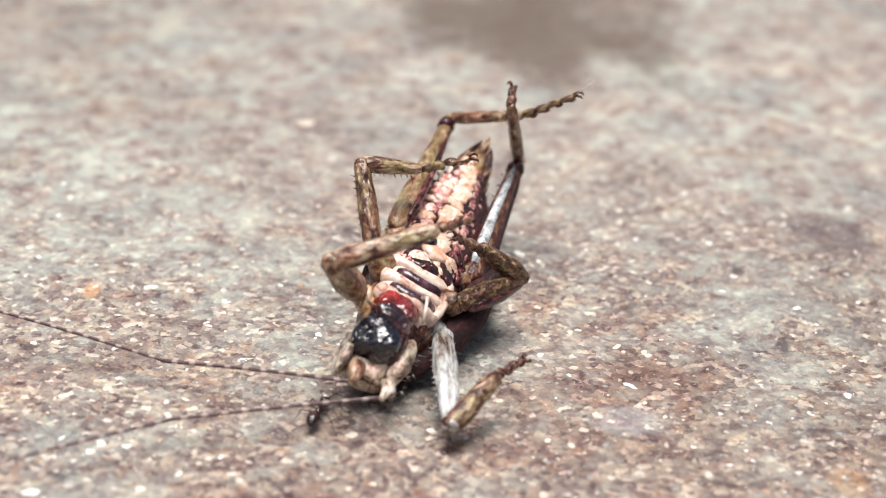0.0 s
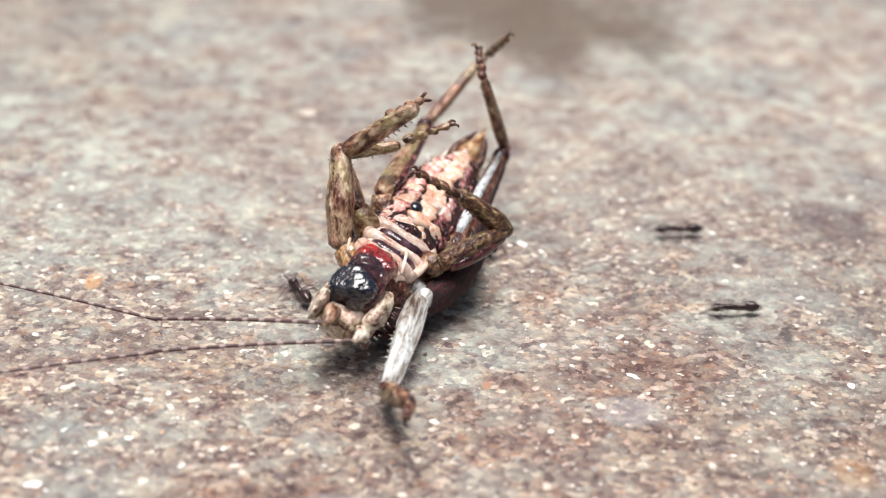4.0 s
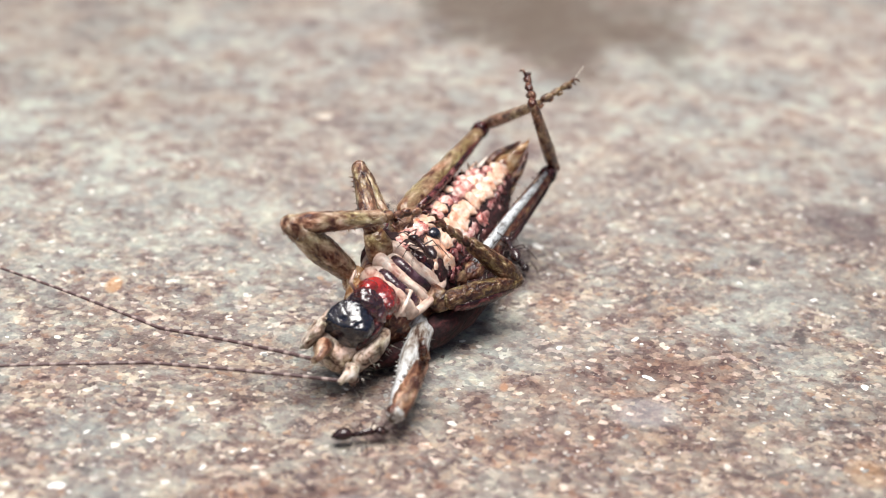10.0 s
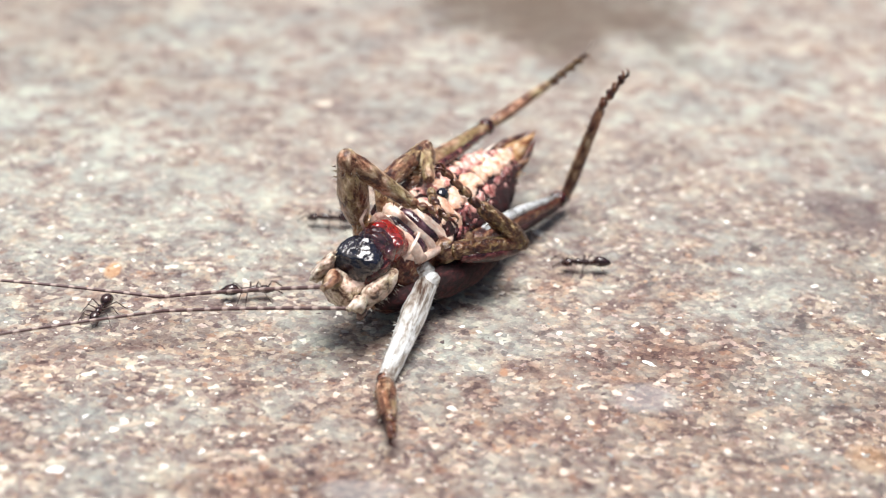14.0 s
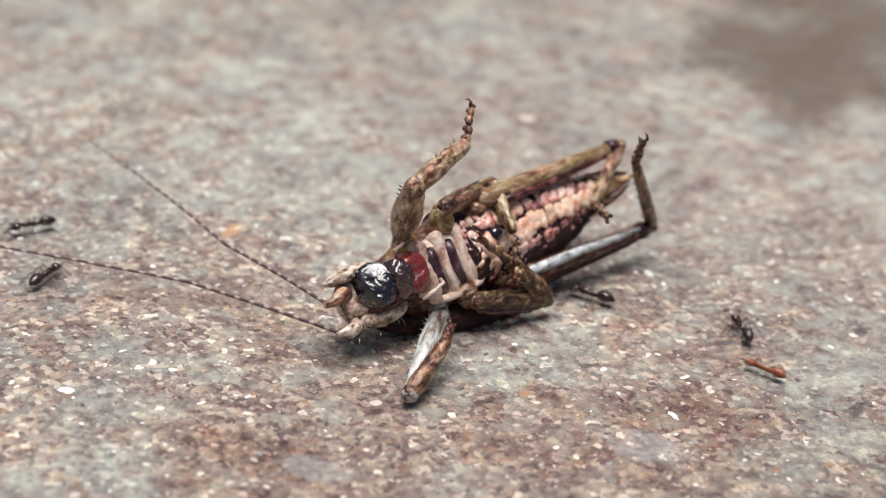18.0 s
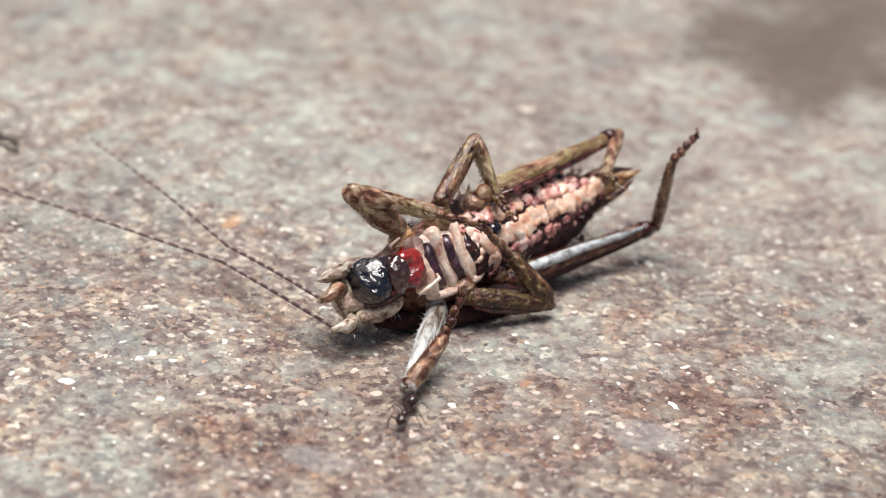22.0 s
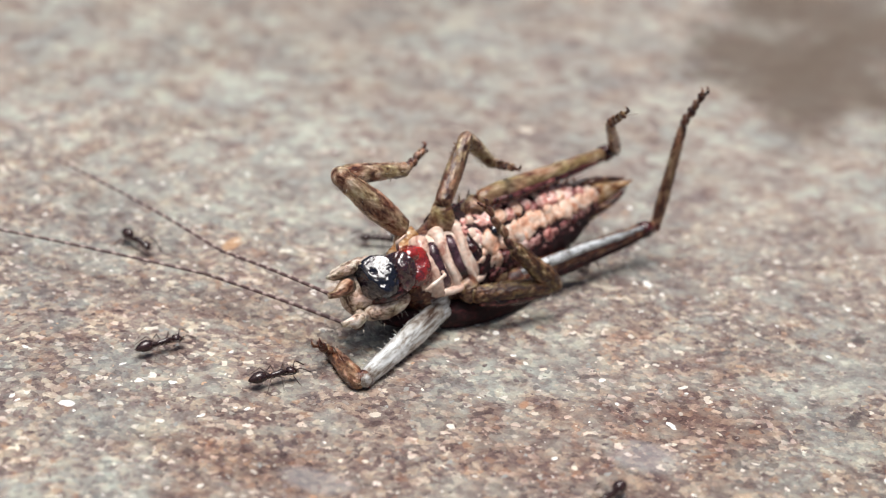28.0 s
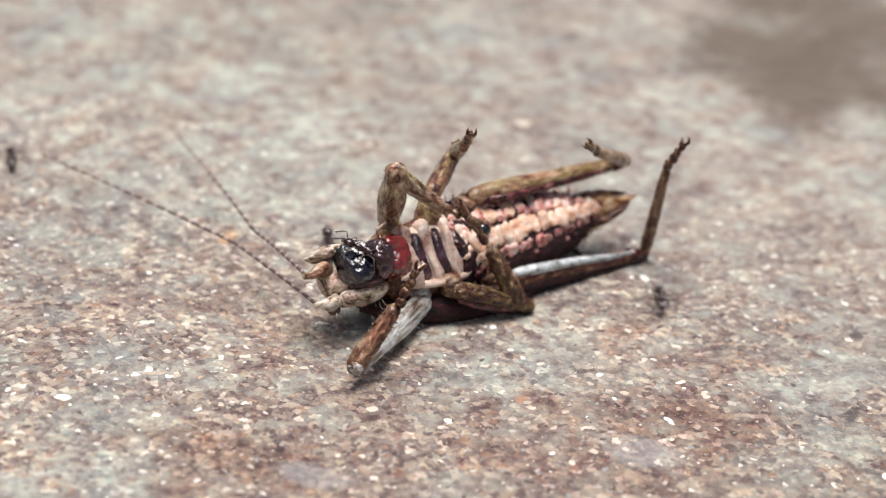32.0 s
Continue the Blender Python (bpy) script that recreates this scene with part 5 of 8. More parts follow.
    walk(LEGS["HF"][2], [
        (0, mm(14.27, -0.86, 7.11, -1, -56, -86.5)), (1, mm(14.02, -0.93, 7.16, -32, -21.2, -40.5)), (1.5, mm(14.02, -0.89, 7.16, -32.1, -21.4, -40.1)), (2, mm(13.75, -0.03, 7.29, -32.5, -22.9, -39.2)),
        (3.25, mm(19.21, 1.01, 7.5, 4, -58.5, -90.5)), (4.5, mm(23.24, 3.75, 3.6, 73.7, -43.6, -173.8)), (4.75, mm(19.05, 2.42, 7.64, -52.7, -72.1, -41.4)), (5, mm(13.61, 1.87, 7.37, -79.6, -15.8, -7.6)),
        (6, mm(14.09, 1.54, 7.49, -78.6, -8.2, -12.5)), (8, mm(14.38, 1.72, 7.18, -78.6, -12.2, -12.2)), (9, mm(14.33, 1.7, 7.17, -78.6, -12.1, -12.1)), (10, mm(13.99, 1.29, 6.94, -78.3, -16.4, -13.3)),
        (10.5, mm(14.35, 0.8, 7.35, -78.4, -0.4, -13.2)), (11, mm(14.16, 0.73, 7.07, -78.4, 1.2, -15.5)), (11.5, mm(13.83, 0.93, 7.42, -78.4, -4, -14.5)), (12, mm(13.79, 0.97, 6.64, -78.1, -13, -16.3)),
        (13, mm(13.92, 1.29, 6.76, -78.9, -11.2, -12.6)), (13.5, mm(19.72, 1.13, 6.99, -69.9, -52.3, -28.6)), (14, mm(23.66, 2.28, 2.82, 25.3, -74.1, -129.2)), (14.25, mm(19.44, -3.01, 6.38, -45.4, -44.3, -52)),
        (14.5, mm(13.05, -4.01, 6.09, -52, -2.1, -36.5)), (15.5, mm(11.13, -2.55, 2.32, -54.4, 5.8, -102.7)), (16.5, mm(10.01, -0.33, -1.65, -62.6, 6.7, -169.7)), (17, mm(11.11, 1.12, -1.36, -63, -2.4, -179.7)),
        (17.5, mm(11.37, -1.29, 4.07, -73.5, -41.2, -153.6)), (18, mm(11.08, -0.38, 3.64, -69.6, -51.4, -158.9)), (19, mm(11.16, 0.75, 4.22, -61, -53.3, -169.7)), (21, mm(11.41, 0.82, 4.62, -58.7, -55.4, -172.5)),
        (23, mm(11.45, 1.03, 5.04, -58.7, -49.2, -172.5)), (25, mm(11.38, 1.32, 4.98, -57.4, -55.3, -174.1)), (27.5, mm(12.86, 3.83, 7.06, -45.9, -52.4, 171.6)), (28, mm(12.56, 4.26, 6.7, -47.6, -59.1, 173.6)),
        (28.3, mm(12.63, 3.76, 6.46, -54.7, -57, -178.1)), (29, mm(12.81, 3.21, 5.91, -64.5, -54.2, -166.1)), (29.5, mm(13.91, 4.25, 6.64, -42, -63.9, 167.8)), (30, mm(11.63, 3.92, 5.94, -40, -41.8, 165.3)),
        (31, mm(11.23, 3.28, 5.54, -44.3, -44.4, 171.6)), (32, mm(11.45, 3.18, 6.23, -46, -39.1, 174.2)),
    ])
    walk(LEGS["MF"][0], [
        (0, mm(-0.74, 3.39, 2.39, 0, -24.2, 39.9)), (1, mm(-0.74, 3.39, 2.39, -4.3, -42, 47.6)), (1.5, mm(-0.74, 3.39, 2.39, -4.2, -40.9, 47.5)), (2, mm(-0.74, 3.39, 2.39, -0.1, -24.6, 40)),
        (4.5, mm(-0.74, 3.39, 2.39, 0.7, 0.2, 36.1)), (5, mm(-0.74, 3.39, 2.39, -0.9, -15.2, 48.7)), (6, mm(-0.74, 3.39, 2.39, -0.4, -13.9, 46.6)), (8, mm(-0.74, 3.39, 2.39, -0.6, -8.1, 47.6)),
        (9, mm(-0.74, 3.39, 2.39, -0.8, -3.3, 49.8)), (9.5, mm(-0.74, 3.39, 2.39, -0.7, 0.4, 44.5)), (10, mm(-0.74, 3.39, 2.39, -0.9, 4.2, 39.2)), (10.5, mm(-0.74, 3.39, 2.39, -0.9, 3.5, 38.4)),
        (11, mm(-0.74, 3.39, 2.39, -0.8, 7.7, 40.2)), (11.5, mm(-0.74, 3.39, 2.39, -2.4, -1.4, 11.4)), (12, mm(-0.74, 3.39, 2.39, -2.5, 7.5, 9.2)), (13, mm(-0.74, 3.39, 2.39, -2.5, -5.3, 11.8)),
        (14, mm(-0.74, 3.39, 2.39, -1.2, -8.4, 1.7)), (14.5, mm(-0.74, 3.39, 2.39, -2.1, -10.6, 7.2)), (16.5, mm(-0.74, 3.39, 2.39, -2.2, 9.4, 10.9)), (16.75, mm(-0.74, 3.39, 2.39, -1.1, 3.4, 20.6)),
        (17, mm(-0.74, 3.39, 2.39, -1, -2.8, 30.3)), (17.25, mm(-0.74, 3.39, 2.39, -1.2, -9.1, 32.2)), (17.5, mm(-0.74, 3.39, 2.39, -1.7, -15.5, 34.2)), (17.75, mm(-0.74, 3.39, 2.39, 1.2, -4.1, 17.5)),
        (18, mm(-0.74, 3.39, 2.39, 0.7, 7.7, 1.3)), (19, mm(-0.74, 3.39, 2.39, 2.4, -1, 29.4)), (20, mm(-0.74, 3.39, 2.39, 2.3, -1, 30.8)), (21, mm(-0.74, 3.39, 2.39, 2.3, -1.1, 32.1)),
        (22, mm(-0.74, 3.39, 2.39, 2.3, -0.6, 31.7)), (23, mm(-0.74, 3.39, 2.39, 2.3, -0.1, 31.2)), (25, mm(-0.74, 3.39, 2.39, 2.3, 0.4, 34)), (27.5, mm(-0.74, 3.39, 2.39, 2.4, 3.1, 35.7)),
        (27.75, mm(-0.74, 3.39, 2.39, 2.5, 1.2, 37.9)), (28, mm(-0.74, 3.39, 2.39, 2.5, -0.8, 40.1)), (28.15, mm(-0.74, 3.39, 2.39, 2.5, 0.1, 38.6)), (28.3, mm(-0.74, 3.39, 2.39, 2.5, 1.1, 37.2)),
        (28.65, mm(-0.74, 3.39, 2.39, 2.5, -1.9, 37.9)), (29, mm(-0.74, 3.39, 2.39, 2.4, -4.9, 38.7)), (29.25, mm(-0.74, 3.39, 2.39, 2.4, 1.6, 38.4)), (29.5, mm(-0.74, 3.39, 2.39, 2.4, 8.1, 38.2)),
        (29.75, mm(-0.74, 3.39, 2.39, 2.4, 5.6, 38.2)), (30, mm(-0.74, 3.39, 2.39, 2.4, 3.2, 38.2)), (31, mm(-0.74, 3.39, 2.39, 2.1, 9.6, 35.7)), (32, mm(-0.74, 3.39, 2.39, 1.2, 15.4, 31.3)),
    ])
    walk(LEGS["MF"][1], [
        (0, mm(3.17, 6.66, 4.69, 0, -5.8, -56.3)), (1, mm(2.11, 6.52, 6.21, 2.4, -12.1, -71.5)), (1.5, mm(2.16, 6.56, 6.11, 2.6, -13.1, -72.4)), (2, mm(3.17, 6.67, 4.73, 6.8, -25.1, -85.1)),
        (4.5, mm(3.79, 6.7, 2.37, 1.3, -39.2, -74.9)), (5, mm(2.83, 7.46, 3.86, -15.9, 1.2, -27.9)), (6, mm(3.01, 7.35, 3.75, -16, -0.3, -39.6)), (8, mm(3.01, 7.5, 3.19, -16, -1.7, -39.2)),
        (9, mm(2.87, 7.67, 2.71, -16.8, -2.8, -17.3)), (9.5, mm(3.26, 7.32, 2.35, -12.4, -6, -70.7)), (10, mm(3.6, 6.93, 1.98, -7.1, -4.4, -124.3)), (10.5, mm(3.64, 6.87, 2.04, -7.3, -1.7, -121.3)),
        (11, mm(3.51, 6.98, 1.63, -7, -9, -124.2)), (11.5, mm(4.73, 4.49, 2.52, -2.3, -11.4, -150.6)), (12, mm(4.75, 4.28, 1.66, -2.6, -21.1, -149.6)), (13, mm(4.74, 4.53, 2.91, -2.5, -10, -149.9)),
        (14, mm(4.82, 3.55, 3.21, -2.5, -5.3, -149.8)), (14.5, mm(4.72, 4.07, 3.42, -2.7, -3, -147.2)), (16.5, mm(4.7, 4.43, 1.47, -5.9, -24.4, -133.8)), (16.75, mm(4.51, 5.37, 2.06, -5.3, -48.9, -134.8)),
        (17, mm(4.12, 6.23, 2.66, -2.4, -73.3, -138)), (17.25, mm(3.95, 6.34, 3.28, -91.1, -39.4, -41.4)), (17.5, mm(3.71, 6.42, 3.89, -95.5, 12.6, -24.4)), (17.75, mm(4.59, 5.07, 2.79, -96.4, -10.4, -66.6)),
        (18, mm(4.82, 3.51, 1.64, -79.9, -27.5, -114.3)), (19, mm(4.16, 6.15, 2.49, -74.5, -30.9, -125.4)), (20, mm(4.08, 6.26, 2.49, -83.9, -3.3, -94.8)), (21, mm(4, 6.37, 2.5, -78.1, 25.3, -66)),
        (22, mm(4.04, 6.34, 2.45, -83.9, -0.4, -91.5)), (23, mm(4.09, 6.31, 2.4, -77.8, -25.9, -117.2)), (25, mm(3.91, 6.53, 2.35, -77.4, -28, -118)), (27.5, mm(3.82, 6.68, 2.08, -71.6, -48, -127.3)),
        (27.75, mm(3.67, 6.83, 2.28, -102.8, -16.6, -73.8)), (28, mm(3.51, 6.98, 2.47, -100.3, 23.8, -37.8)), (28.15, mm(3.64, 6.89, 2.38, -104.5, -12.2, -76)), (28.3, mm(3.76, 6.8, 2.29, -80.4, -41.6, -125.2)),
        (28.65, mm(3.69, 6.84, 2.58, -95.6, -4.2, -89.2)), (29, mm(3.6, 6.87, 2.87, -86.4, 34.6, -56.9)), (29.25, mm(3.64, 6.87, 2.23, -91.5, -15.1, -83.9)), (29.5, mm(3.62, 6.82, 1.6, -59.9, -59.3, -130.9)),
        (29.75, mm(3.66, 6.86, 1.84, -52.4, -50.9, -140)), (30, mm(3.7, 6.89, 2.08, -47.9, -42, -146.2)), (31, mm(3.76, 6.63, 1.45, -17.7, -55.7, 174.6)), (32, mm(3.89, 6.21, 0.89, -28.4, -60.6, -172.8)),
    ])
    walk(LEGS["MF"][2], [
        (0, mm(5.37, 3.37, 5.09, 0, -37.5, -65.6)), (1, mm(3.38, 2.74, 7.06, -11.6, -8.5, -37.3)), (1.5, mm(3.37, 2.78, 7.04, -11.6, -8.7, -37.2)), (2, mm(3.48, 3.07, 6.43, -12.1, -12.7, -34.5)),
        (4.5, mm(4.6, 3.71, 4.89, -2.1, -45.6, -54.2)), (5, mm(6.35, 5.59, 3.78, 41.8, -57.3, -108.4)), (6, mm(6.08, 4.8, 3.77, 38.1, -65.4, -104.2)), (8, mm(6.1, 4.97, 3.3, 36.4, -66, -102.4)),
        (9, mm(6.67, 6.48, 2.9, 51, -72.7, -117.9)), (9.5, mm(4.57, 3.58, 2.77, 78.6, -57.7, -148)), (10, mm(1.35, 3.64, 2.29, 87.2, -39.9, -159.2)), (10.5, mm(1.56, 3.45, 2.16, 89.1, -46.1, -161.9)),
        (11, mm(1.29, 3.72, 2.26, 87.7, -40.4, -160)), (11.5, mm(-0.34, 1.64, 3.7, 80.9, -15.7, -145.9)), (12, mm(0.18, 1.59, 3.7, 83.4, -17.9, -154.5)), (13, mm(0.86, 2.29, 3.7, 84.9, -28.3, -158.2)),
        (14, mm(0.26, 0.9, 3.7, 81, -18.3, -148.6)), (14.5, mm(0.19, 1.16, 3.7, 79.3, -18.8, -143.2)), (16.5, mm(1.31, 0.9, 3.7, 75.4, -19.9, -131.3)), (16.75, mm(2.34, 3.18, 5.59, 59.9, -6.2, -69.4)),
        (17, mm(3.27, 5.46, 6.48, 64.2, 13.7, -10.7)), (17.25, mm(6.25, 4.31, 5.81, 70.2, -41.3, -32.7)), (17.5, mm(7.24, 4.82, 3.02, 168.3, -67.5, -140.9)), (17.75, mm(6.23, 1.26, 3.55, 163.9, -44.2, -135.6)),
        (18, mm(3.19, -0.09, 3.7, 162.7, -20.8, -133.4)), (19, mm(2.17, 3.36, 4.54, 149.4, 0.9, -66.7)), (20, mm(3.74, 2.29, 2.72, 156.8, -30, -94.5)), (21, mm(5.46, 3.08, 0.8, -170.8, -50.7, -142)),
        (22, mm(3.94, 2.37, 2.48, -172.2, -49.3, -140.2)), (23, mm(2.45, 3.14, 4.14, -173.5, -47.8, -138.5)), (25, mm(2.25, 3.4, 4.23, 159, -8.8, -86.7)), (27.5, mm(2.21, 4.55, 5.04, 162, 17.8, -51.6)),
        (27.75, mm(4.73, 3.18, 3.41, 164.8, -29.7, -76.3)), (28, mm(6.37, 4.75, 0.87, -142.4, -64.2, -142.2)), (28.15, mm(4.57, 3.13, 3.21, 137.4, -31.3, -47.2)), (28.3, mm(2.05, 4.38, 4.92, 136, 26.6, -18.2)),
        (28.65, mm(3.74, 2.88, 2.87, 137.7, -31, -54.2)), (29, mm(5.39, 4.13, 0.61, -144.8, -58.1, -150.4)), (29.25, mm(4.05, 3.04, 3.27, 124.1, -43.7, -45.3)), (29.5, mm(2.28, 5.28, 5.04, 113.8, 10.2, -14.1)),
        (29.75, mm(1.74, 5.24, 4.93, 123, -43.4, -42.2)), (30, mm(1.25, 5.24, 4.73, -144.2, -61.1, -147.6)), (31, mm(1.52, 6.85, 4.74, -121, -56.5, -174.5)), (32, mm(1.94, 5.96, 4.36, -111.2, -60.3, 174)),
    ])
    walk(LEGS["MN"][0], [
        (0, mm(-1.12, -2.79, 2.45, 14.9, -4.4, -29)), (1, mm(-1.12, -2.79, 2.45, 15, -0.5, -31.8)), (1.5, mm(-1.12, -2.79, 2.45, 15, -0.5, -31.3)), (2, mm(-1.12, -2.79, 2.45, 15, -1.2, -28)),
        (4.5, mm(-1.12, -2.79, 2.45, 14.2, -17.1, -23.2)), (5, mm(-1.12, -2.79, 2.45, 14, -5.4, -22.3)), (6, mm(-1.12, -2.79, 2.45, 14.7, -10.5, -27.3)), (8, mm(-1.12, -2.79, 2.45, 14.7, -8.8, -27.1)),
        (9, mm(-1.12, -2.79, 2.45, 14.6, -8.2, -26.8)), (10, mm(-1.12, -2.79, 2.45, 14.4, -5.4, -25.2)), (10.5, mm(-1.12, -2.79, 2.45, 14.6, -5.7, -26.6)), (11, mm(-1.12, -2.79, 2.45, 14.4, -4.9, -25.2)),
        (11.5, mm(-1.12, -2.79, 2.45, 14.5, -3.2, -26.8)), (12, mm(-1.12, -2.79, 2.45, 14.7, -4.9, -28.4)), (13, mm(-1.12, -2.79, 2.45, 14.7, -5.1, -28.5)), (14, mm(-1.12, -2.79, 2.45, 14.4, -5.3, -25.6)),
        (14.5, mm(-1.12, -2.79, 2.45, 14.8, -0.5, -34.3)), (16.5, mm(-1.12, -2.79, 2.45, 13.4, -5.8, -7.9)), (17, mm(-1.12, -2.79, 2.45, 14.1, -2.2, -18.3)), (17.5, mm(-1.12, -2.79, 2.45, 12.9, -11.5, -8.6)),
        (18, mm(-1.12, -2.79, 2.45, 14.8, -6.8, -20.1)), (19, mm(-1.12, -2.79, 2.45, 14.9, -10.7, -21.2)), (21, mm(-1.12, -2.79, 2.45, 15.8, -7.9, -26.6)), (23, mm(-1.12, -2.79, 2.45, 15.4, -10.1, -23.9)),
        (25, mm(-1.12, -2.79, 2.45, 15.8, -13.4, -26.1)), (27.5, mm(-1.12, -2.79, 2.45, 12.9, -16.2, -14.5)), (28, mm(-1.12, -2.79, 2.45, 13.2, -17.9, -15.7)), (28.3, mm(-1.12, -2.79, 2.45, 14, -12.1, -18.7)),
        (29, mm(-1.12, -2.79, 2.45, 14.1, -6.7, -19.2)), (29.5, mm(-1.12, -2.79, 2.45, 12.1, -31.6, -13.3)), (30, mm(-1.12, -2.79, 2.45, 14.3, -1.9, -20.7)), (31, mm(-1.12, -2.79, 2.45, 14.3, -0.5, -21.5)),
        (32, mm(-1.12, -2.79, 2.45, 14.3, -0.5, -23.2)),
    ])
    walk(LEGS["MN"][1], [
        (0, mm(4.14, -5.71, 2.91, -9.4, -23.1, 124.1)), (1, mm(3.53, -5.66, 2.5, -7, -33, 119.1)), (1.5, mm(3.6, -5.66, 2.5, -7.5, -32.9, 120)), (2, mm(4.2, -5.62, 2.58, -7.3, -24.6, 119.5)),
        (4.5, mm(4.19, -5.06, 4.23, -8, -18.9, 121.5)), (5, mm(4.44, -5.06, 3.02, -9.4, -21.3, 125.6)), (6, mm(4.15, -5.51, 3.55, -5.8, -14.2, 113.7)), (8, mm(4.19, -5.51, 3.38, -10.1, -22, 127.7)),
        (9, mm(4.22, -5.48, 3.32, -10.3, -22.2, 128)), (10, mm(4.31, -5.34, 3.02, -6.8, -16.8, 117.7)), (10.5, mm(4.26, -5.48, 3.05, -11.6, -23.3, 131.4)), (11, mm(4.33, -5.35, 2.97, -9.8, -20.9, 126.7)),
        (11.5, mm(4.25, -5.5, 2.79, -5.7, -15.2, 113.6)), (12, mm(4.17, -5.65, 2.97, -7.1, -18.4, 118.5)), (13, mm(4.16, -5.66, 2.99, -7.1, -18.3, 118.6)), (14, mm(4.29, -5.38, 3.01, -10.4, -19.8, 128.4)),
        (14.5, mm(3.49, -5.93, 2.5, -11.4, -21.1, 131.5)), (16.5, mm(4.83, -3.62, 3.06, -12.7, -12.2, 135.7)), (17, mm(4.59, -4.67, 2.68, -11.6, -14.8, 131.3)), (17.5, mm(4.75, -3.68, 3.66, -12.7, -9, 136.4)),
        (18, mm(4.5, -4.84, 3.17, -11.2, -10.3, 127.6)), (19, mm(4.4, -4.93, 3.57, -9.9, -5, 117.8)), (21, mm(4.23, -5.46, 3.28, -10.1, -8.8, 119.9)), (23, mm(4.31, -5.2, 3.51, -9.9, -6.1, 118)),
        (25, mm(4.15, -5.37, 3.85, -9.7, -1.8, 115.8)), (27.5, mm(4.5, -4.24, 4.14, -10.2, -6, 122.1)), (28, mm(4.41, -4.34, 4.31, -11.1, -6.9, 130)), (28.3, mm(4.46, -4.67, 3.71, -10.9, -6.9, 128.4)),
        (29, mm(4.54, -4.76, 3.15, -10.6, -10.4, 126.5)), (29.5, mm(3.93, -3.98, 5.65, -13, 22, 103.9)), (30, mm(4.44, -4.89, 2.65, -11.7, -14.2, 121.2)), (31, mm(3.7, -4.69, 2.5, -12.2, -17.2, 122.7)),
        (32, mm(3.64, -4.83, 2.5, -10.5, -17.3, 117.2)),
    ])
    walk(LEGS["MN"][2], [
        (0, mm(1.81, -2.27, 4.69, -13.9, -26.4, 143.5)), (1, mm(1.91, -2.76, 4.66, -18.1, -27.5, 152.7)), (1.5, mm(1.92, -2.74, 4.68, -18, -27.2, 152.5)), (2, mm(2.18, -2.04, 4.47, -10, -27, 135.2)),
        (4.5, mm(1.96, -1.42, 5.69, -6.3, -13.4, 124.3)), (5, mm(1.99, -1.64, 4.66, -10.2, -24.7, 136.2)), (6, mm(2.39, -1.5, 4.66, -10.8, -25.2, 137.7)), (8, mm(1.63, -2.19, 5.07, -4.9, -14.2, 120.5)),
        (9, mm(1.64, -2.19, 5.02, -5, -14.6, 121)), (10, mm(2.29, -1.5, 4.33, -8.9, -23.8, 132.5)), (10.5, mm(1.51, -2.37, 4.84, -4.6, -21.5, 121.6)), (11, mm(1.81, -1.97, 4.57, -11.4, -30.6, 136.9)),
        (11.5, mm(2.47, -1.43, 4, -9.3, -26.1, 132.5)), (12, mm(2.12, -1.89, 4.4, -7.4, -21.6, 127.7)), (13, mm(2.11, -1.89, 4.41, -7.3, -21.4, 127.6)), (14, mm(1.65, -2.04, 4.54, -2.5, -16.4, 112.7)),
        (14.5, mm(0.92, -3.03, 4, -14.5, -36.6, 138.9)), (16.5, mm(1.68, -0.54, 4.02, -21.9, -36.4, 151.3)), (17, mm(1.3, -0.93, 4, -15.2, -24.6, 138.1)), (17.5, mm(1.53, -0.61, 4.36, -18.9, -28.2, 146.6)),
        (18, mm(1.7, -1.2, 4, -16.4, -16, 139.8)), (19, mm(2.12, -0.6, 4, -11.7, -20.6, 124.9)), (21, mm(1.9, -1.42, 4, -14.1, -17.7, 132.3)), (23, mm(2.18, -1.18, 4, -14.1, -17.7, 132.5)),
        (25, mm(2.11, -1.15, 4, -12.9, -17.9, 128.5)), (27.5, mm(2.11, -0.44, 4.61, -12, -9.4, 124.6)), (28, mm(1.52, -0.9, 4.85, -10.3, -5.9, 111.5)), (28.3, mm(1.67, -1.15, 4.26, -11.4, -13, 118.3)),
        (29, mm(1.8, -1.06, 4, -13.2, -17.4, 125.3)), (29.5, mm(2.95, 0, 4, -17.4, -17.2, 139.4)), (30, mm(1.67, -0.31, 4, -14, -16.6, 127.8)), (31, mm(1.08, -0.62, 4, -12.8, -18.4, 123.8)),
        (32, mm(1.44, -0.54, 4, -14, -17.1, 127.6)),
    ])
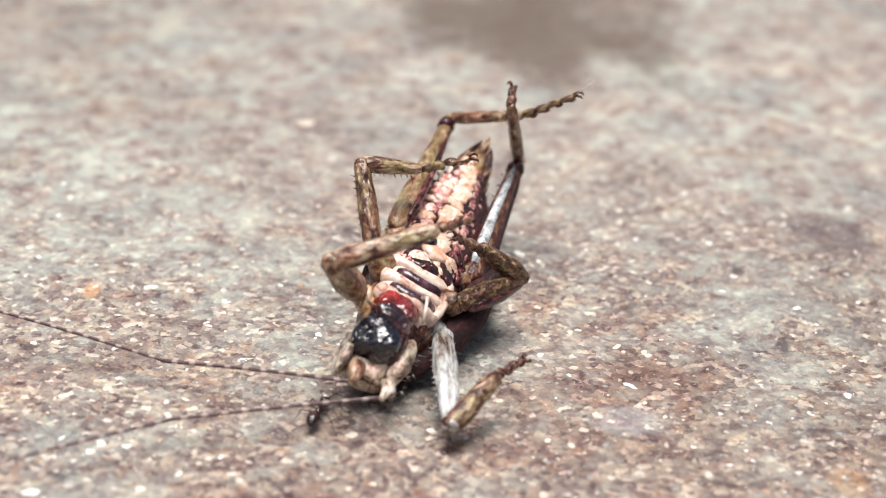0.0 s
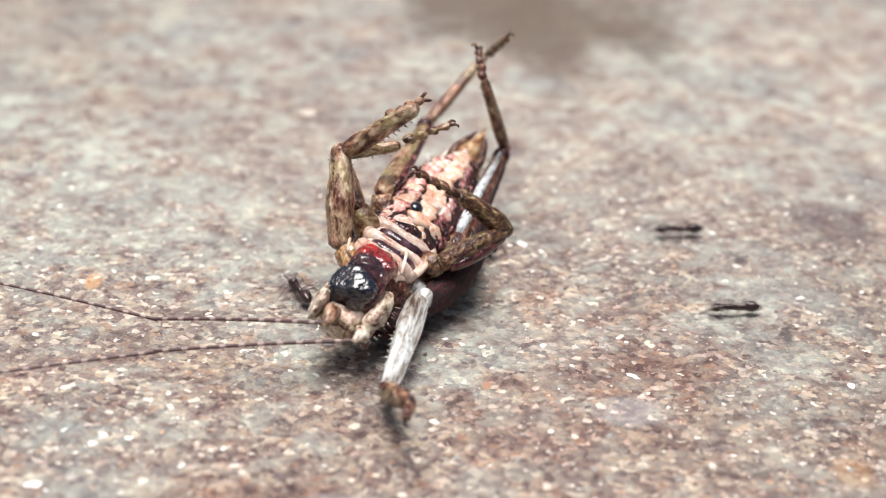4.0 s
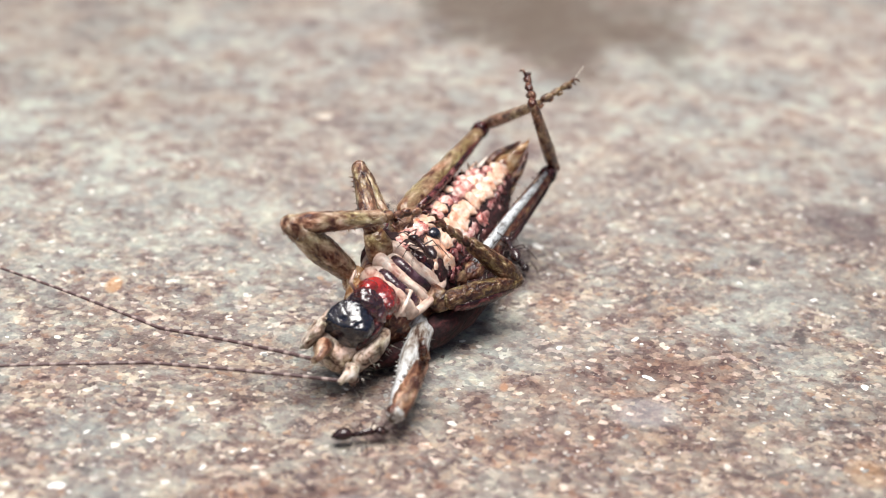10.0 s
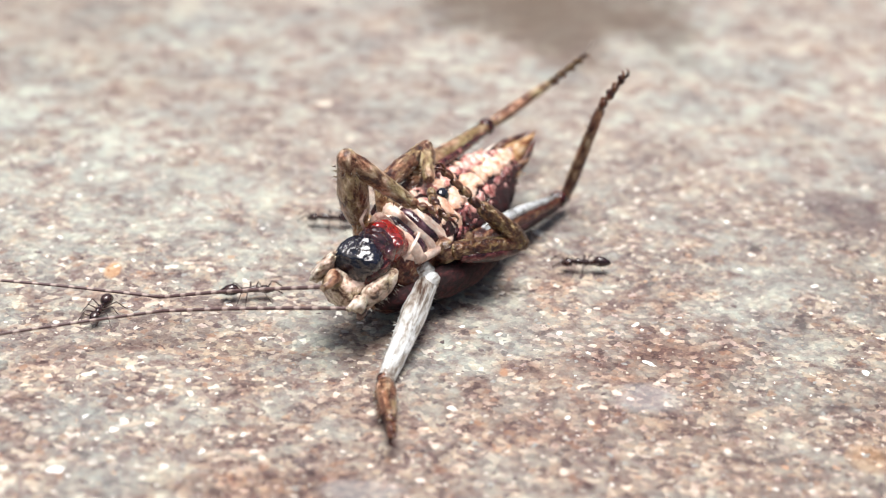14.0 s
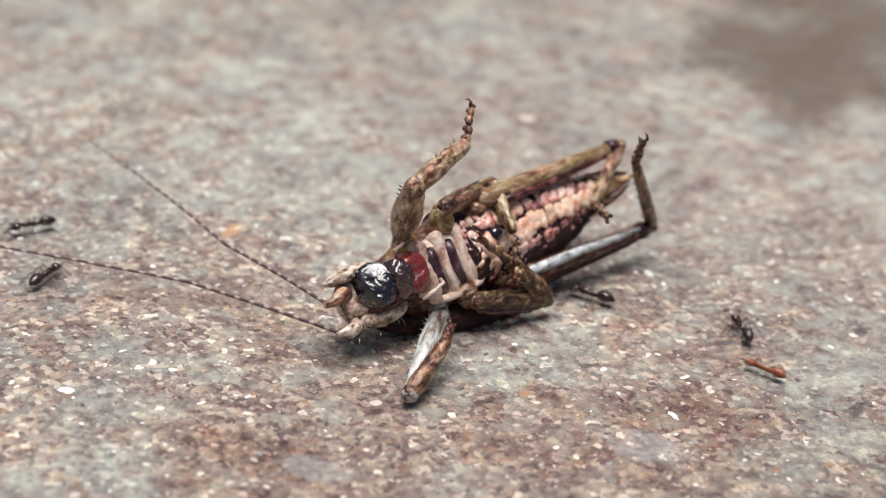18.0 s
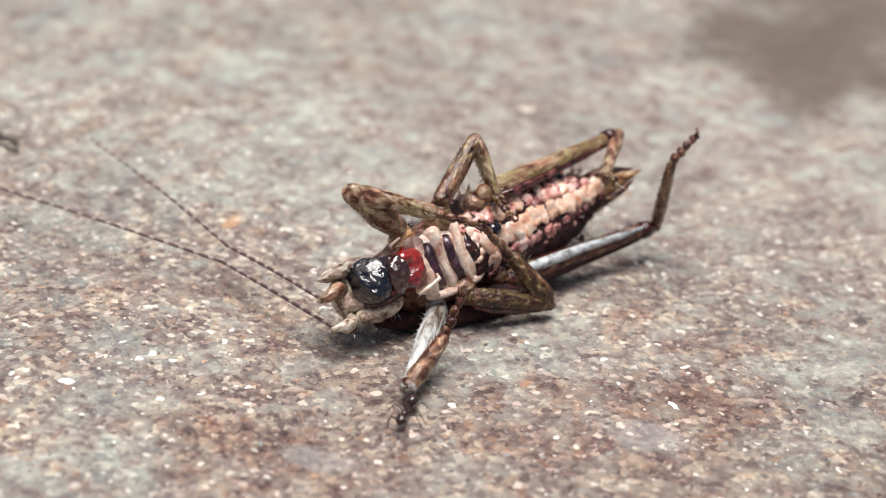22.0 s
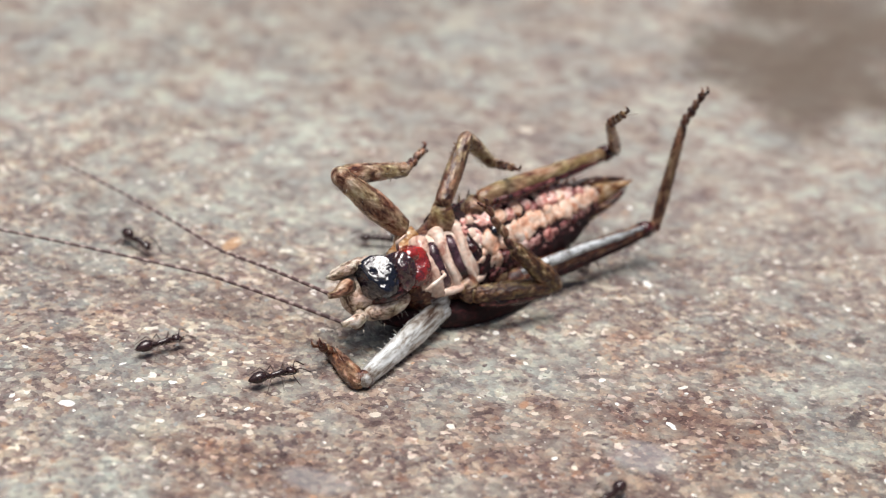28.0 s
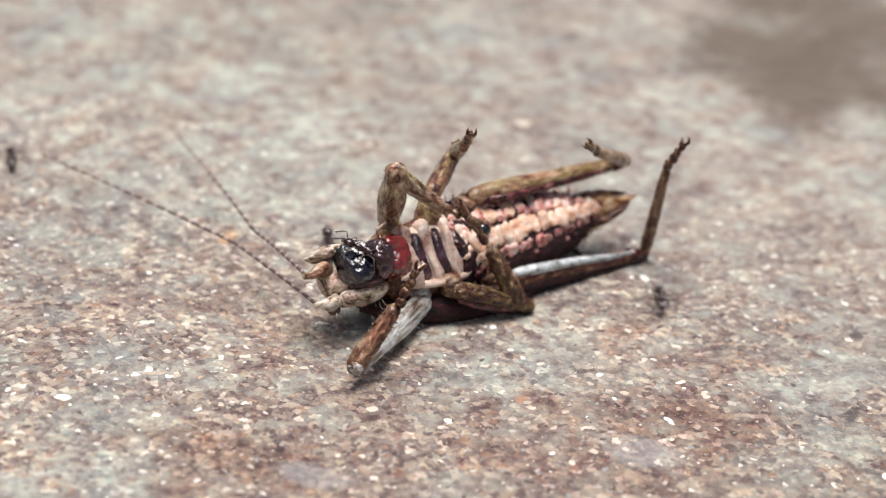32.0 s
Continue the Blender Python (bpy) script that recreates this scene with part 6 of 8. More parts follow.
    walk(LEGS["FF"][0], [
        (0, mm(-3.28, 2.94, 0.87, -26.9, -39.9, 150.4)), (1, mm(-3.28, 2.94, 0.87, -12.5, -64.2, 132.6)), (1.5, mm(-3.28, 2.94, 0.87, -15.8, -60.6, 136.3)), (1.75, mm(-3.28, 2.94, 0.87, 4.1, -71.5, 114.7)),
        (2, mm(-3.28, 2.94, 0.87, 51, -76, 66.1)), (4.5, mm(-3.28, 2.94, 0.87, 62.9, -18.8, 51.9)), (5, mm(-3.28, 2.94, 0.87, 59.1, 7.7, 88.6)), (5.5, mm(-3.28, 2.94, 0.87, 56.8, -18.6, 112.3)),
        (6, mm(-3.28, 2.94, 0.87, 40.4, -41, 144.1)), (8, mm(-3.28, 2.94, 0.87, 42.3, -27.8, 140.7)), (9, mm(-3.28, 2.94, 0.87, 42.2, -28.1, 141)), (10, mm(-3.28, 2.94, 0.87, 47.8, -28.2, 129.1)),
        (10.25, mm(-3.28, 2.94, 0.87, 49.3, -16.2, 125.2)), (10.5, mm(-3.28, 2.94, 0.87, 49.9, -4.2, 121.8)), (10.75, mm(-3.28, 2.94, 0.87, 48.1, -21.2, 130.1)), (11, mm(-3.28, 2.94, 0.87, 42.9, -37.8, 140.5)),
        (11.5, mm(-3.28, 2.94, 0.87, 50.8, -24.5, 125.3)), (11.75, mm(-3.28, 2.94, 0.87, 43.9, -39.9, 138.1)), (12, mm(-3.28, 2.94, 0.87, 29.5, -53.1, 157.7)), (13, mm(-3.28, 2.94, 0.87, 29.4, -52.8, 157.8)),
        (14, mm(-3.28, 2.94, 0.87, 39.3, -52.1, 145.4)), (14.5, mm(-3.28, 2.94, 0.87, 44.5, -31.3, 137.7)), (15.5, mm(-3.28, 2.94, 0.87, 42.4, -42.5, 141.2)), (16.5, mm(-3.28, 2.94, 0.87, 38.6, -53.7, 146.2)),
        (17, mm(-3.28, 2.94, 0.87, 48.5, -38.1, 132.7)), (17.5, mm(-3.28, 2.94, 0.87, 30.5, -50.1, 158.1)), (17.75, mm(-3.28, 2.94, 0.87, 42.6, -54.6, 142.8)), (18, mm(-3.28, 2.94, 0.87, 57.5, -56.8, 124.9)),
        (18.5, mm(-3.28, 2.94, 0.87, 52.7, -46.5, 131)), (19, mm(-3.28, 2.94, 0.87, 50, -36.1, 135.1)), (21, mm(-3.28, 2.94, 0.87, 45.7, -25.7, 143.4)), (23, mm(-3.28, 2.94, 0.87, 45.7, -24.8, 143.4)),
        (24, mm(-3.28, 2.94, 0.87, 45.4, -20.6, 144.1)), (25, mm(-3.28, 2.94, 0.87, 45.2, -16.4, 144.8)), (26.25, mm(-3.28, 2.94, 0.87, 46.2, -11.9, 140.7)), (27.5, mm(-3.28, 2.94, 0.87, 46.9, -7.3, 136.8)),
        (28, mm(-3.28, 2.94, 0.87, 47.7, -7.4, 130.5)), (28.15, mm(-3.28, 2.94, 0.87, 47, -12.6, 134.1)), (28.3, mm(-3.28, 2.94, 0.87, 46.1, -17.7, 137.8)), (28.48, mm(-3.28, 2.94, 0.87, 48, -7, 129)),
        (28.65, mm(-3.28, 2.94, 0.87, 48.2, 3.8, 120.5)), (28.82, mm(-3.28, 2.94, 0.87, 46.8, 14.6, 111.9)), (29, mm(-3.28, 2.94, 0.87, 43.6, 25.1, 102.3)), (29.25, mm(-3.28, 2.94, 0.87, 44.2, -6, 106.1)),
        (29.5, mm(-3.28, 2.94, 0.87, 42.6, -37, 110.4)), (29.75, mm(-3.28, 2.94, 0.87, 42.5, -35.7, 110.6)), (30, mm(-3.28, 2.94, 0.87, 42.3, -34.5, 110.8)), (31, mm(-3.28, 2.94, 0.87, 20.5, -31.3, 150.4)),
        (31.5, mm(-3.28, 2.94, 0.87, 23.6, -44.9, 144.9)), (32, mm(-3.28, 2.94, 0.87, 29.4, -60.2, 136.5)),
    ])
    walk(LEGS["FF"][1], [
        (0, mm(-7.35, 5.25, 4.79, 22.2, -34, -54.2)), (1, mm(-5.08, 4.89, 6.37, 18.7, -8.2, -44.6)), (1.5, mm(-5.45, 5.01, 6.21, 10.2, -5.5, 19.4)), (1.75, mm(-4.09, 4.7, 6.67, 17, -14, -19.4)),
        (2, mm(-2.69, 4.29, 6.8, 28.1, -16.3, -60)), (4.5, mm(0.28, 7.48, 2.84, 72.2, -67.6, -117.4)), (5, mm(-3.13, 9, 0.05, 63.5, -52, -107.4)), (5.5, mm(-5.48, 8.3, 2.82, 26.5, -36.9, -56.7)),
        (6, mm(-7.02, 5.64, 4.87, 14.7, -9, -27.9)), (8, mm(-7.46, 6.36, 3.73, 14.4, 1.1, -23.5)), (9, mm(-7.47, 6.33, 3.75, 14.4, 1.4, -23.3)), (10, mm(-6.67, 7.1, 3.75, 15, -6.8, -35.5)),
        (10.25, mm(-6.74, 7.84, 2.62, 14.8, 5.5, -13.7)), (10.5, mm(-6.65, 8.37, 1.34, 19.3, 17, 8.9)), (10.75, mm(-7.02, 7.39, 3.13, 15.1, 0, -18.2)), (11, mm(-6.98, 5.99, 4.59, 19.3, -17.1, -45.3)),
        (11.5, mm(-6.53, 7.53, 3.43, 13.8, 3.2, -2.8)), (11.75, mm(-6.79, 6.08, 4.81, 13.5, -1.5, -23.2)), (12, mm(-6.67, 4.32, 5.74, 14.8, -5.9, -43.7)), (13, mm(-6.7, 4.33, 5.73, 14.9, -6.5, -44)),
        (14, mm(-6.38, 5.07, 5.7, 15, 19.8, -42.8)), (14.5, mm(-7.14, 6.45, 4.04, 12.6, 3.1, -54.9)), (15.5, mm(-6.79, 5.76, 5, 15.9, 12.9, -31.3)), (16.5, mm(-6.3, 4.95, 5.8, 23.3, 20.4, -6.1)),
        (17, mm(-6.54, 6.47, 4.64, 16.1, 3.6, -39.2)), (17.5, mm(-6.91, 4.4, 5.56, 16.8, 1.7, -24.5)), (17.75, mm(-6.11, 5.08, 5.86, 18, 6.2, -7.5)), (18, mm(-5.2, 5.69, 6, 20.4, 10.1, 9.8)),
        (18.5, mm(-6.04, 6.11, 5.31, 18.1, 2.1, -11.6)), (19, mm(-6.78, 6.42, 4.47, 18.9, -6.1, -32.7)), (21, mm(-7.71, 6.22, 3.52, 18.7, -1, -29.5)), (23, mm(-7.74, 6.25, 3.44, 18.7, 1, -30.1)),
        (24, mm(-7.9, 6.28, 3.02, 22.2, -34.5, -41.5)), (25, mm(-8.04, 6.3, 2.59, 47, -67.1, -72.1)), (26.25, mm(-7.91, 6.72, 2.13, 10, -32.3, -26.6)), (27.5, mm(-7.72, 7.1, 1.65, 6.4, 8.6, -10.3)),
        (28, mm(-7.26, 7.59, 1.67, 6.4, 6.9, -10.5)), (28.15, mm(-7.47, 7.26, 2.22, 15.7, 29.7, 18.1)), (28.3, mm(-7.62, 6.87, 2.74, 41, 43.5, 59.1)), (28.48, mm(-7.08, 7.63, 1.62, 38, 4.9, 52.1)),
        (28.65, mm(-6.34, 8.12, 0.47, 39.6, -33.8, 46)), (28.82, mm(-5.43, 8.29, -0.63, 56.1, -71.6, 26.5)), (29, mm(-4.42, 8.16, -1.62, -170.2, -66.3, -110)), (29.25, mm(-4.94, 8.66, 1.5, 146.3, -45.3, -59.2)),
        (29.5, mm(-4.98, 7.49, 4.53, 136.3, -15.3, -40.3)), (29.75, mm(-5.04, 7.59, 4.43, 132.9, 0.9, -14.1)), (30, mm(-5.09, 7.69, 4.34, 137, 17, 12.3)), (31, mm(-7.88, 5.55, 4.03, 128.1, 32.5, -9.2)),
        (31.5, mm(-6.92, 5.5, 5.1, 122.4, 28.2, -19.9)), (32, mm(-5.78, 5.31, 5.93, 117.6, 23.3, -29.8)),
    ])
    walk(LEGS["FF"][2], [
        (0, mm(-4.17, 0.86, 8.44, 13, 0.9, -27.4)), (1, mm(-0.58, 0.46, 7.28, 15, -17.8, -40.4)), (1.5, mm(0.52, 7.11, 6.82, -28.7, -57.5, 23)), (1.75, mm(1.75, 2.63, 8.22, 8.7, -47.8, -23)),
        (2, mm(0.39, -1.05, 8.6, 24.7, -26.9, -48.7)), (4.5, mm(-0.84, 5.32, 8.74, 14.3, -17.9, -22)), (5, mm(-4.3, 5.26, 5.07, 14.3, 17.3, -17.9)), (5.5, mm(-2.68, 4.03, 6.65, 13.6, 8.1, -21.1)),
        (6, mm(-1.45, 2.68, 5.87, 13.4, -1.1, -24.2)), (8, mm(-1.61, 3.83, 3.6, 15.8, -19.6, -37)), (9, mm(-1.61, 3.81, 3.6, 15.7, -18.8, -36.6)), (10, mm(-1.48, 3.4, 4.51, 13.8, -3.9, -27.2)),
        (10.25, mm(-0.61, 6.34, 2.01, 16.6, 12.4, 9.1)), (10.5, mm(-0.73, 9.29, -0.49, 29.5, 23.6, 49.2)), (10.75, mm(-0.95, 5.39, 3.14, 14.6, 20.2, 10.6)), (11, mm(-2.6, 1.56, 6.5, 5.4, 9.1, -24.8)),
        (11.5, mm(-0.22, 7.22, 3.08, 14.5, 8.4, 30.6)), (11.75, mm(-0.93, 3.57, 4.97, 8.8, 7.7, -8.7)), (12, mm(-2.05, -0.09, 6.41, 4.9, 3.6, -47.5)), (13, mm(-2.12, -0.09, 6.45, 4.8, 3.3, -47.7)),
        (14, mm(-2.31, 1.3, 3.7, 10.1, -19.8, -82.4)), (14.5, mm(-3.56, 1.35, 3.7, 8.7, -15.2, -77.7)), (15.5, mm(-1.54, 2.57, 3.6, 3.6, 3.4, -31.6)), (16.5, mm(-0.36, 4.32, 3.59, 13.9, 19.9, 16.1)),
        (17, mm(-1.61, 2.45, 4.24, 6.3, -6.7, -43.2)), (17.5, mm(-1.1, 1.75, 5.37, 6.4, 7.3, -31.5)), (17.75, mm(0.18, 4.25, 5.17, 12.8, 11.7, 6.2)), (18, mm(0.97, 6.76, 4.88, 20.7, 11.2, 44.4)),
        (18.5, mm(0.2, 4.84, 5.08, 14.2, 8.4, 7.7)), (19, mm(-1.43, 2.99, 5.16, 10.7, 2.4, -28.2)), (21, mm(-2.16, 3.08, 3.63, 12.1, -18.8, -37.9)), (23, mm(-2.23, 3.06, 3.33, 12.5, -32.4, -38.9)),
        (24, mm(-3.98, 2.82, 6.61, 10, -4.8, -31.1)), (25, mm(-7.28, 3.95, 8.42, 11.1, 22.8, -24.1)), (26.25, mm(-3.11, 4.31, 5.52, 16.7, 20, -8.8)), (27.5, mm(-1.53, 5.98, 0.7, 21.3, 16, 5.7)),
        (28, mm(-1.07, 6.45, 0.91, 24.3, 13.4, 17.5)), (28.15, mm(-2.23, 8.97, -0.92, 23.1, -16.1, 64.1)), (28.3, mm(-5.26, 10.81, -1.62, -3.4, -33.5, 122)), (28.48, mm(-3.2, 12.62, 1.08, 11.1, -19.6, 90.4)),
        (28.65, mm(-2.67, 11.91, 4.01, 16, -1.2, 64.6)), (28.82, mm(-3.63, 9.19, 5.4, 12.3, 17.4, 39.1)), (29, mm(-5.3, 5.75, 4.2, -0.9, 32.2, 8.6)), (29.25, mm(-2.63, 4.8, 6.04, -6.2, 0.7, -9.3)),
        (29.5, mm(-0.26, 3.49, 6.22, -1.5, -30.8, -26.8)), (29.75, mm(1.15, 6.04, 4.34, -14.8, -7.9, 11.2)), (30, mm(0.85, 8.98, 2.5, -11.6, 18.1, 45)), (31, mm(-2.57, 4.7, 0.66, -40.8, 38.9, -11.7)),
        (31.5, mm(-1.82, 3.65, 2.27, -48.3, 6.7, -30)), (32, mm(-1.03, 2.59, 3.7, -45.8, -26.6, -45.8)),
    ])
    walk(LEGS["FN"][0], [
        (0, mm(-2.23, -2.76, 0.72, -18.7, -9.4, -165.3)), (0.5, mm(-2.23, -2.76, 0.72, -18.7, -6.7, -165.7)), (1, mm(-2.23, -2.76, 0.72, -18.6, -4, -166.1)), (1.5, mm(-2.23, -2.76, 0.72, -18.6, -4.4, -166)),
        (2, mm(-2.23, -2.76, 0.72, -18.9, -8.5, -163.7)), (2.62, mm(-2.23, -2.76, 0.72, -18.7, -4.3, -165.7)), (3.25, mm(-2.23, -2.76, 0.72, -18.6, -0.1, -167.8)), (3.88, mm(-2.23, -2.76, 0.72, -18.7, 4.2, -169.8)),
        (4.5, mm(-2.23, -2.76, 0.72, -18.9, 8.4, -171.9)), (4.62, mm(-2.23, -2.76, 0.72, -18.7, 5, -170.4)), (4.75, mm(-2.23, -2.76, 0.72, -18.6, 1.6, -168.9)), (4.88, mm(-2.23, -2.76, 0.72, -18.6, -1.9, -167.4)),
        (5, mm(-2.23, -2.76, 0.72, -18.7, -5.3, -165.9)), (6, mm(-2.23, -2.76, 0.72, -18.7, -12.4, -166)), (8, mm(-2.23, -2.76, 0.72, -18.4, -11.2, -167.3)), (9, mm(-2.23, -2.76, 0.72, -18.4, -11.1, -167.5)),
        (10, mm(-2.23, -2.76, 0.72, -18.3, -11.3, -167.9)), (10.25, mm(-2.23, -2.76, 0.72, -18.6, -12.2, -166.8)), (10.5, mm(-2.23, -2.76, 0.72, -18.8, -13.1, -165.6)), (11, mm(-2.23, -2.76, 0.72, -18.7, -12.5, -166)),
        (11.25, mm(-2.23, -2.76, 0.72, -18.5, -12.7, -167.2)), (11.5, mm(-2.23, -2.76, 0.72, -18.2, -13, -168.4)), (12, mm(-2.23, -2.76, 0.72, -18.2, -11.4, -168.5)), (13, mm(-2.23, -2.76, 0.72, -18.2, -11.4, -168.4)),
        (13.25, mm(-2.23, -2.76, 0.72, -18.4, -6.2, -166.9)), (13.5, mm(-2.23, -2.76, 0.72, -18.5, -1, -165.3)), (13.75, mm(-2.23, -2.76, 0.72, -18.5, 4.3, -163.8)), (14, mm(-2.23, -2.76, 0.72, -18.3, 9.5, -162.3)),
        (14.12, mm(-2.23, -2.76, 0.72, -18.2, -2.6, -160.6)), (14.25, mm(-2.23, -2.76, 0.72, -18.5, -14.8, -158.9)), (14.38, mm(-2.23, -2.76, 0.72, -19.2, -26.9, -156.9)), (14.5, mm(-2.23, -2.76, 0.72, -20.5, -39, -154.5)),
        (16.5, mm(-2.23, -2.76, 0.72, -15.3, -34.5, -163.1)), (17, mm(-2.23, -2.76, 0.72, -18.2, -23.7, -157.3)), (17.5, mm(-2.23, -2.76, 0.72, -15.4, -29, -163.6)), (18, mm(-2.23, -2.76, 0.72, -16.7, -25.9, -160.6)),
        (19, mm(-2.23, -2.76, 0.72, -15, -30.1, -164.3)), (21, mm(-2.23, -2.76, 0.72, -17, -29, -160.3)), (22, mm(-2.23, -2.76, 0.72, -16.8, -28.4, -160.6)), (23, mm(-2.23, -2.76, 0.72, -16.7, -27.7, -160.9)),
        (25, mm(-2.23, -2.76, 0.72, -17, -26.6, -160.2)), (27.5, mm(-2.23, -2.76, 0.72, -14.4, -13.5, -167.7)), (28, mm(-2.23, -2.76, 0.72, -14.3, -7.2, -168.2)), (28.3, mm(-2.23, -2.76, 0.72, -14.3, -6.3, -168.6)),
        (29, mm(-2.23, -2.76, 0.72, -14.1, -10.7, -170.1)), (29.25, mm(-2.23, -2.76, 0.72, -13.8, -8.5, -171.5)), (29.5, mm(-2.23, -2.76, 0.72, -13.5, -6.3, -172.9)), (29.75, mm(-2.23, -2.76, 0.72, -12.9, -21.7, -175.6)),
        (30, mm(-2.23, -2.76, 0.72, -11.5, -37.7, -178.9)), (31, mm(-2.23, -2.76, 0.72, -20.7, -16.6, -159.4)), (32, mm(-2.23, -2.76, 0.72, -19, -15.9, -161.7)),
    ])
    walk(LEGS["FN"][1], [
        (0, mm(-11.71, -5.24, 2.34, 15.7, -18.9, -14.4)), (0.5, mm(-11.78, -5.19, 1.88, 14.9, -13, -11.7)), (1, mm(-11.82, -5.14, 1.42, 14.5, -7, -9.1)), (1.5, mm(-11.82, -5.15, 1.47, 14.5, -7.2, -9.1)),
        (2, mm(-11.63, -5.51, 2.19, 13.7, -8.9, -3.7)), (2.62, mm(-11.79, -5.19, 1.46, 24.7, -42.3, -27.8)), (3.25, mm(-11.88, -4.85, 0.73, 74.1, -62.1, -87.4)), (3.88, mm(-11.9, -4.5, 0, 125.3, -43.5, -148.8)),
        (4.5, mm(-11.86, -4.13, -0.72, 137.1, -10.2, -173.5)), (4.62, mm(-11.92, -4.4, -0.14, 129.5, -9.7, -131.6)), (4.75, mm(-11.93, -4.67, 0.45, 124.2, -4.4, -90.3)), (4.88, mm(-11.9, -4.93, 1.05, 123.7, 3, -49.7)),
        (5, mm(-11.82, -5.18, 1.64, 128.2, 9, -8.7)), (6, mm(-11.61, -5.1, 2.85, 128.9, -4.2, 8.3)), (8, mm(-11.71, -4.9, 2.64, 129, -4.7, 7.7)), (9, mm(-11.72, -4.86, 2.63, 129, -4.6, 7.6)),
        (10, mm(-11.72, -4.8, 2.66, 128.9, -2.8, 8.6)), (10.25, mm(-11.67, -4.98, 2.82, 128.8, -4.3, 9.9)), (10.5, mm(-11.61, -5.17, 2.97, 128.7, -5.8, 11.2)), (11, mm(-11.66, -5.1, 2.87, 129, -1.5, 7.5)),
        (11.25, mm(-11.66, -4.9, 2.91, 128.8, -5.5, 9.9)), (11.5, mm(-11.67, -4.7, 2.95, 128.5, -9.6, 12.2)), (12, mm(-11.74, -4.71, 2.68, 128.6, -7.9, 11.6)), (13, mm(-11.75, -4.71, 2.69, 128.6, -8, 11.7)),
        (13.25, mm(-11.83, -5, 1.79, 137.6, -40.9, -8.9)), (13.5, mm(-11.82, -5.27, 0.89, -179.2, -63.8, -61.2)), (13.75, mm(-11.73, -5.52, -0.02, -119.4, -50, -129.6)), (14, mm(-11.55, -5.74, -0.92, -104.3, -18.4, -155.2)),
        (14.12, mm(-11.58, -6.05, 1.18, -100.1, -49.7, -162.5)), (14.25, mm(-11.18, -6.22, 3.25, -65.5, -78.5, 160.4)), (14.38, mm(-10.37, -6.23, 5.21, 46.5, -64.7, 46)), (14.5, mm(-9.2, -6.09, 6.96, 56.5, -33.8, 33.4)),
        (16.5, mm(-10.05, -5.14, 6.34, 58.3, -30.6, 29.9)), (17, mm(-10.64, -6.29, 4.72, 60.7, -1, 21.3)), (17.5, mm(-10.55, -5.22, 5.53, 60.7, -5.5, 22.4)), (18, mm(-10.66, -5.72, 5.07, 60.7, 2.2, 22.9)),
        (19, mm(-10.49, -5.09, 5.7, 60.5, 1.2, 18.7)), (21, mm(-10.41, -5.68, 5.53, 60.8, 4.4, 23.6)), (22, mm(-10.46, -5.66, 5.43, 60.5, 6.4, 20.9)), (23, mm(-10.51, -5.63, 5.33, 60.2, 8.5, 18.2)),
        (25, mm(-10.56, -5.76, 5.15, 60.1, 4.1, 17.1)), (27.5, mm(-11.78, -4.84, 3.07, 66.4, 41, 32.7)), (28, mm(-12.24, -4.86, 2.01, 80.9, 52.5, 52.5)), (28.3, mm(-12.12, -4.75, 1.83, 76.8, 46.5, 47)),
        (29, mm(-11.84, -4.43, 2.57, 75.4, 37.4, 45)), (29.25, mm(-11.92, -4.2, 2.18, 108.9, 17.7, 110.2)), (29.5, mm(-11.98, -3.97, 1.8, 109, -17.5, 159.4)), (29.75, mm(-11.42, -3.47, 4.35, 137.6, -28.4, 93.4)),
        (30, mm(-10.19, -2.91, 6.65, 159.9, -9.3, 31.5)), (31, mm(-11.18, -6.12, 3.44, 153.5, -26.5, 49.9)), (32, mm(-11.36, -5.78, 3.2, 157.7, -28.9, 42.6)),
    ])
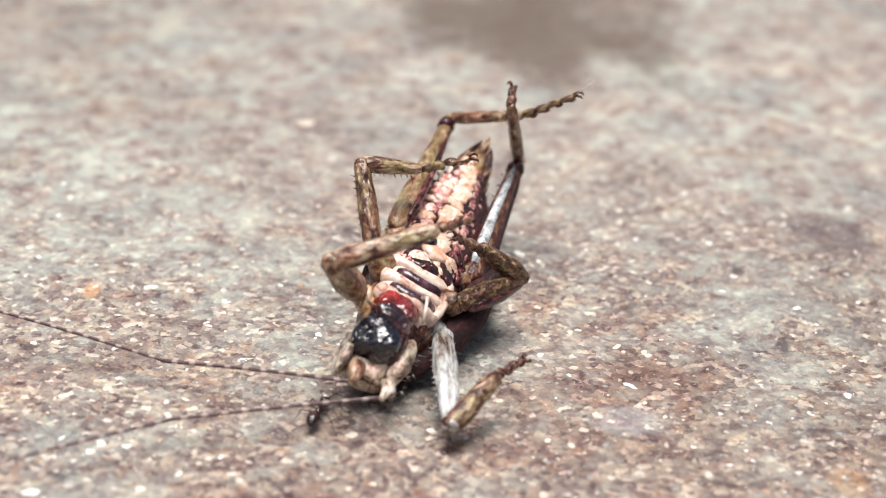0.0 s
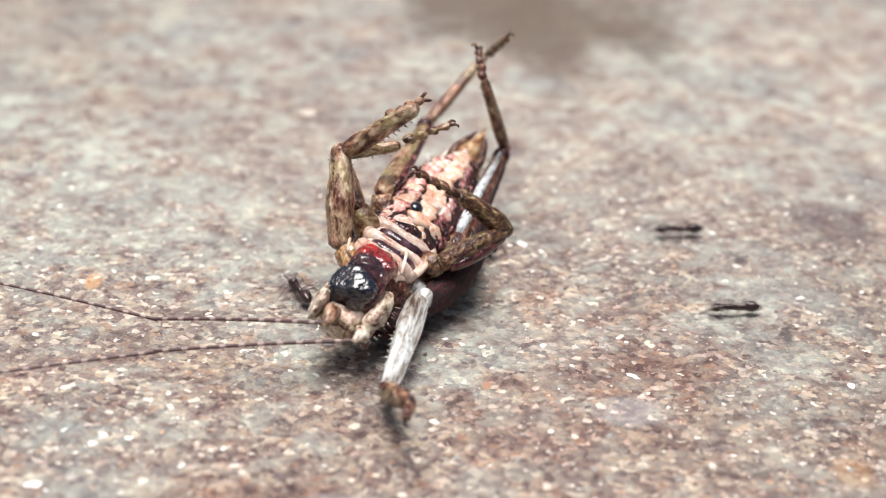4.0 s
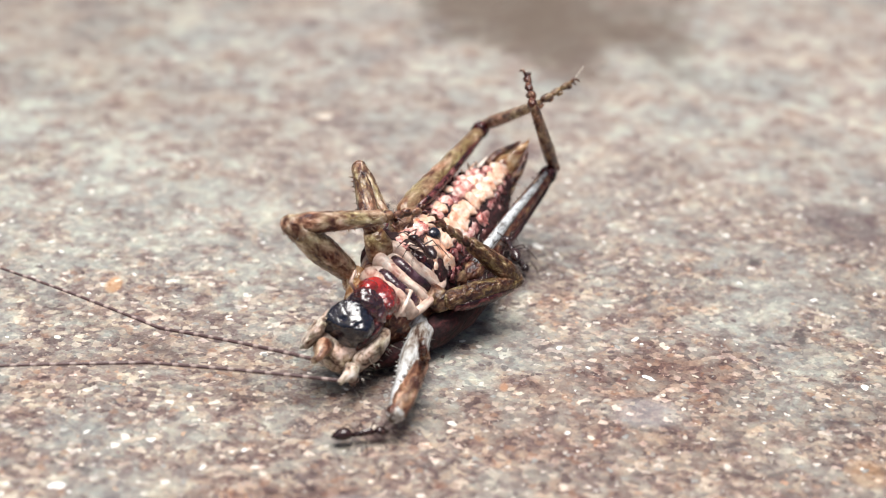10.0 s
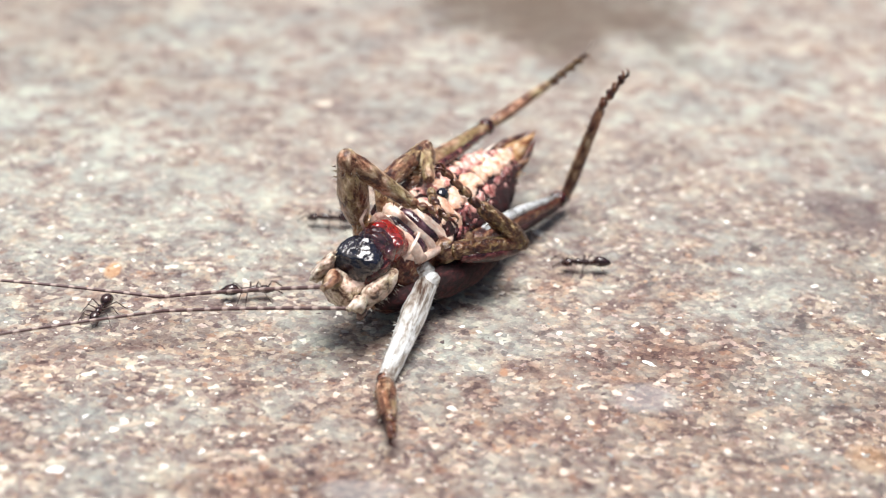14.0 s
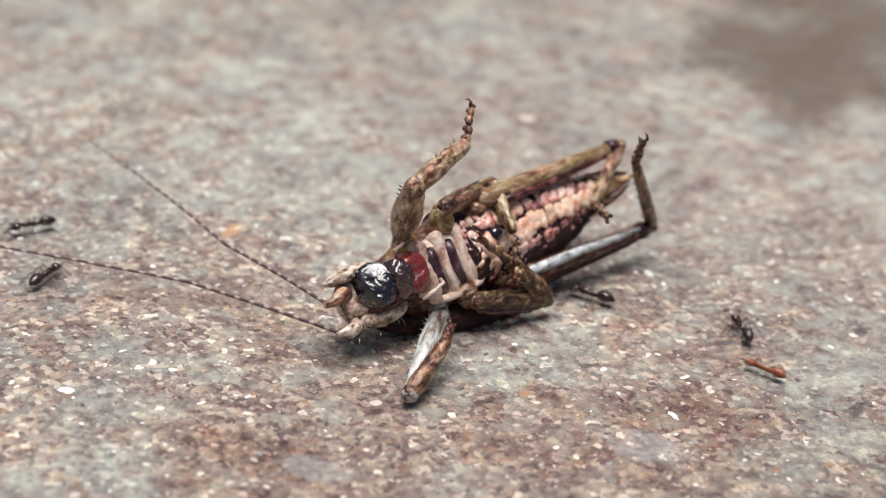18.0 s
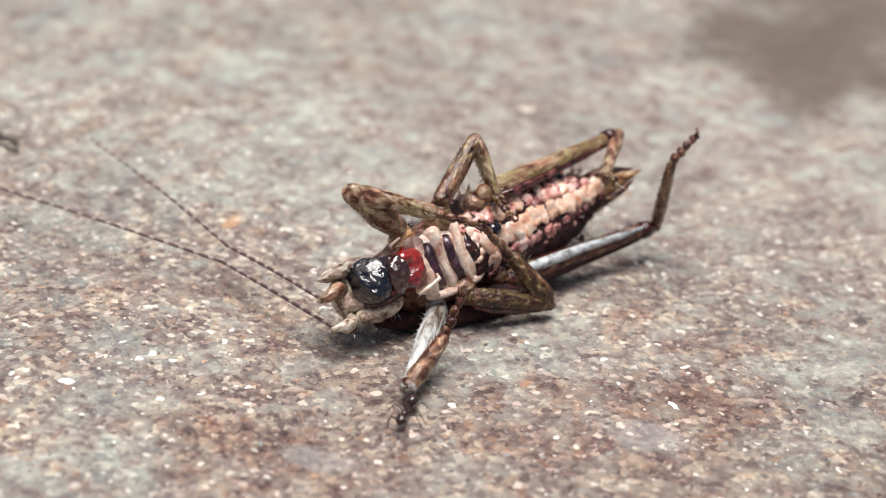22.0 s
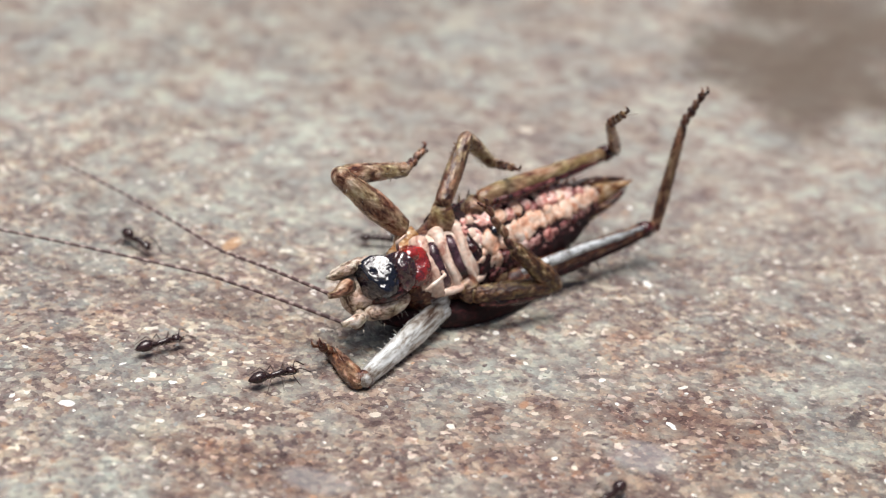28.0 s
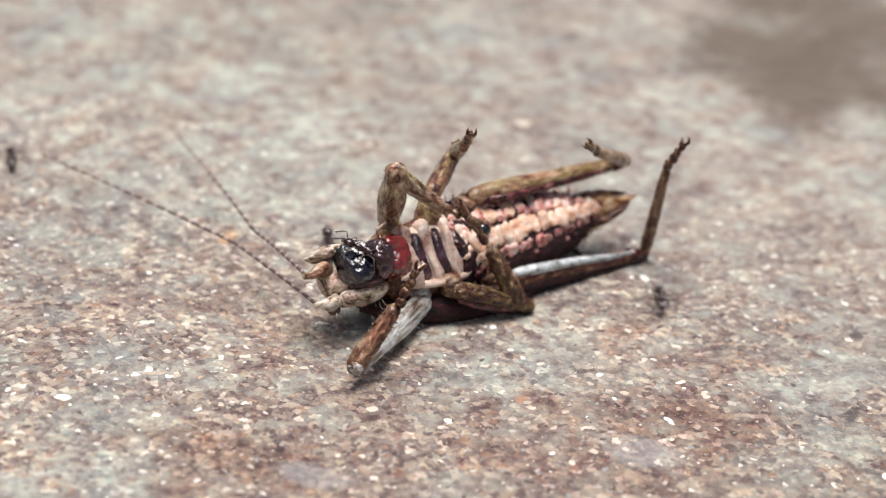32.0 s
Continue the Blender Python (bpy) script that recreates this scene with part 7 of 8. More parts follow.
    walk(LEGS["FN"][2], [
        (0, mm(-7.41, -6.34, 3.87, 11, -4.8, -24.6)), (0.5, mm(-7.28, -6.12, 2.94, 24.2, -47.1, -52.3)), (1, mm(-7.19, -5.88, 2, 100.8, -62.4, -139.8)), (1.5, mm(-7.19, -5.89, 2.06, 101.8, -62.7, -140.9)),
        (2, mm(-6.97, -5.82, 2.92, 105.4, -67.1, -144.9)), (2.62, mm(-8.71, -6.81, 4.63, 118.9, -52.7, -160.3)), (3.25, mm(-11.78, -7.04, 4.86, 124.2, -37.3, -167.8)), (3.88, mm(-14.79, -6.24, 3.2, 126.6, -21.6, -172.6)),
        (4.5, mm(-16.39, -4.65, 0.1, 127.5, -5.8, -176.5)), (4.62, mm(-14.96, -7.83, 0.65, 126.8, -18.9, -173.1)), (4.75, mm(-11.95, -9.32, 0.81, 125.1, -31.9, -169.1)), (4.88, mm(-8.88, -8.49, 0.8, 121.8, -44.7, -163.8)),
        (5, mm(-7.24, -5.88, 0.91, 115.3, -57.2, -155.5)), (6, mm(-6.94, -4.42, 3.2, 153.6, -49.9, 157.8)), (8, mm(-7.04, -4.27, 3.03, 158.6, -51.3, 151.5)), (9, mm(-7.05, -4.24, 3.01, 158.1, -51.2, 152)),
        (10, mm(-7.04, -4.09, 2.89, 157.5, -52.1, 152.8)), (10.25, mm(-7.03, -4.18, 3.17, -130, -32.2, 58.6)), (10.5, mm(-7.03, -4.26, 3.44, -125.8, 22.4, 17.1)), (11, mm(-7.02, -4.49, 2.98, -124.9, 23.9, 19.3)),
        (11.25, mm(-7.04, -4.1, 3.36, -128.6, -33, 57.8)), (11.5, mm(-7.08, -3.71, 3.74, 153.2, -54.9, 155.8)), (12, mm(-7.15, -3.76, 3.33, 153, -54.6, 156)), (13, mm(-7.17, -3.76, 3.35, 153.1, -54.4, 155.9)),
        (13.25, mm(-8.32, -5.55, 4.87, 140.2, -47.5, 172.3)), (13.5, mm(-10.83, -7.08, 5.09, 131.9, -38.8, -175.4)), (13.75, mm(-13.64, -7.82, 3.55, 126.6, -29.1, -166)), (14, mm(-15.54, -7.58, 0.55, 123.4, -18.9, -158.3)),
        (14.12, mm(-14.44, -6.96, 4.71, 106.8, -54.3, -132)), (14.25, mm(-12.05, -5.91, 7.79, 29.7, -65.2, -46.9)), (14.38, mm(-9, -4.81, 9.4, -6.4, -34.3, -2.2)), (14.5, mm(-5.98, -3.97, 9.54, -11.3, 3.1, 15)),
        (16.5, mm(-6.31, -2.99, 8.9, -11, 3.8, 20.6)), (17, mm(-6.29, -4.59, 4.8, -16.3, 28.6, 2)), (17.5, mm(-6.21, -3.43, 5.98, -13.7, 28.6, 7.3)), (18, mm(-6.34, -3.89, 4.89, -10.1, 34.5, 14.3)),
        (19, mm(-6.04, -3.58, 5.6, -10.9, 36.2, 12.8)), (21, mm(-6.12, -3.81, 5.18, -10.3, 33.4, 14)), (22, mm(-6.09, -3.99, 4.9, -6.4, -23.9, 53.5)), (23, mm(-6.07, -4.17, 4.63, -72.8, -57.9, 140.9)),
        (25, mm(-6.05, -4.37, 4.81, -71.7, -54.3, 139.6)), (27.5, mm(-8.79, -2.92, -0.03, -77.1, -55, 146.2)), (28, mm(-10.62, -2.74, -1.47, -83.2, -35.2, 154.7)), (28.3, mm(-9.99, -2.47, -1.47, -81.5, -40, 151.8)),
        (29, mm(-9.2, -1.8, -0.29, -75.3, -51.3, 143.1)), (29.25, mm(-13.46, -0.02, 0.75, -77, 12.5, 147.5)), (29.5, mm(-16.14, -2.41, 3.2, -67.7, 77.3, 158.9)), (29.75, mm(-11.66, 0.62, 6.58, 175.9, 59.9, 39.1)),
        (30, mm(-6.26, -0.5, 7.41, 167.1, 20.6, 26.1)), (31, mm(-8.36, -2.77, 5.7, 169.5, 17.5, 32.2)), (32, mm(-8.36, -3.02, 5.63, 165.8, -39.3, 57.7)),
    ])
    walk(ANTENNAE[0][0], [
        (0, mm(-10.5, 0.75, 0.55, 0, 33.3, 85.4)), (1, mm(-10.5, 0.75, 0.55, -1.5, 25.1, 82.4)), (2, mm(-10.5, 0.75, 0.55, -5, 32.5, 75)), (4.5, mm(-10.5, 0.75, 0.55, -1, 39.4, 81.8)),
        (5, mm(-10.5, 0.75, 0.55, -7.3, 37.4, 71.8)), (6, mm(-10.5, 0.75, 0.55, -0.7, 43.1, 81.9)), (9, mm(-10.5, 0.75, 0.55, -1.3, 43.7, 81.1)), (13, mm(-10.5, 0.75, 0.55, -0.8, 42.2, 81.8)),
        (14, mm(-10.5, 0.75, 0.55, 7, 48.6, 92.6)), (14.5, mm(-10.5, 0.75, 0.55, 1.7, 45.1, 85.4)), (16.5, mm(-10.5, 0.75, 0.55, -14.5, 60, 65.3)), (17, mm(-10.5, 0.75, 0.55, -12.3, 60.2, 67.8)),
        (19, mm(-10.5, 0.75, 0.55, -12.5, 64.9, 67.6)), (21, mm(-10.5, 0.75, 0.55, -12.4, 64.1, 67.7)), (23, mm(-10.5, 0.75, 0.55, -11.1, 64, 69.1)), (25, mm(-10.5, 0.75, 0.55, -9.8, 65.6, 70.6)),
        (27.5, mm(-10.5, 0.75, 0.55, -7.3, 64.6, 73.3)), (28, mm(-10.5, 0.75, 0.55, -3.6, 63.2, 77.5)), (29, mm(-10.5, 0.75, 0.55, -9.3, 59.9, 71)), (30, mm(-10.5, 0.75, 0.55, -32.9, 64.9, 44.5)),
        (32, mm(-10.5, 0.75, 0.55, -27.2, 57.6, 51)),
    ])
    walk(ANTENNAE[0][1], [
        (0, mm(-9.7, 10.67, -5.98, 0, 26.1, 79.3)), (1, mm(-9.07, 11.43, -4.5, 1.3, 18, 82.8)), (2, mm(-7.91, 10.45, -5.84, 2.1, 24.6, 84.9)), (4.5, mm(-9.19, 9.85, -7, 4.9, 23.1, 91.9)),
        (5, mm(-7.54, 9.73, -6.68, 1.7, 31.2, 85)), (6, mm(-9.27, 9.35, -7.58, -0.6, 33.6, 80.5)), (9, mm(-9.17, 9.25, -7.67, -0.5, 35.3, 80.8)), (13, mm(-9.25, 9.47, -7.45, -1.4, 34.4, 79.2)),
        (14, mm(-10.86, 8.62, -8.37, 17.9, 28.3, 115.4)), (14.5, mm(-9.83, 9.12, -7.88, 10.5, 32.6, 100.9)), (16.5, mm(-8.01, 6.16, -9.75, -8.6, 54, 73.7)), (17, mm(-8.26, 6.23, -9.77, -10.9, 54.3, 70.9)),
        (19, mm(-8.58, 5.41, -10.23, -12.2, 60, 69.4)), (21, mm(-8.53, 5.57, -10.15, -9.5, 57.7, 72.5)), (23, mm(-8.64, 5.63, -10.14, -10.8, 56.9, 70.9)), (25, mm(-8.87, 5.38, -10.29, -10.2, 58.3, 71.7)),
        (27.5, mm(-9.04, 5.64, -10.2, -5.9, 58.2, 76.7)), (28, mm(-9.34, 5.99, -10.07, -0.4, 55.8, 83.2)), (29, mm(-8.56, 6.39, -9.75, -6.1, 54.4, 76.3)), (30, mm(-6.91, 4.28, -10.23, -24.8, 53.5, 53.3)),
        (32, mm(-6.49, 5.71, -9.5, -16.1, 49.3, 64.4)),
    ])
    walk(ANTENNAE[1][0], [
        (0, mm(-10.4, -1.15, 0.5, 0, 22.9, 118.8)), (1, mm(-10.4, -1.15, 0.5, -4.8, 19.4, 105.5)), (2, mm(-10.4, -1.15, 0.5, -5, 26.2, 104.9)), (4.5, mm(-10.4, -1.15, 0.5, -5.5, 34.4, 103.9)),
        (5, mm(-10.4, -1.15, 0.5, -7.4, 35.1, 100.6)), (6, mm(-10.4, -1.15, 0.5, -3.8, 34.4, 107)), (9, mm(-10.4, -1.15, 0.5, -4.6, 35.7, 105.5)), (13, mm(-10.4, -1.15, 0.5, -2.5, 33.4, 109.2)),
        (14, mm(-10.4, -1.15, 0.5, -4.8, 41.4, 105.4)), (14.5, mm(-10.4, -1.15, 0.5, -6.9, 38.1, 102.1)), (16.5, mm(-10.4, -1.15, 0.5, -8.6, 56.1, 99.8)), (17, mm(-10.4, -1.15, 0.5, -0.4, 56.7, 109.7)),
        (19, mm(-10.4, -1.15, 0.5, 0.8, 59.2, 111.1)), (21, mm(-10.4, -1.15, 0.5, -27, 60.7, 79.2)), (23, mm(-10.4, -1.15, 0.5, -23.8, 60.3, 82.8)), (25, mm(-10.4, -1.15, 0.5, -21.4, 61.5, 85.6)),
        (27.5, mm(-10.4, -1.15, 0.5, -7, 59.1, 102.2)), (28, mm(-10.4, -1.15, 0.5, -8.7, 58.7, 100.2)), (29, mm(-10.4, -1.15, 0.5, -12.2, 56.3, 96.1)), (30, mm(-10.4, -1.15, 0.5, -30.9, 63.8, 74.6)),
        (31, mm(-10.4, -1.15, 0.5, -35.9, 56.7, 68.8)), (32, mm(-10.4, -1.15, 0.5, -33.9, 56.3, 71.3)),
    ])
    walk(ANTENNAE[1][1], [
        (0, mm(-15.68, 8.46, -4.13, 0, 12.4, 138.1)), (1, mm(-13.39, 9.67, -3.46, -2.3, 10.3, 126.6)), (2, mm(-13.14, 9.17, -4.76, -2.9, 16.4, 124)), (4.5, mm(-12.76, 8.39, -6.22, 0.5, 15, 136.5)),
        (5, mm(-12.19, 8.42, -6.34, -0.8, 18.4, 131.9)), (6, mm(-13.26, 8.24, -6.22, -1.9, 23.6, 128.9)), (9, mm(-12.99, 8.16, -6.44, -2.8, 25.3, 126.7)), (13, mm(-13.67, 8.24, -6.04, -0.7, 21.7, 131.8)),
        (14, mm(-12.77, 7.46, -7.36, 3.4, 22.9, 142.8)), (14.5, mm(-12.37, 8.01, -6.84, -1.9, 24.1, 129.4)), (16.5, mm(-11.53, 5.38, -9.38, -0.2, 41.5, 132.6)), (17, mm(-12.6, 5, -9.44, 0, 43.8, 132.9)),
        (19, mm(-12.6, 4.54, -9.72, 4.3, 44.8, 139)), (21, mm(-9.31, 4.58, -9.87, -8.7, 50.3, 121.5)), (23, mm(-9.67, 4.7, -9.83, -9.7, 50, 120.2)), (25, mm(-9.97, 4.52, -9.96, -7.6, 50.4, 122.9)),
        (27.5, mm(-11.69, 4.83, -9.71, -1.4, 47.3, 131.2)), (28, mm(-11.49, 4.94, -9.66, -2.4, 46.2, 129.8)), (29, mm(-11.1, 5.41, -9.4, -9.7, 48.5, 119.8)), (30, mm(-9.01, 3.92, -10.18, -9.7, 55.1, 119.8)),
        (31, mm(-8.04, 4.94, -9.45, -30, 53.2, 94.9)), (32, mm(-8.28, 5.11, -9.4, -21.6, 51.7, 105.5)),
    ])
    walk(ANTS[0][0], [
        (0, mm(-6.43, -16.64, 0.05, 0, 0, 76)), (1, mm(-6.41, -16.27, 0.05, 0, 0, 80)), (1.5, mm(-5.5, -15.45, 0.05, 0, 0, 60)), (2, mm(-3.93, -17.17, 0.05, 0, 0, 59)),
        (2.5, mm(-2.79, -16.69, 0.05, 0, 0, 108)), (3.5, mm(-5.67, -11.78, 0.05, 0, 0, 115)), (4.2, mm(-10.21, -0.95, 0.05, 0, 0, 117)), (4.5, mm(-11.39, -0.5, 0.05, 0, 0, 71)),
        (4.8, mm(-10.81, 0.23, 0.05, 0, 0, 0)), (5, mm(-10.29, -0.85, 0.05, 0, 0, 30)), (5.5, mm(-11.01, -0.11, 0.05, 0, 0, 5)), (5.65, mm(-12, 0.17, 0.05, 0, 0, -50)),
        (5.8, mm(-12.99, 0.45, 0.05, 0, 0, -106)), (5.9, mm(-12.98, -3.35, 0.05, 0, 0, -154)), (6, mm(-12.98, -7.16, 0.05, 0, 0, -202)), (6.3, mm(-13.36, -5.77, 0.05, 0, 0, -260)),
        (6.6, mm(-14.14, -0.68, 0.05, 0, 0, -269)), (7, mm(-13.5, 4.42, 0.05, 0, 0, -300)), (7.15, mm(-16.81, 6.28, 0.05, 0, 0, -238)), (7.3, mm(-20.11, 8.14, 0.05, 0, 0, -175)),
        (7.5, mm(-28.43, 3.24, 0.05, 0, 0, -104)), (7.8, mm(-22.83, -2.69, 0.05, 0, 0, -42)), (7.9, mm(-20.1, -4.67, 0.05, 0, 0, 1)), (8, mm(-17.36, -6.65, 0.05, 0, 0, 44)),
        (8.3, mm(-12.11, -3.06, 0.05, 0, 0, 35)), (8.6, mm(-11.73, -2.64, 0.05, 0, 0, 0)), (9, mm(-13.66, -4.02, 0.05, 0, 0, 38)), (9.15, mm(-13.93, -4.62, 0.05, 0, 0, -27)),
        (9.3, mm(-14.21, -5.23, 0.05, 0, 0, -92)), (9.6, mm(-13.82, -9.86, 0.05, 0, 0, -58)), (10, mm(-5.04, -19.74, 0.05, 0, 0, 16)), (10.6, mm(-5.3, -18.89, 0.05, 0, 0, 12)),
        (11, mm(-4.94, -19.04, 0.05, 0, 0, 50)), (11.3, mm(-4.77, -18.09, 0.05, 0, 0, 38)), (11.45, mm(-4.05, -19.72, 0.05, 0, 0, -19)), (11.6, mm(-3.34, -21.35, 0.05, 0, 0, -76)),
        (11.85, mm(-2.48, -27.08, 0.05, 0, 0, -83)), (12, mm(-2.24, -30.14, 0.05, 0, 0, -81)), (12.5, mm(-1.39, -33.64, 0.05, 0, 0, -78)), (13.55, mm(-1.39, -33.94, 0.05, 0, 0, 0)),
        (14.6, mm(-1.39, -34.23, 0.05, 0, 0, 78)), (15.5, mm(1.7, -18.49, 0.05, 0, 0, 89)), (16.3, mm(-0.72, -2.03, 0.05, 0, 0, 105)), (17.4, mm(-1.06, -3.14, 0.05, 0, 0, 159)),
        (18.5, mm(-1.41, -4.26, 0.05, 0, 0, 213)), (19.6, mm(-1.75, -5.37, 0.05, 0, 0, 268)), (20, mm(-1.14, -12.38, 0.05, 0, 0, 237)), (20.2, mm(-1.48, -15.86, 0.05, 0, 0, 265)),
        (20.4, mm(-1.76, -19.63, 0.05, 0, 0, 261)), (20.6, mm(-1.93, -19.66, 0.05, 0, 0, 330)), (20.8, mm(-2.1, -19.7, 0.05, 0, 0, 400)), (20.9, mm(-1.59, -19.98, 0.05, 0, 0, 321)),
        (21, mm(-1.08, -20.25, 0.05, 0, 0, 243)), (21.07, mm(-1.06, -19.82, 0.05, 0, 0, 297)), (21.13, mm(-1.04, -19.38, 0.05, 0, 0, 351)), (21.2, mm(-1.02, -18.94, 0.05, 0, 0, 405)),
        (21.6, mm(-1.51, -18.8, 0.05, 0, 0, 405)), (21.8, mm(-1.59, -19.32, 0.05, 0, 0, 340)), (22, mm(-1.67, -19.85, 0.05, 0, 0, 275)), (22.15, mm(-0.82, -19.93, 0.05, 0, 0, 318)),
        (22.3, mm(0.04, -20.02, 0.05, 0, 0, 361)), (22.5, mm(4.69, -19.71, 0.05, 0, 0, 383)), (22.6, mm(7.29, -16.99, 0.05, 0, 0, 413)), (23, mm(21.84, 2.83, 0.05, 0, 0, 366)),
        (23.3, mm(24.55, 8.78, 0.05, 0, 0, 443)), (24.9, mm(24.27, 23.71, 0.05, 0, 0, 461)), (24.98, mm(23.21, 22.19, 0.05, 0, 0, 524)), (25.05, mm(22.16, 20.67, 0.05, 0, 0, 586)),
        (25.2, mm(12.63, 11.79, 0.05, 0, 0, 586)), (27.5, mm(10.39, 8.51, 0.05, 0, 0, 626)), (27.7, mm(11.41, -5.97, 0.05, 0, 0, 632)), (28, mm(11.23, -20.68, 0.05, 0, 0, 616)),
        (28.4, mm(10.27, -27.79, 0.05, 0, 0, 619)), (32, mm(9.19, -31.52, 0.05, 0, 0, 614)),
    ])
    step_legs(ANTS[0], [(1, 8.3), (8.6, 9), (9.3, 10.6), (11, 12.5), (14.6, 20.4), (22, 32)])
    walk(ANTS[1][0], [
        (0, mm(44.87, 10.64, 0.05, 0, 0, -167)), (3, mm(38.44, 9.2, 0.05, 0, 0, -176)), (4, mm(16.5, 8.76, 0.05, 0, 0, -173)), (4.5, mm(8.06, 5.69, 0.05, 0, 0, -166)),
        (4.8, mm(8.07, 6.64, 0.05, 0, 0, -160)), (5, mm(7.61, 5.56, 0.05, 0, 0, -199)), (5.25, mm(7.52, 7.47, 0.05, 0, 0, -139)), (5.5, mm(7.43, 9.38, 0.05, 0, 0, -79)),
        (5.65, mm(7.53, 8.88, 0.05, 0, 0, -123)), (5.8, mm(7.62, 8.37, 0.05, 0, 0, -167)), (5.9, mm(7.29, 8.04, 0.05, 0, 0, -213)), (6, mm(6.97, 7.71, 0.05, 0, 0, -260)),
        (6.3, mm(5.62, 9.77, 0.05, 0, 0, -233)), (6.45, mm(5.17, 10.25, 0.05, 0, 0, -171)), (6.6, mm(4.72, 10.72, 0.05, 0, 0, -109)), (6.8, mm(4.31, 7.79, 0.05, 0, 0, -167)),
        (7, mm(3.9, 4.86, 0.05, 0, 0, -225)), (7.3, mm(4.28, 8.54, 0.05, 0, 0, -297)), (7.6, mm(6.77, 10.47, 0.05, 0, 0, -333)), (8, mm(12.23, 12.53, 0.05, 0, 0, -348)),
        (8.5, mm(30.63, 30.36, 0.05, 0, 0, -330)), (8.75, mm(35.16, 29.47, 0.05, 0, 0, -392)), (9, mm(39.7, 28.58, 0.05, 0, 0, -453)), (11.4, mm(27.67, -18.8, 0.05, 0, 0, -477)),
        (12, mm(16.83, -15.36, 0.05, 0, 0, -491)), (12.15, mm(13.53, -11.61, 0.05, 0, 0, -545)), (12.3, mm(10.23, -7.86, 0.05, 0, 0, -599)), (12.45, mm(9.28, -4.65, 0.05, 0, 0, -547)),
        (12.6, mm(8.32, -1.44, 0.05, 0, 0, -495)), (13, mm(11.69, -8.99, 0.05, 0, 0, -503)), (13.15, mm(10.91, -3.53, 0.05, 0, 0, -561)), (13.3, mm(10.14, 1.94, 0.05, 0, 0, -619)),
        (13.6, mm(9.59, 1.48, 0.05, 0, 0, -695)), (13.73, mm(9.26, 1.35, 0.05, 0, 0, -642)), (13.87, mm(8.94, 1.22, 0.05, 0, 0, -588)), (14, mm(8.61, 1.09, 0.05, 0, 0, -535)),
        (14.5, mm(7.2, 1.26, 0.05, 0, 0, -575)), (16.5, mm(4.83, 3.72, 0.05, 0, 0, -529)), (17, mm(3.14, 0.49, 0.05, 0, 0, -533)), (17.25, mm(2.8, 0.66, 0.05, 0, 0, -611)),
        (17.5, mm(2.45, 0.82, 0.05, 0, 0, -690)), (17.75, mm(2.82, 0.69, 0.05, 0, 0, -618)), (18, mm(3.19, 0.57, 0.05, 0, 0, -546)), (18.3, mm(3.82, 4.13, 0.05, 0, 0, -575)),
        (18.8, mm(-0.88, 3.42, 0.05, 0, 0, -506)), (19.5, mm(-3.13, -0.59, 0.05, 0, 0, -507)), (20.2, mm(-5.63, 0.35, 0.05, 0, 0, -568)), (32, mm(-7.62, 1.78, 0.05, 0, 0, -576)),
    ])
    step_legs(ANTS[1], [(0, 5.5), (6, 6.3), (6.6, 13.3), (14, 17), (18, 20.2)])
    walk(ANTS[2][0], [
        (0, mm(46.17, 15.44, 0.05, 0, 0, -129)), (3.2, mm(37.36, 4.64, 0.05, 0, 0, -146)), (4, mm(19.18, -2.55, 0.05, 0, 0, -172)), (4.5, mm(6.6, 0.53, 0.05, 0, 0, -199)),
        (4.8, mm(4.34, 2.5, 0.05, 0, 0, -226)), (5, mm(4.27, 2.96, 0.05, 0, 0, -251)), (5.2, mm(2.91, 4.38, 0.05, 0, 0, -183)), (5.4, mm(1.54, 5.8, 0.05, 0, 0, -114)),
        (8, mm(1.54, -3.12, 0.05, 0, 0, -84)), (8.3, mm(3.07, -9.49, 0.05, 0, 0, -164)), (8.5, mm(2.17, -6.64, 0.05, 0, 0, -207)), (8.7, mm(1.26, -3.8, 0.05, 0, 0, -250)),
        (9, mm(1.91, -6.32, 0.05, 0, 0, -245)), (9.6, mm(2.8, -4.11, 0.05, 0, 0, -295)), (10, mm(3.43, -3.12, 4, 0, 0, -256)), (10.5, mm(3.25, 0.74, 4.5, 0, 0, -280)),
        (10.8, mm(4.37, 2.01, 3, 0, 0, -319)), (11, mm(6.18, 3.28, 0.05, 0, 0, -247)), (11.6, mm(9.53, 9.37, 0.05, 0, 0, -311)), (11.8, mm(20.31, 19.73, 0.05, 0, 0, -326)),
        (12, mm(35.23, 26.95, 0.05, 0, 0, -342)), (12.5, mm(39.63, 27.09, 0.05, 0, 0, -290)), (13, mm(44.04, 27.24, 0.05, 0, 0, -237)), (32, mm(27.14, 39.64, 0.05, 0, 0, -216)),
    ])
    step_legs(ANTS[2], [(0, 4.8), (5, 32)])
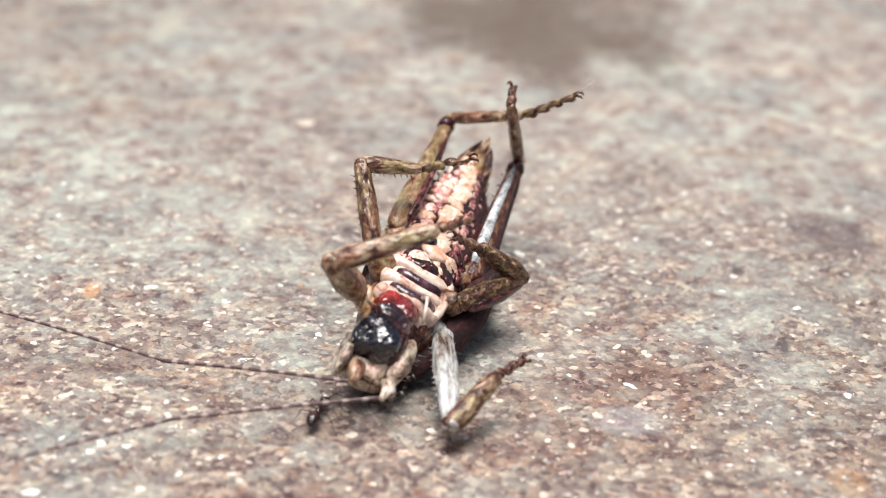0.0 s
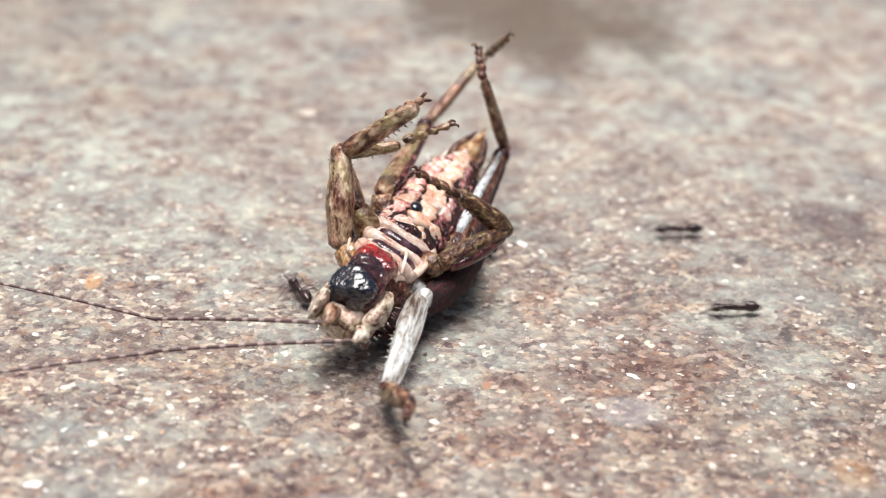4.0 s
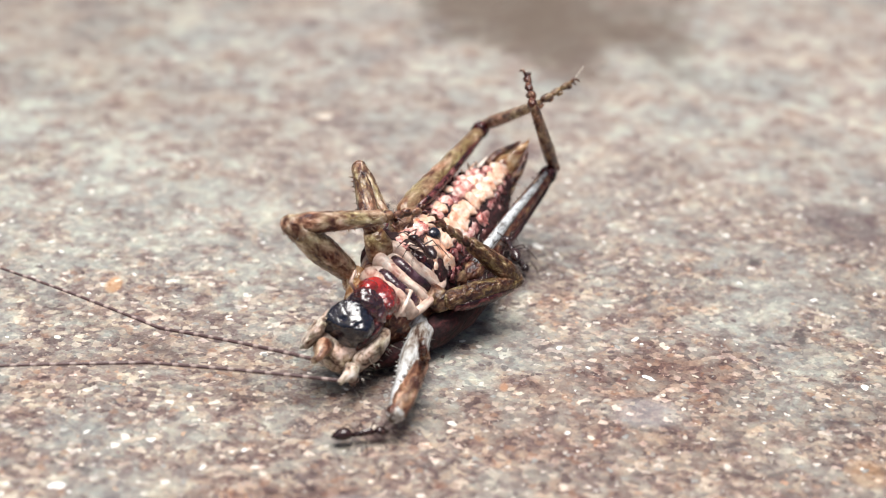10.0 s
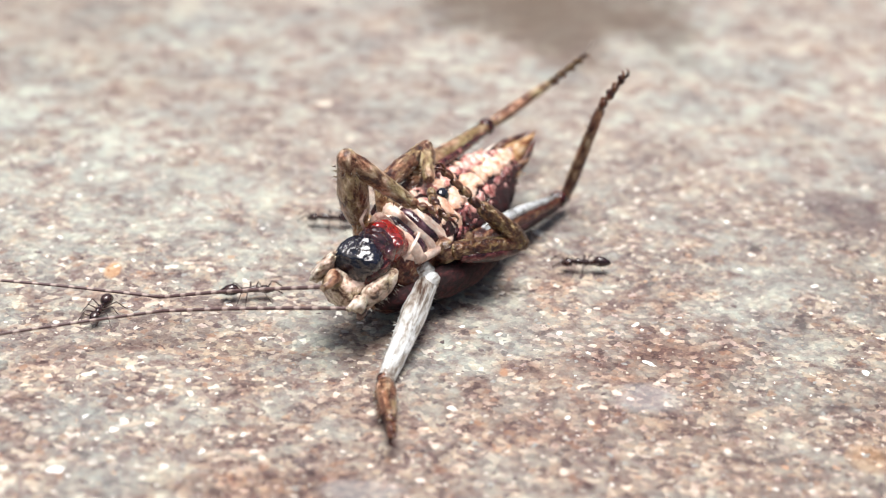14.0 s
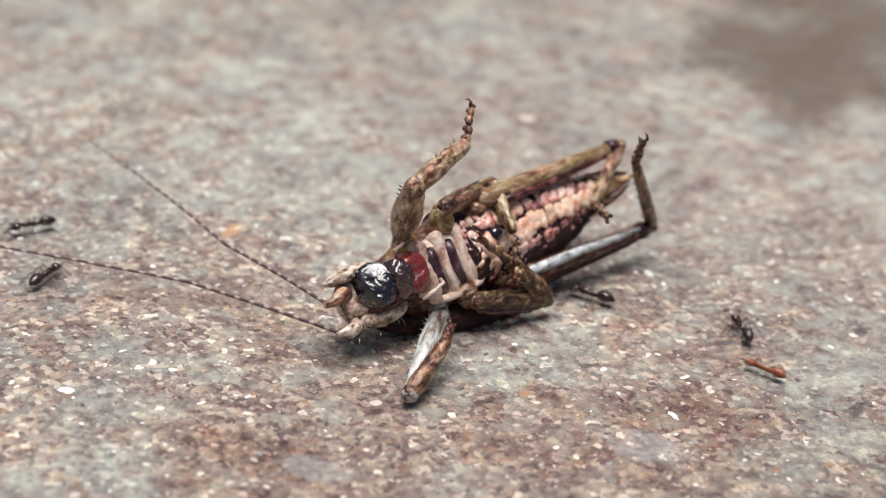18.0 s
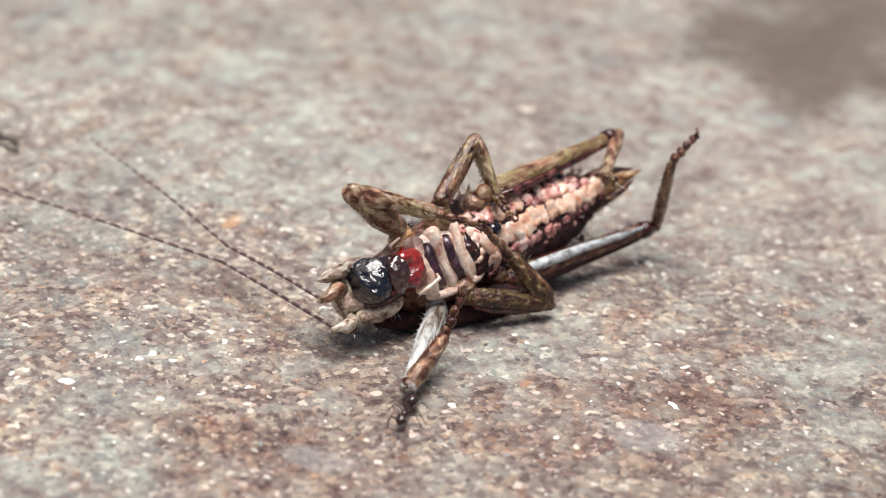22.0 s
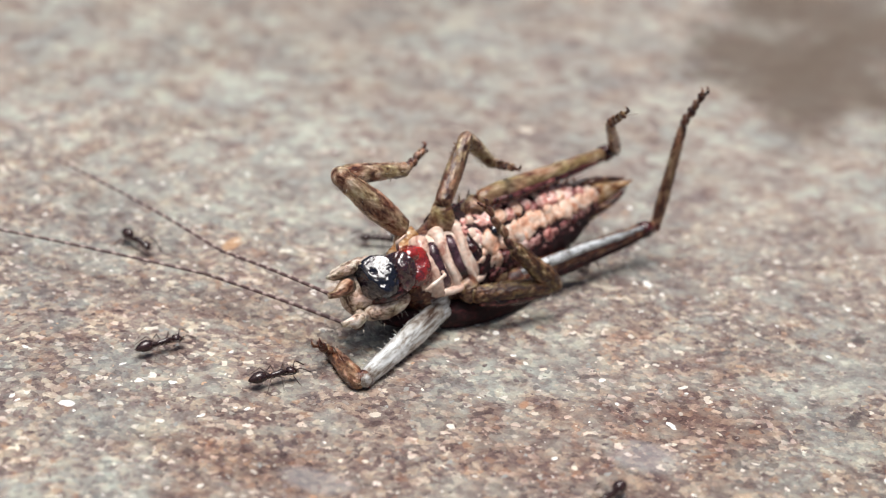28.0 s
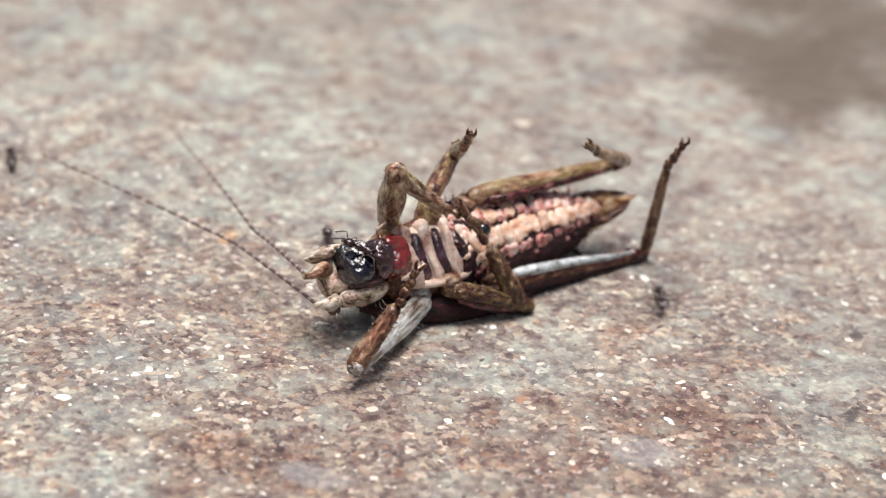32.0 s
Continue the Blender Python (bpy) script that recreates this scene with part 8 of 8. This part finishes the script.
    walk(ANTS[3][0], [
        (0, mm(2.48, 3.43, 0.05, 0, 0, 175)), (7.8, mm(-0.79, 3.71, 0.05, 0, 0, 242)), (7.9, mm(-1.87, -1.61, 3.02, 0, 0, 199)), (8, mm(-2.95, -6.94, 6, 0, 0, 156)),
        (8.15, mm(-3.15, -7.25, 6.3, 0, 0, 230)), (8.3, mm(-3.36, -7.57, 6.6, 0, 0, 303)), (9, mm(-2.37, -9.54, 6, 0, 0, 225)), (9.6, mm(-2.57, -11.28, 6.6, 0, 0, 166)),
        (10, mm(-2.16, -7.45, 6, 0, 0, 120)), (10.3, mm(-2.29, -8.67, 6.3, 0, 0, 49)), (10.6, mm(-2.43, -9.89, 6.6, 0, 0, -22)), (10.8, mm(-2.08, -8.82, 6.3, 0, 0, 41)),
        (11, mm(-1.72, -7.74, 6, 0, 0, 105)), (11.2, mm(0.43, -8.55, 3, 0, 0, 31)), (11.6, mm(2.55, -5.18, 0.05, 0, 0, -9)), (11.8, mm(4.22, -7.29, 0.05, 0, 0, -88)),
        (12, mm(5.9, -9.41, 0.05, 0, 0, -168)), (12.15, mm(5.39, -4.58, 0.05, 0, 0, -215)), (12.3, mm(4.89, 0.25, 0.05, 0, 0, -263)), (12.45, mm(5.05, -1.68, 0.05, 0, 0, -306)),
        (12.6, mm(5.22, -3.61, 0.05, 0, 0, -348)), (12.8, mm(5.57, -1.03, 0.05, 0, 0, -275)), (13, mm(5.91, 1.55, 0.05, 0, 0, -201)), (13.3, mm(5.03, 3.02, 0.05, 0, 0, -275)),
        (13.6, mm(6.21, 4.76, 0.05, 0, 0, -242)), (14.2, mm(3.49, 5.95, 0.05, 0, 0, -304)), (15.5, mm(23.78, 30.66, 0.05, 0, 0, -316)), (16, mm(25.22, 29.54, 0.05, 0, 0, -386)),
        (16.5, mm(26.66, 28.42, 0.05, 0, 0, -456)), (17.6, mm(22.02, 15.2, 0.05, 0, 0, -476)), (17.8, mm(17.73, 8.08, 0.05, 0, 0, -535)), (18, mm(13.43, 0.95, 0.05, 0, 0, -595)),
        (18.2, mm(17.55, -1.7, 0.05, 0, 0, -667)), (18.4, mm(21.67, -4.36, 0.05, 0, 0, -740)), (18.7, mm(25.38, -4.49, 0.05, 0, 0, -699)), (19, mm(29.09, -4.62, 0.05, 0, 0, -659)),
        (30.5, mm(30.1, 10.79, 0.05, 0, 0, -620)), (30.85, mm(28.34, 10.34, 0.05, 0, 0, -571)), (31.2, mm(26.58, 9.88, 0.05, 0, 0, -522)), (31.6, mm(19.39, 7.21, 0.05, 0, 0, -520)),
        (31.8, mm(13.49, 5.15, 0.05, 0, 0, -564)), (32, mm(7.59, 3.09, 0.05, 0, 0, -607)),
    ])
    step_legs(ANTS[3], [(7.8, 8), (8.3, 32)])
    walk(ANTS[4][0], [
        (0, mm(-34.41, -12.58, 0.05, 0, 0, -5)), (2.1, mm(-28.29, -13.08, 0.05, 0, 0, -2)), (2.5, mm(-19.84, -12.97, 0.05, 0, 0, 31)), (3, mm(-15.07, -5.18, 0.05, 0, 0, 57)),
        (3.6, mm(-8.4, 4.71, 0.05, 0, 0, 43)), (4, mm(-3.49, 5.76, 0.05, 0, 0, 67)), (6.2, mm(-6.37, 9.61, 0.05, 0, 0, 145)), (6.6, mm(-10.8, 10.89, 0.05, 0, 0, 137)),
        (7, mm(-4.6, 7.5, 0.05, 0, 0, 70)), (7.4, mm(-4.4, 7.6, 0.05, 0, 0, 62)),
        (8, mm(-8.62, 11.67, 0.05, 0, 0, 58)), (8.6, mm(-9.11, 12.35, 0.05, 0, 0, 76)), (9, mm(-8.9, 10.77, 0.05, 0, 0, 30)), (9.6, mm(-6.2, 9.4, 0.05, 0, 0, 76)), (10, mm(-5.6, 9.2, 0.05, 0, 0, 76)),
        (10.2, mm(-5.6, 9, 0.05, 0, 0, 20)), (10.4, mm(-8.8, 11.4, 0.05, 0, 0, -35)), (10.6, mm(-5.4, 8.4, 0.05, 0, 0, -91)), (11, mm(-4.4, 7.2, 0.05, 0, 0, -92)),
        (11.6, mm(-9.65, 1.12, 0.05, 0, 0, -87)), (12, mm(-8.96, -4.52, 0.05, 0, 0, -119)), (12.3, mm(-10.07, -5.72, 0.05, 0, 0, -114)), (12.45, mm(-10.32, -6.28, 0.05, 0, 0, -70)),
        (12.6, mm(-10.56, -6.83, 0.05, 0, 0, -26)), (13, mm(-11.09, -7.92, 0.05, 0, 0, 44)), (13.3, mm(-10.85, -6.63, 0.05, 0, 0, 60)), (13.6, mm(-11.03, -6.29, 0.05, 0, 0, 137)),
        (13.8, mm(-12.14, -5.65, 0.05, 0, 0, 74)), (14, mm(-13.26, -5, 0.05, 0, 0, 10)), (14.5, mm(-12.6, 0.66, 0.05, 0, 0, 80)), (15.5, mm(-10.96, 8.68, 0.05, 0, 0, 57)),
        (15.83, mm(-10.44, 7.64, 0.05, 0, 0, -1)), (16.17, mm(-9.92, 6.6, 0.05, 0, 0, -59)), (16.5, mm(-9.4, 5.56, 0.05, 0, 0, -117)), (29, mm(-13.96, 2.86, 0.05, 0, 0, -169)),
        (29.15, mm(-16.49, 4.15, 0.05, 0, 0, -202)), (29.3, mm(-17.64, 4.38, 0.05, 0, 0, -279)), (29.45, mm(-17.29, 5.03, 0.05, 0, 0, -323)), (29.6, mm(-16.93, 5.68, 0.05, 0, 0, -367)),
        (30, mm(-14.12, 3.92, 0.05, 0, 0, -365)), (30.5, mm(-13.59, 3.47, 0.05, 0, 0, -415)), (31, mm(-13.05, 3.02, 0.05, 0, 0, -464)), (31.6, mm(-16.77, 3.74, 0.05, 0, 0, -491)),
        (32, mm(-15.59, 0.15, 0.05, 0, 0, -417)),
    ])
    step_legs(ANTS[4], [(0, 10), (10.6, 12.3), (12.6, 13.3), (13.6, 16.5), (29, 29.3), (29.6, 30), (31, 32)])
    walk(ANTS[5][0], [
        (0, mm(-47.87, 25.35, 0.05, 0, 0, -33)), (13, mm(-41, 20.4, 0.05, 0, 0, -22)), (13.1, mm(-27.31, 17.24, 0.05, 0, 0, -13)), (13.3, mm(-18.82, 14.86, 0.05, 0, 0, -74)),
        (13.6, mm(-21.28, -4.16, 0.05, 0, 0, -98)), (14, mm(-21.97, -8.2, 0.05, 0, 0, -100)), (14.1, mm(-20.77, -6.81, 0.05, 0, 0, -41)), (14.2, mm(-19.57, -5.42, 0.05, 0, 0, 17)),
        (14.3, mm(-19.28, -6.01, 0.05, 0, 0, 76)), (14.4, mm(-18.99, -6.59, 0.05, 0, 0, 134)), (14.5, mm(-18.7, -7.18, 0.05, 0, 0, 192)), (16.5, mm(-31.96, -8.06, 0.05, 0, 0, 184)),
        (16.8, mm(-31.63, -7.98, 0.05, 0, 0, 178)), (16.9, mm(-31.45, -8.71, 0.05, 0, 0, 229)), (17, mm(-31.26, -9.44, 0.05, 0, 0, 280)), (17.2, mm(-32.72, -9.33, 0.05, 0, 0, 218)),
        (17.4, mm(-34.18, -9.21, 0.05, 0, 0, 155)), (17.7, mm(-34.25, -8.08, 0.05, 0, 0, 198)), (18, mm(-34.17, -8.79, 0.05, 0, 0, 233)), (18.3, mm(-38.3, -2.08, 0.05, 0, 0, 186)),
        (18.6, mm(-42.43, 4.63, 0.05, 0, 0, 138)), (18.9, mm(-48.3, 3.73, 0.05, 0, 0, 149)), (19.2, mm(-48.15, 5.87, 0.05, 0, 0, 75)), (19.5, mm(-48, 8, 0.05, 0, 0, 1)),
        (20, mm(-42.32, 3.85, 0.05, 0, 0, -66)), (20.6, mm(-46, 9, 0.05, 0, 0, -69)), (21, mm(-40.87, -0, 0.05, 0, 0, -92)), (21.25, mm(-43.68, 4, 0.05, 0, 0, -46)),
        (21.5, mm(-46.5, 8, 0.05, 0, 0, 0)), (22, mm(-43.08, 1.18, 0.05, 0, 0, -15)), (22.5, mm(-40, 3, 0.05, 0, 0, 0)), (23, mm(-40.46, 0.09, 0.05, 0, 0, 51)),
        (23.3, mm(-28.8, -2.3, 0.05, 0, 0, -16)), (23.6, mm(-23.71, -4.73, 0.05, 0, 0, 8)), (24, mm(-13.77, -0.16, 0.05, 0, 0, 35)), (24.4, mm(-12.53, 4.09, 0.05, 0, 0, 88)),
        (25.5, mm(-13.59, 5.4, 0.05, 0, 0, 166)), (26.5, mm(-33.87, 9.45, 0.05, 0, 0, 195)), (27.5, mm(-39.83, -1.52, 0.05, 0, 0, 268)), (27.7, mm(-34.27, -3.17, 0.05, 0, 0, 341)),
        (28, mm(-27.94, -5.63, 0.05, 0, 0, 334)), (28.3, mm(-27.65, -3.14, 0.05, 0, 0, 397)), (28.6, mm(-24.6, -3.08, 0.05, 0, 0, 343)), (29, mm(-22.91, -4.62, 0.05, 0, 0, 357)),
        (29.3, mm(-21.83, -0.47, 0.05, 0, 0, 399)), (29.7, mm(-13.99, 2.69, 0.05, 0, 0, 378)), (30.2, mm(-11.93, 2.78, 0.05, 0, 0, 357)), (32, mm(-10.69, 2.53, 0.05, 0, 0, 348)),
    ])
    step_legs(ANTS[5], [(0, 14.2), (14.5, 16.5), (17, 17.7), (18, 32)])
    walk(ANTS[6][0], [
        (0, mm(-34.86, -16.62, 0.05, 0, 0, 348)), (17, mm(-36, -17.5, 0.05, 0, 0, 361)), (17.4, mm(-23.31, -16.45, 0.05, 0, 0, 396)), (17.55, mm(-27.02, -15.05, 0.05, 0, 0, 460)),
        (17.7, mm(-30.72, -13.66, 0.05, 0, 0, 523)), (18, mm(-29.52, -14.6, 0.05, 0, 0, 446)), (18.15, mm(-32.16, -15.31, 0.05, 0, 0, 375)), (18.3, mm(-34.81, -16.02, 0.05, 0, 0, 303)),
        (19.5, mm(-33, -44, 0.05, 0, 0, 310)), (21.5, mm(-19, -48, 0.05, 0, 0, 331)), (22.1, mm(-12.5, -42, 0.05, 0, 0, 380)), (22.6, mm(-8.21, -30.48, 0.05, 0, 0, 428)), (22.8, mm(-7.01, -25.27, 0.05, 0, 0, 490)),
        (23, mm(-5.8, -20.07, 0.05, 0, 0, 552)), (23.3, mm(-10.8, -15.76, 0.05, 0, 0, 492)), (23.6, mm(-11.27, -14.09, 0.05, 0, 0, 460)), (24, mm(-10.89, -15.08, 0.05, 0, 0, 467)),
        (24.8, mm(-11.23, -14.18, 0.05, 0, 0, 460)), (25, mm(-11.36, -14.31, 0.05, 0, 0, 464)), (25.2, mm(-11.75, -13.49, 0.05, 0, 0, 455)), (25.35, mm(-12.18, -12.74, 0.05, 0, 0, 501)),
        (25.5, mm(-12.62, -11.99, 0.05, 0, 0, 547)), (27.5, mm(-18.88, -14.35, 0.05, 0, 0, 567)), (27.6, mm(-18.18, -14.42, 0.05, 0, 0, 632)), (27.7, mm(-17.49, -14.49, 0.05, 0, 0, 696)),
        (28, mm(-11.39, -17.7, 0.05, 0, 0, 772)), (28.3, mm(-11.4, -14.75, 0.05, 0, 0, 807)), (28.6, mm(-11.07, -11.39, 0.05, 0, 0, 792)), (29, mm(-10.39, -11.63, 1, 0, 0, 792)),
        (29.15, mm(-9.42, -11.99, 2.5, 0, -12.5, 747)), (29.3, mm(-8.44, -12.35, 4, 0, -25, 703)), (29.4, mm(-7.83, -12.47, 4.8, 0, -25, 661)), (29.5, mm(-7.23, -12.6, 5.6, 0, -25, 620)),
        (30, mm(-7.98, -11.17, 5.6, 0, -25, 560)), (30.5, mm(-8.16, -11.86, 5.6, 0, -25, 560)), (31, mm(-8.47, -9.97, 5.6, 0, -25, 550)), (32, mm(-8.76, -10.41, 5.6, 0, -25, 555)),
    ])
    step_legs(ANTS[6], [(17, 24.8), (25, 27.5), (27.7, 28.6), (29, 29.3), (29.5, 30), (30.5, 31)])
    walk(ANTS[7][0], [
        (0, mm(-39.51, -7.34, 0.05, 0, 0, 104)), (16, mm(-66, -5, 0.05, 0, 0, 100)), (22.6, mm(-64, 22, 0.05, 0, 0, 94)), (23, mm(-62, 24, 0.05, 0, 0, 16)), (23.4, mm(-52, 24, 0.05, 0, 0, -60)),
        (24, mm(-41.2, 10.53, 0.05, 0, 0, -128)), (25, mm(-41.62, 9.77, 0.05, 0, 0, -139)), (25.6, mm(-41, 24, 0.05, 0, 0, -98)), (26.3, mm(-43, 0, 0.05, 0, 0, -78)),
        (27, mm(-31.91, -20.33, 0.05, 0, 0, -43)), (27.5, mm(-24.57, -17.45, 0.05, 0, 0, 7)), (27.7, mm(-23.12, -19.32, 0.05, 0, 0, -1)), (28, mm(-19.41, -17.52, 0.05, 0, 0, 57)),
        (28.3, mm(-21.84, -12.62, 0.05, 0, 0, 109)), (28.6, mm(-21.73, -10.7, 0.05, 0, 0, 87)), (29, mm(-20.78, -11.53, 0.05, 0, 0, 96)), (29.15, mm(-23.38, -10.7, 0.05, 0, 0, 143)),
        (29.3, mm(-25.98, -9.87, 0.05, 0, 0, 190)), (29.6, mm(-27.41, -12.64, 0.05, 0, 0, 161)), (30, mm(-36.49, -6.16, 0.05, 0, 0, 104)), (30.3, mm(-39.32, -1, 0.05, 0, 0, 123)),
        (30.6, mm(-39.47, -1.63, 0.05, 0, 0, 125)), (31, mm(-40.98, 0.03, 0.05, 0, 0, 129)), (32, mm(-41.89, 0.92, 0.05, 0, 0, 125)),
    ])
    step_legs(ANTS[7], [(0, 30.3), (30.6, 32)])
    walk(ANTS[8][0], [
        (0, mm(34.08, -10.06, 0.05, 0, 0, 135)), (16.8, mm(33, 0.5, 0.05, 0, 0, 162)), (17.2, mm(29.5, -3, 0.05, 0, 0, 172)), (17.4, mm(19.36, -5.41, 0.05, 0, 0, 182)), (17.7, mm(18.58, -2.52, 0.05, 0, 0, 150)),
        (18, mm(16.06, -3.51, 0.05, 0, 0, 165)), (18.4, mm(-0.85, 14.16, 0.05, 0, 0, 153)), (19, mm(-19.45, 14.95, 0.05, 0, 0, 185)), (19.5, mm(-34.88, 11.25, 0.05, 0, 0, 202)),
        (20, mm(-48.15, 3.56, 0.05, 0, 0, 207)), (32, mm(-61.07, -1.85, 0.05, 0, 0, 203)),
    ])
    step_legs(ANTS[8], [(0, 32)])
    walk(ANTS[9][0], [
        (0, mm(3, 8, 0.05, 0, 0, -73)), (11.3, mm(4.5, 3, 0.05, 0, 0, -65)), (11.7, mm(6.2, 1.2, 2.5, 0, 0, -103)), (12, mm(2.96, -3.77, 4.5, 0, 0, -135)),
        (12.18, mm(4.23, -1.14, 3.75, 0, 0, -203)), (12.35, mm(5.5, 1.5, 3, 0, 0, -270)), (12.7, mm(3, 4, 0.05, 0, 0, -223)), (13.4, mm(-1.5, 8, 0.05, 0, 0, -190)),
        (14, mm(-8.74, 6.15, 0.05, 0, 0, -178)), (14.25, mm(-8.87, 9.57, 0.05, 0, 0, -256)), (14.5, mm(-9, 13, 0.05, 0, 0, -334)), (15.5, mm(-3, 9, 0.05, 0, 0, -394)),
        (32, mm(0, 7, 0.05, 0, 0, -394)),
    ])
    step_legs(ANTS[9], [(11.3, 15.5)])


motions()
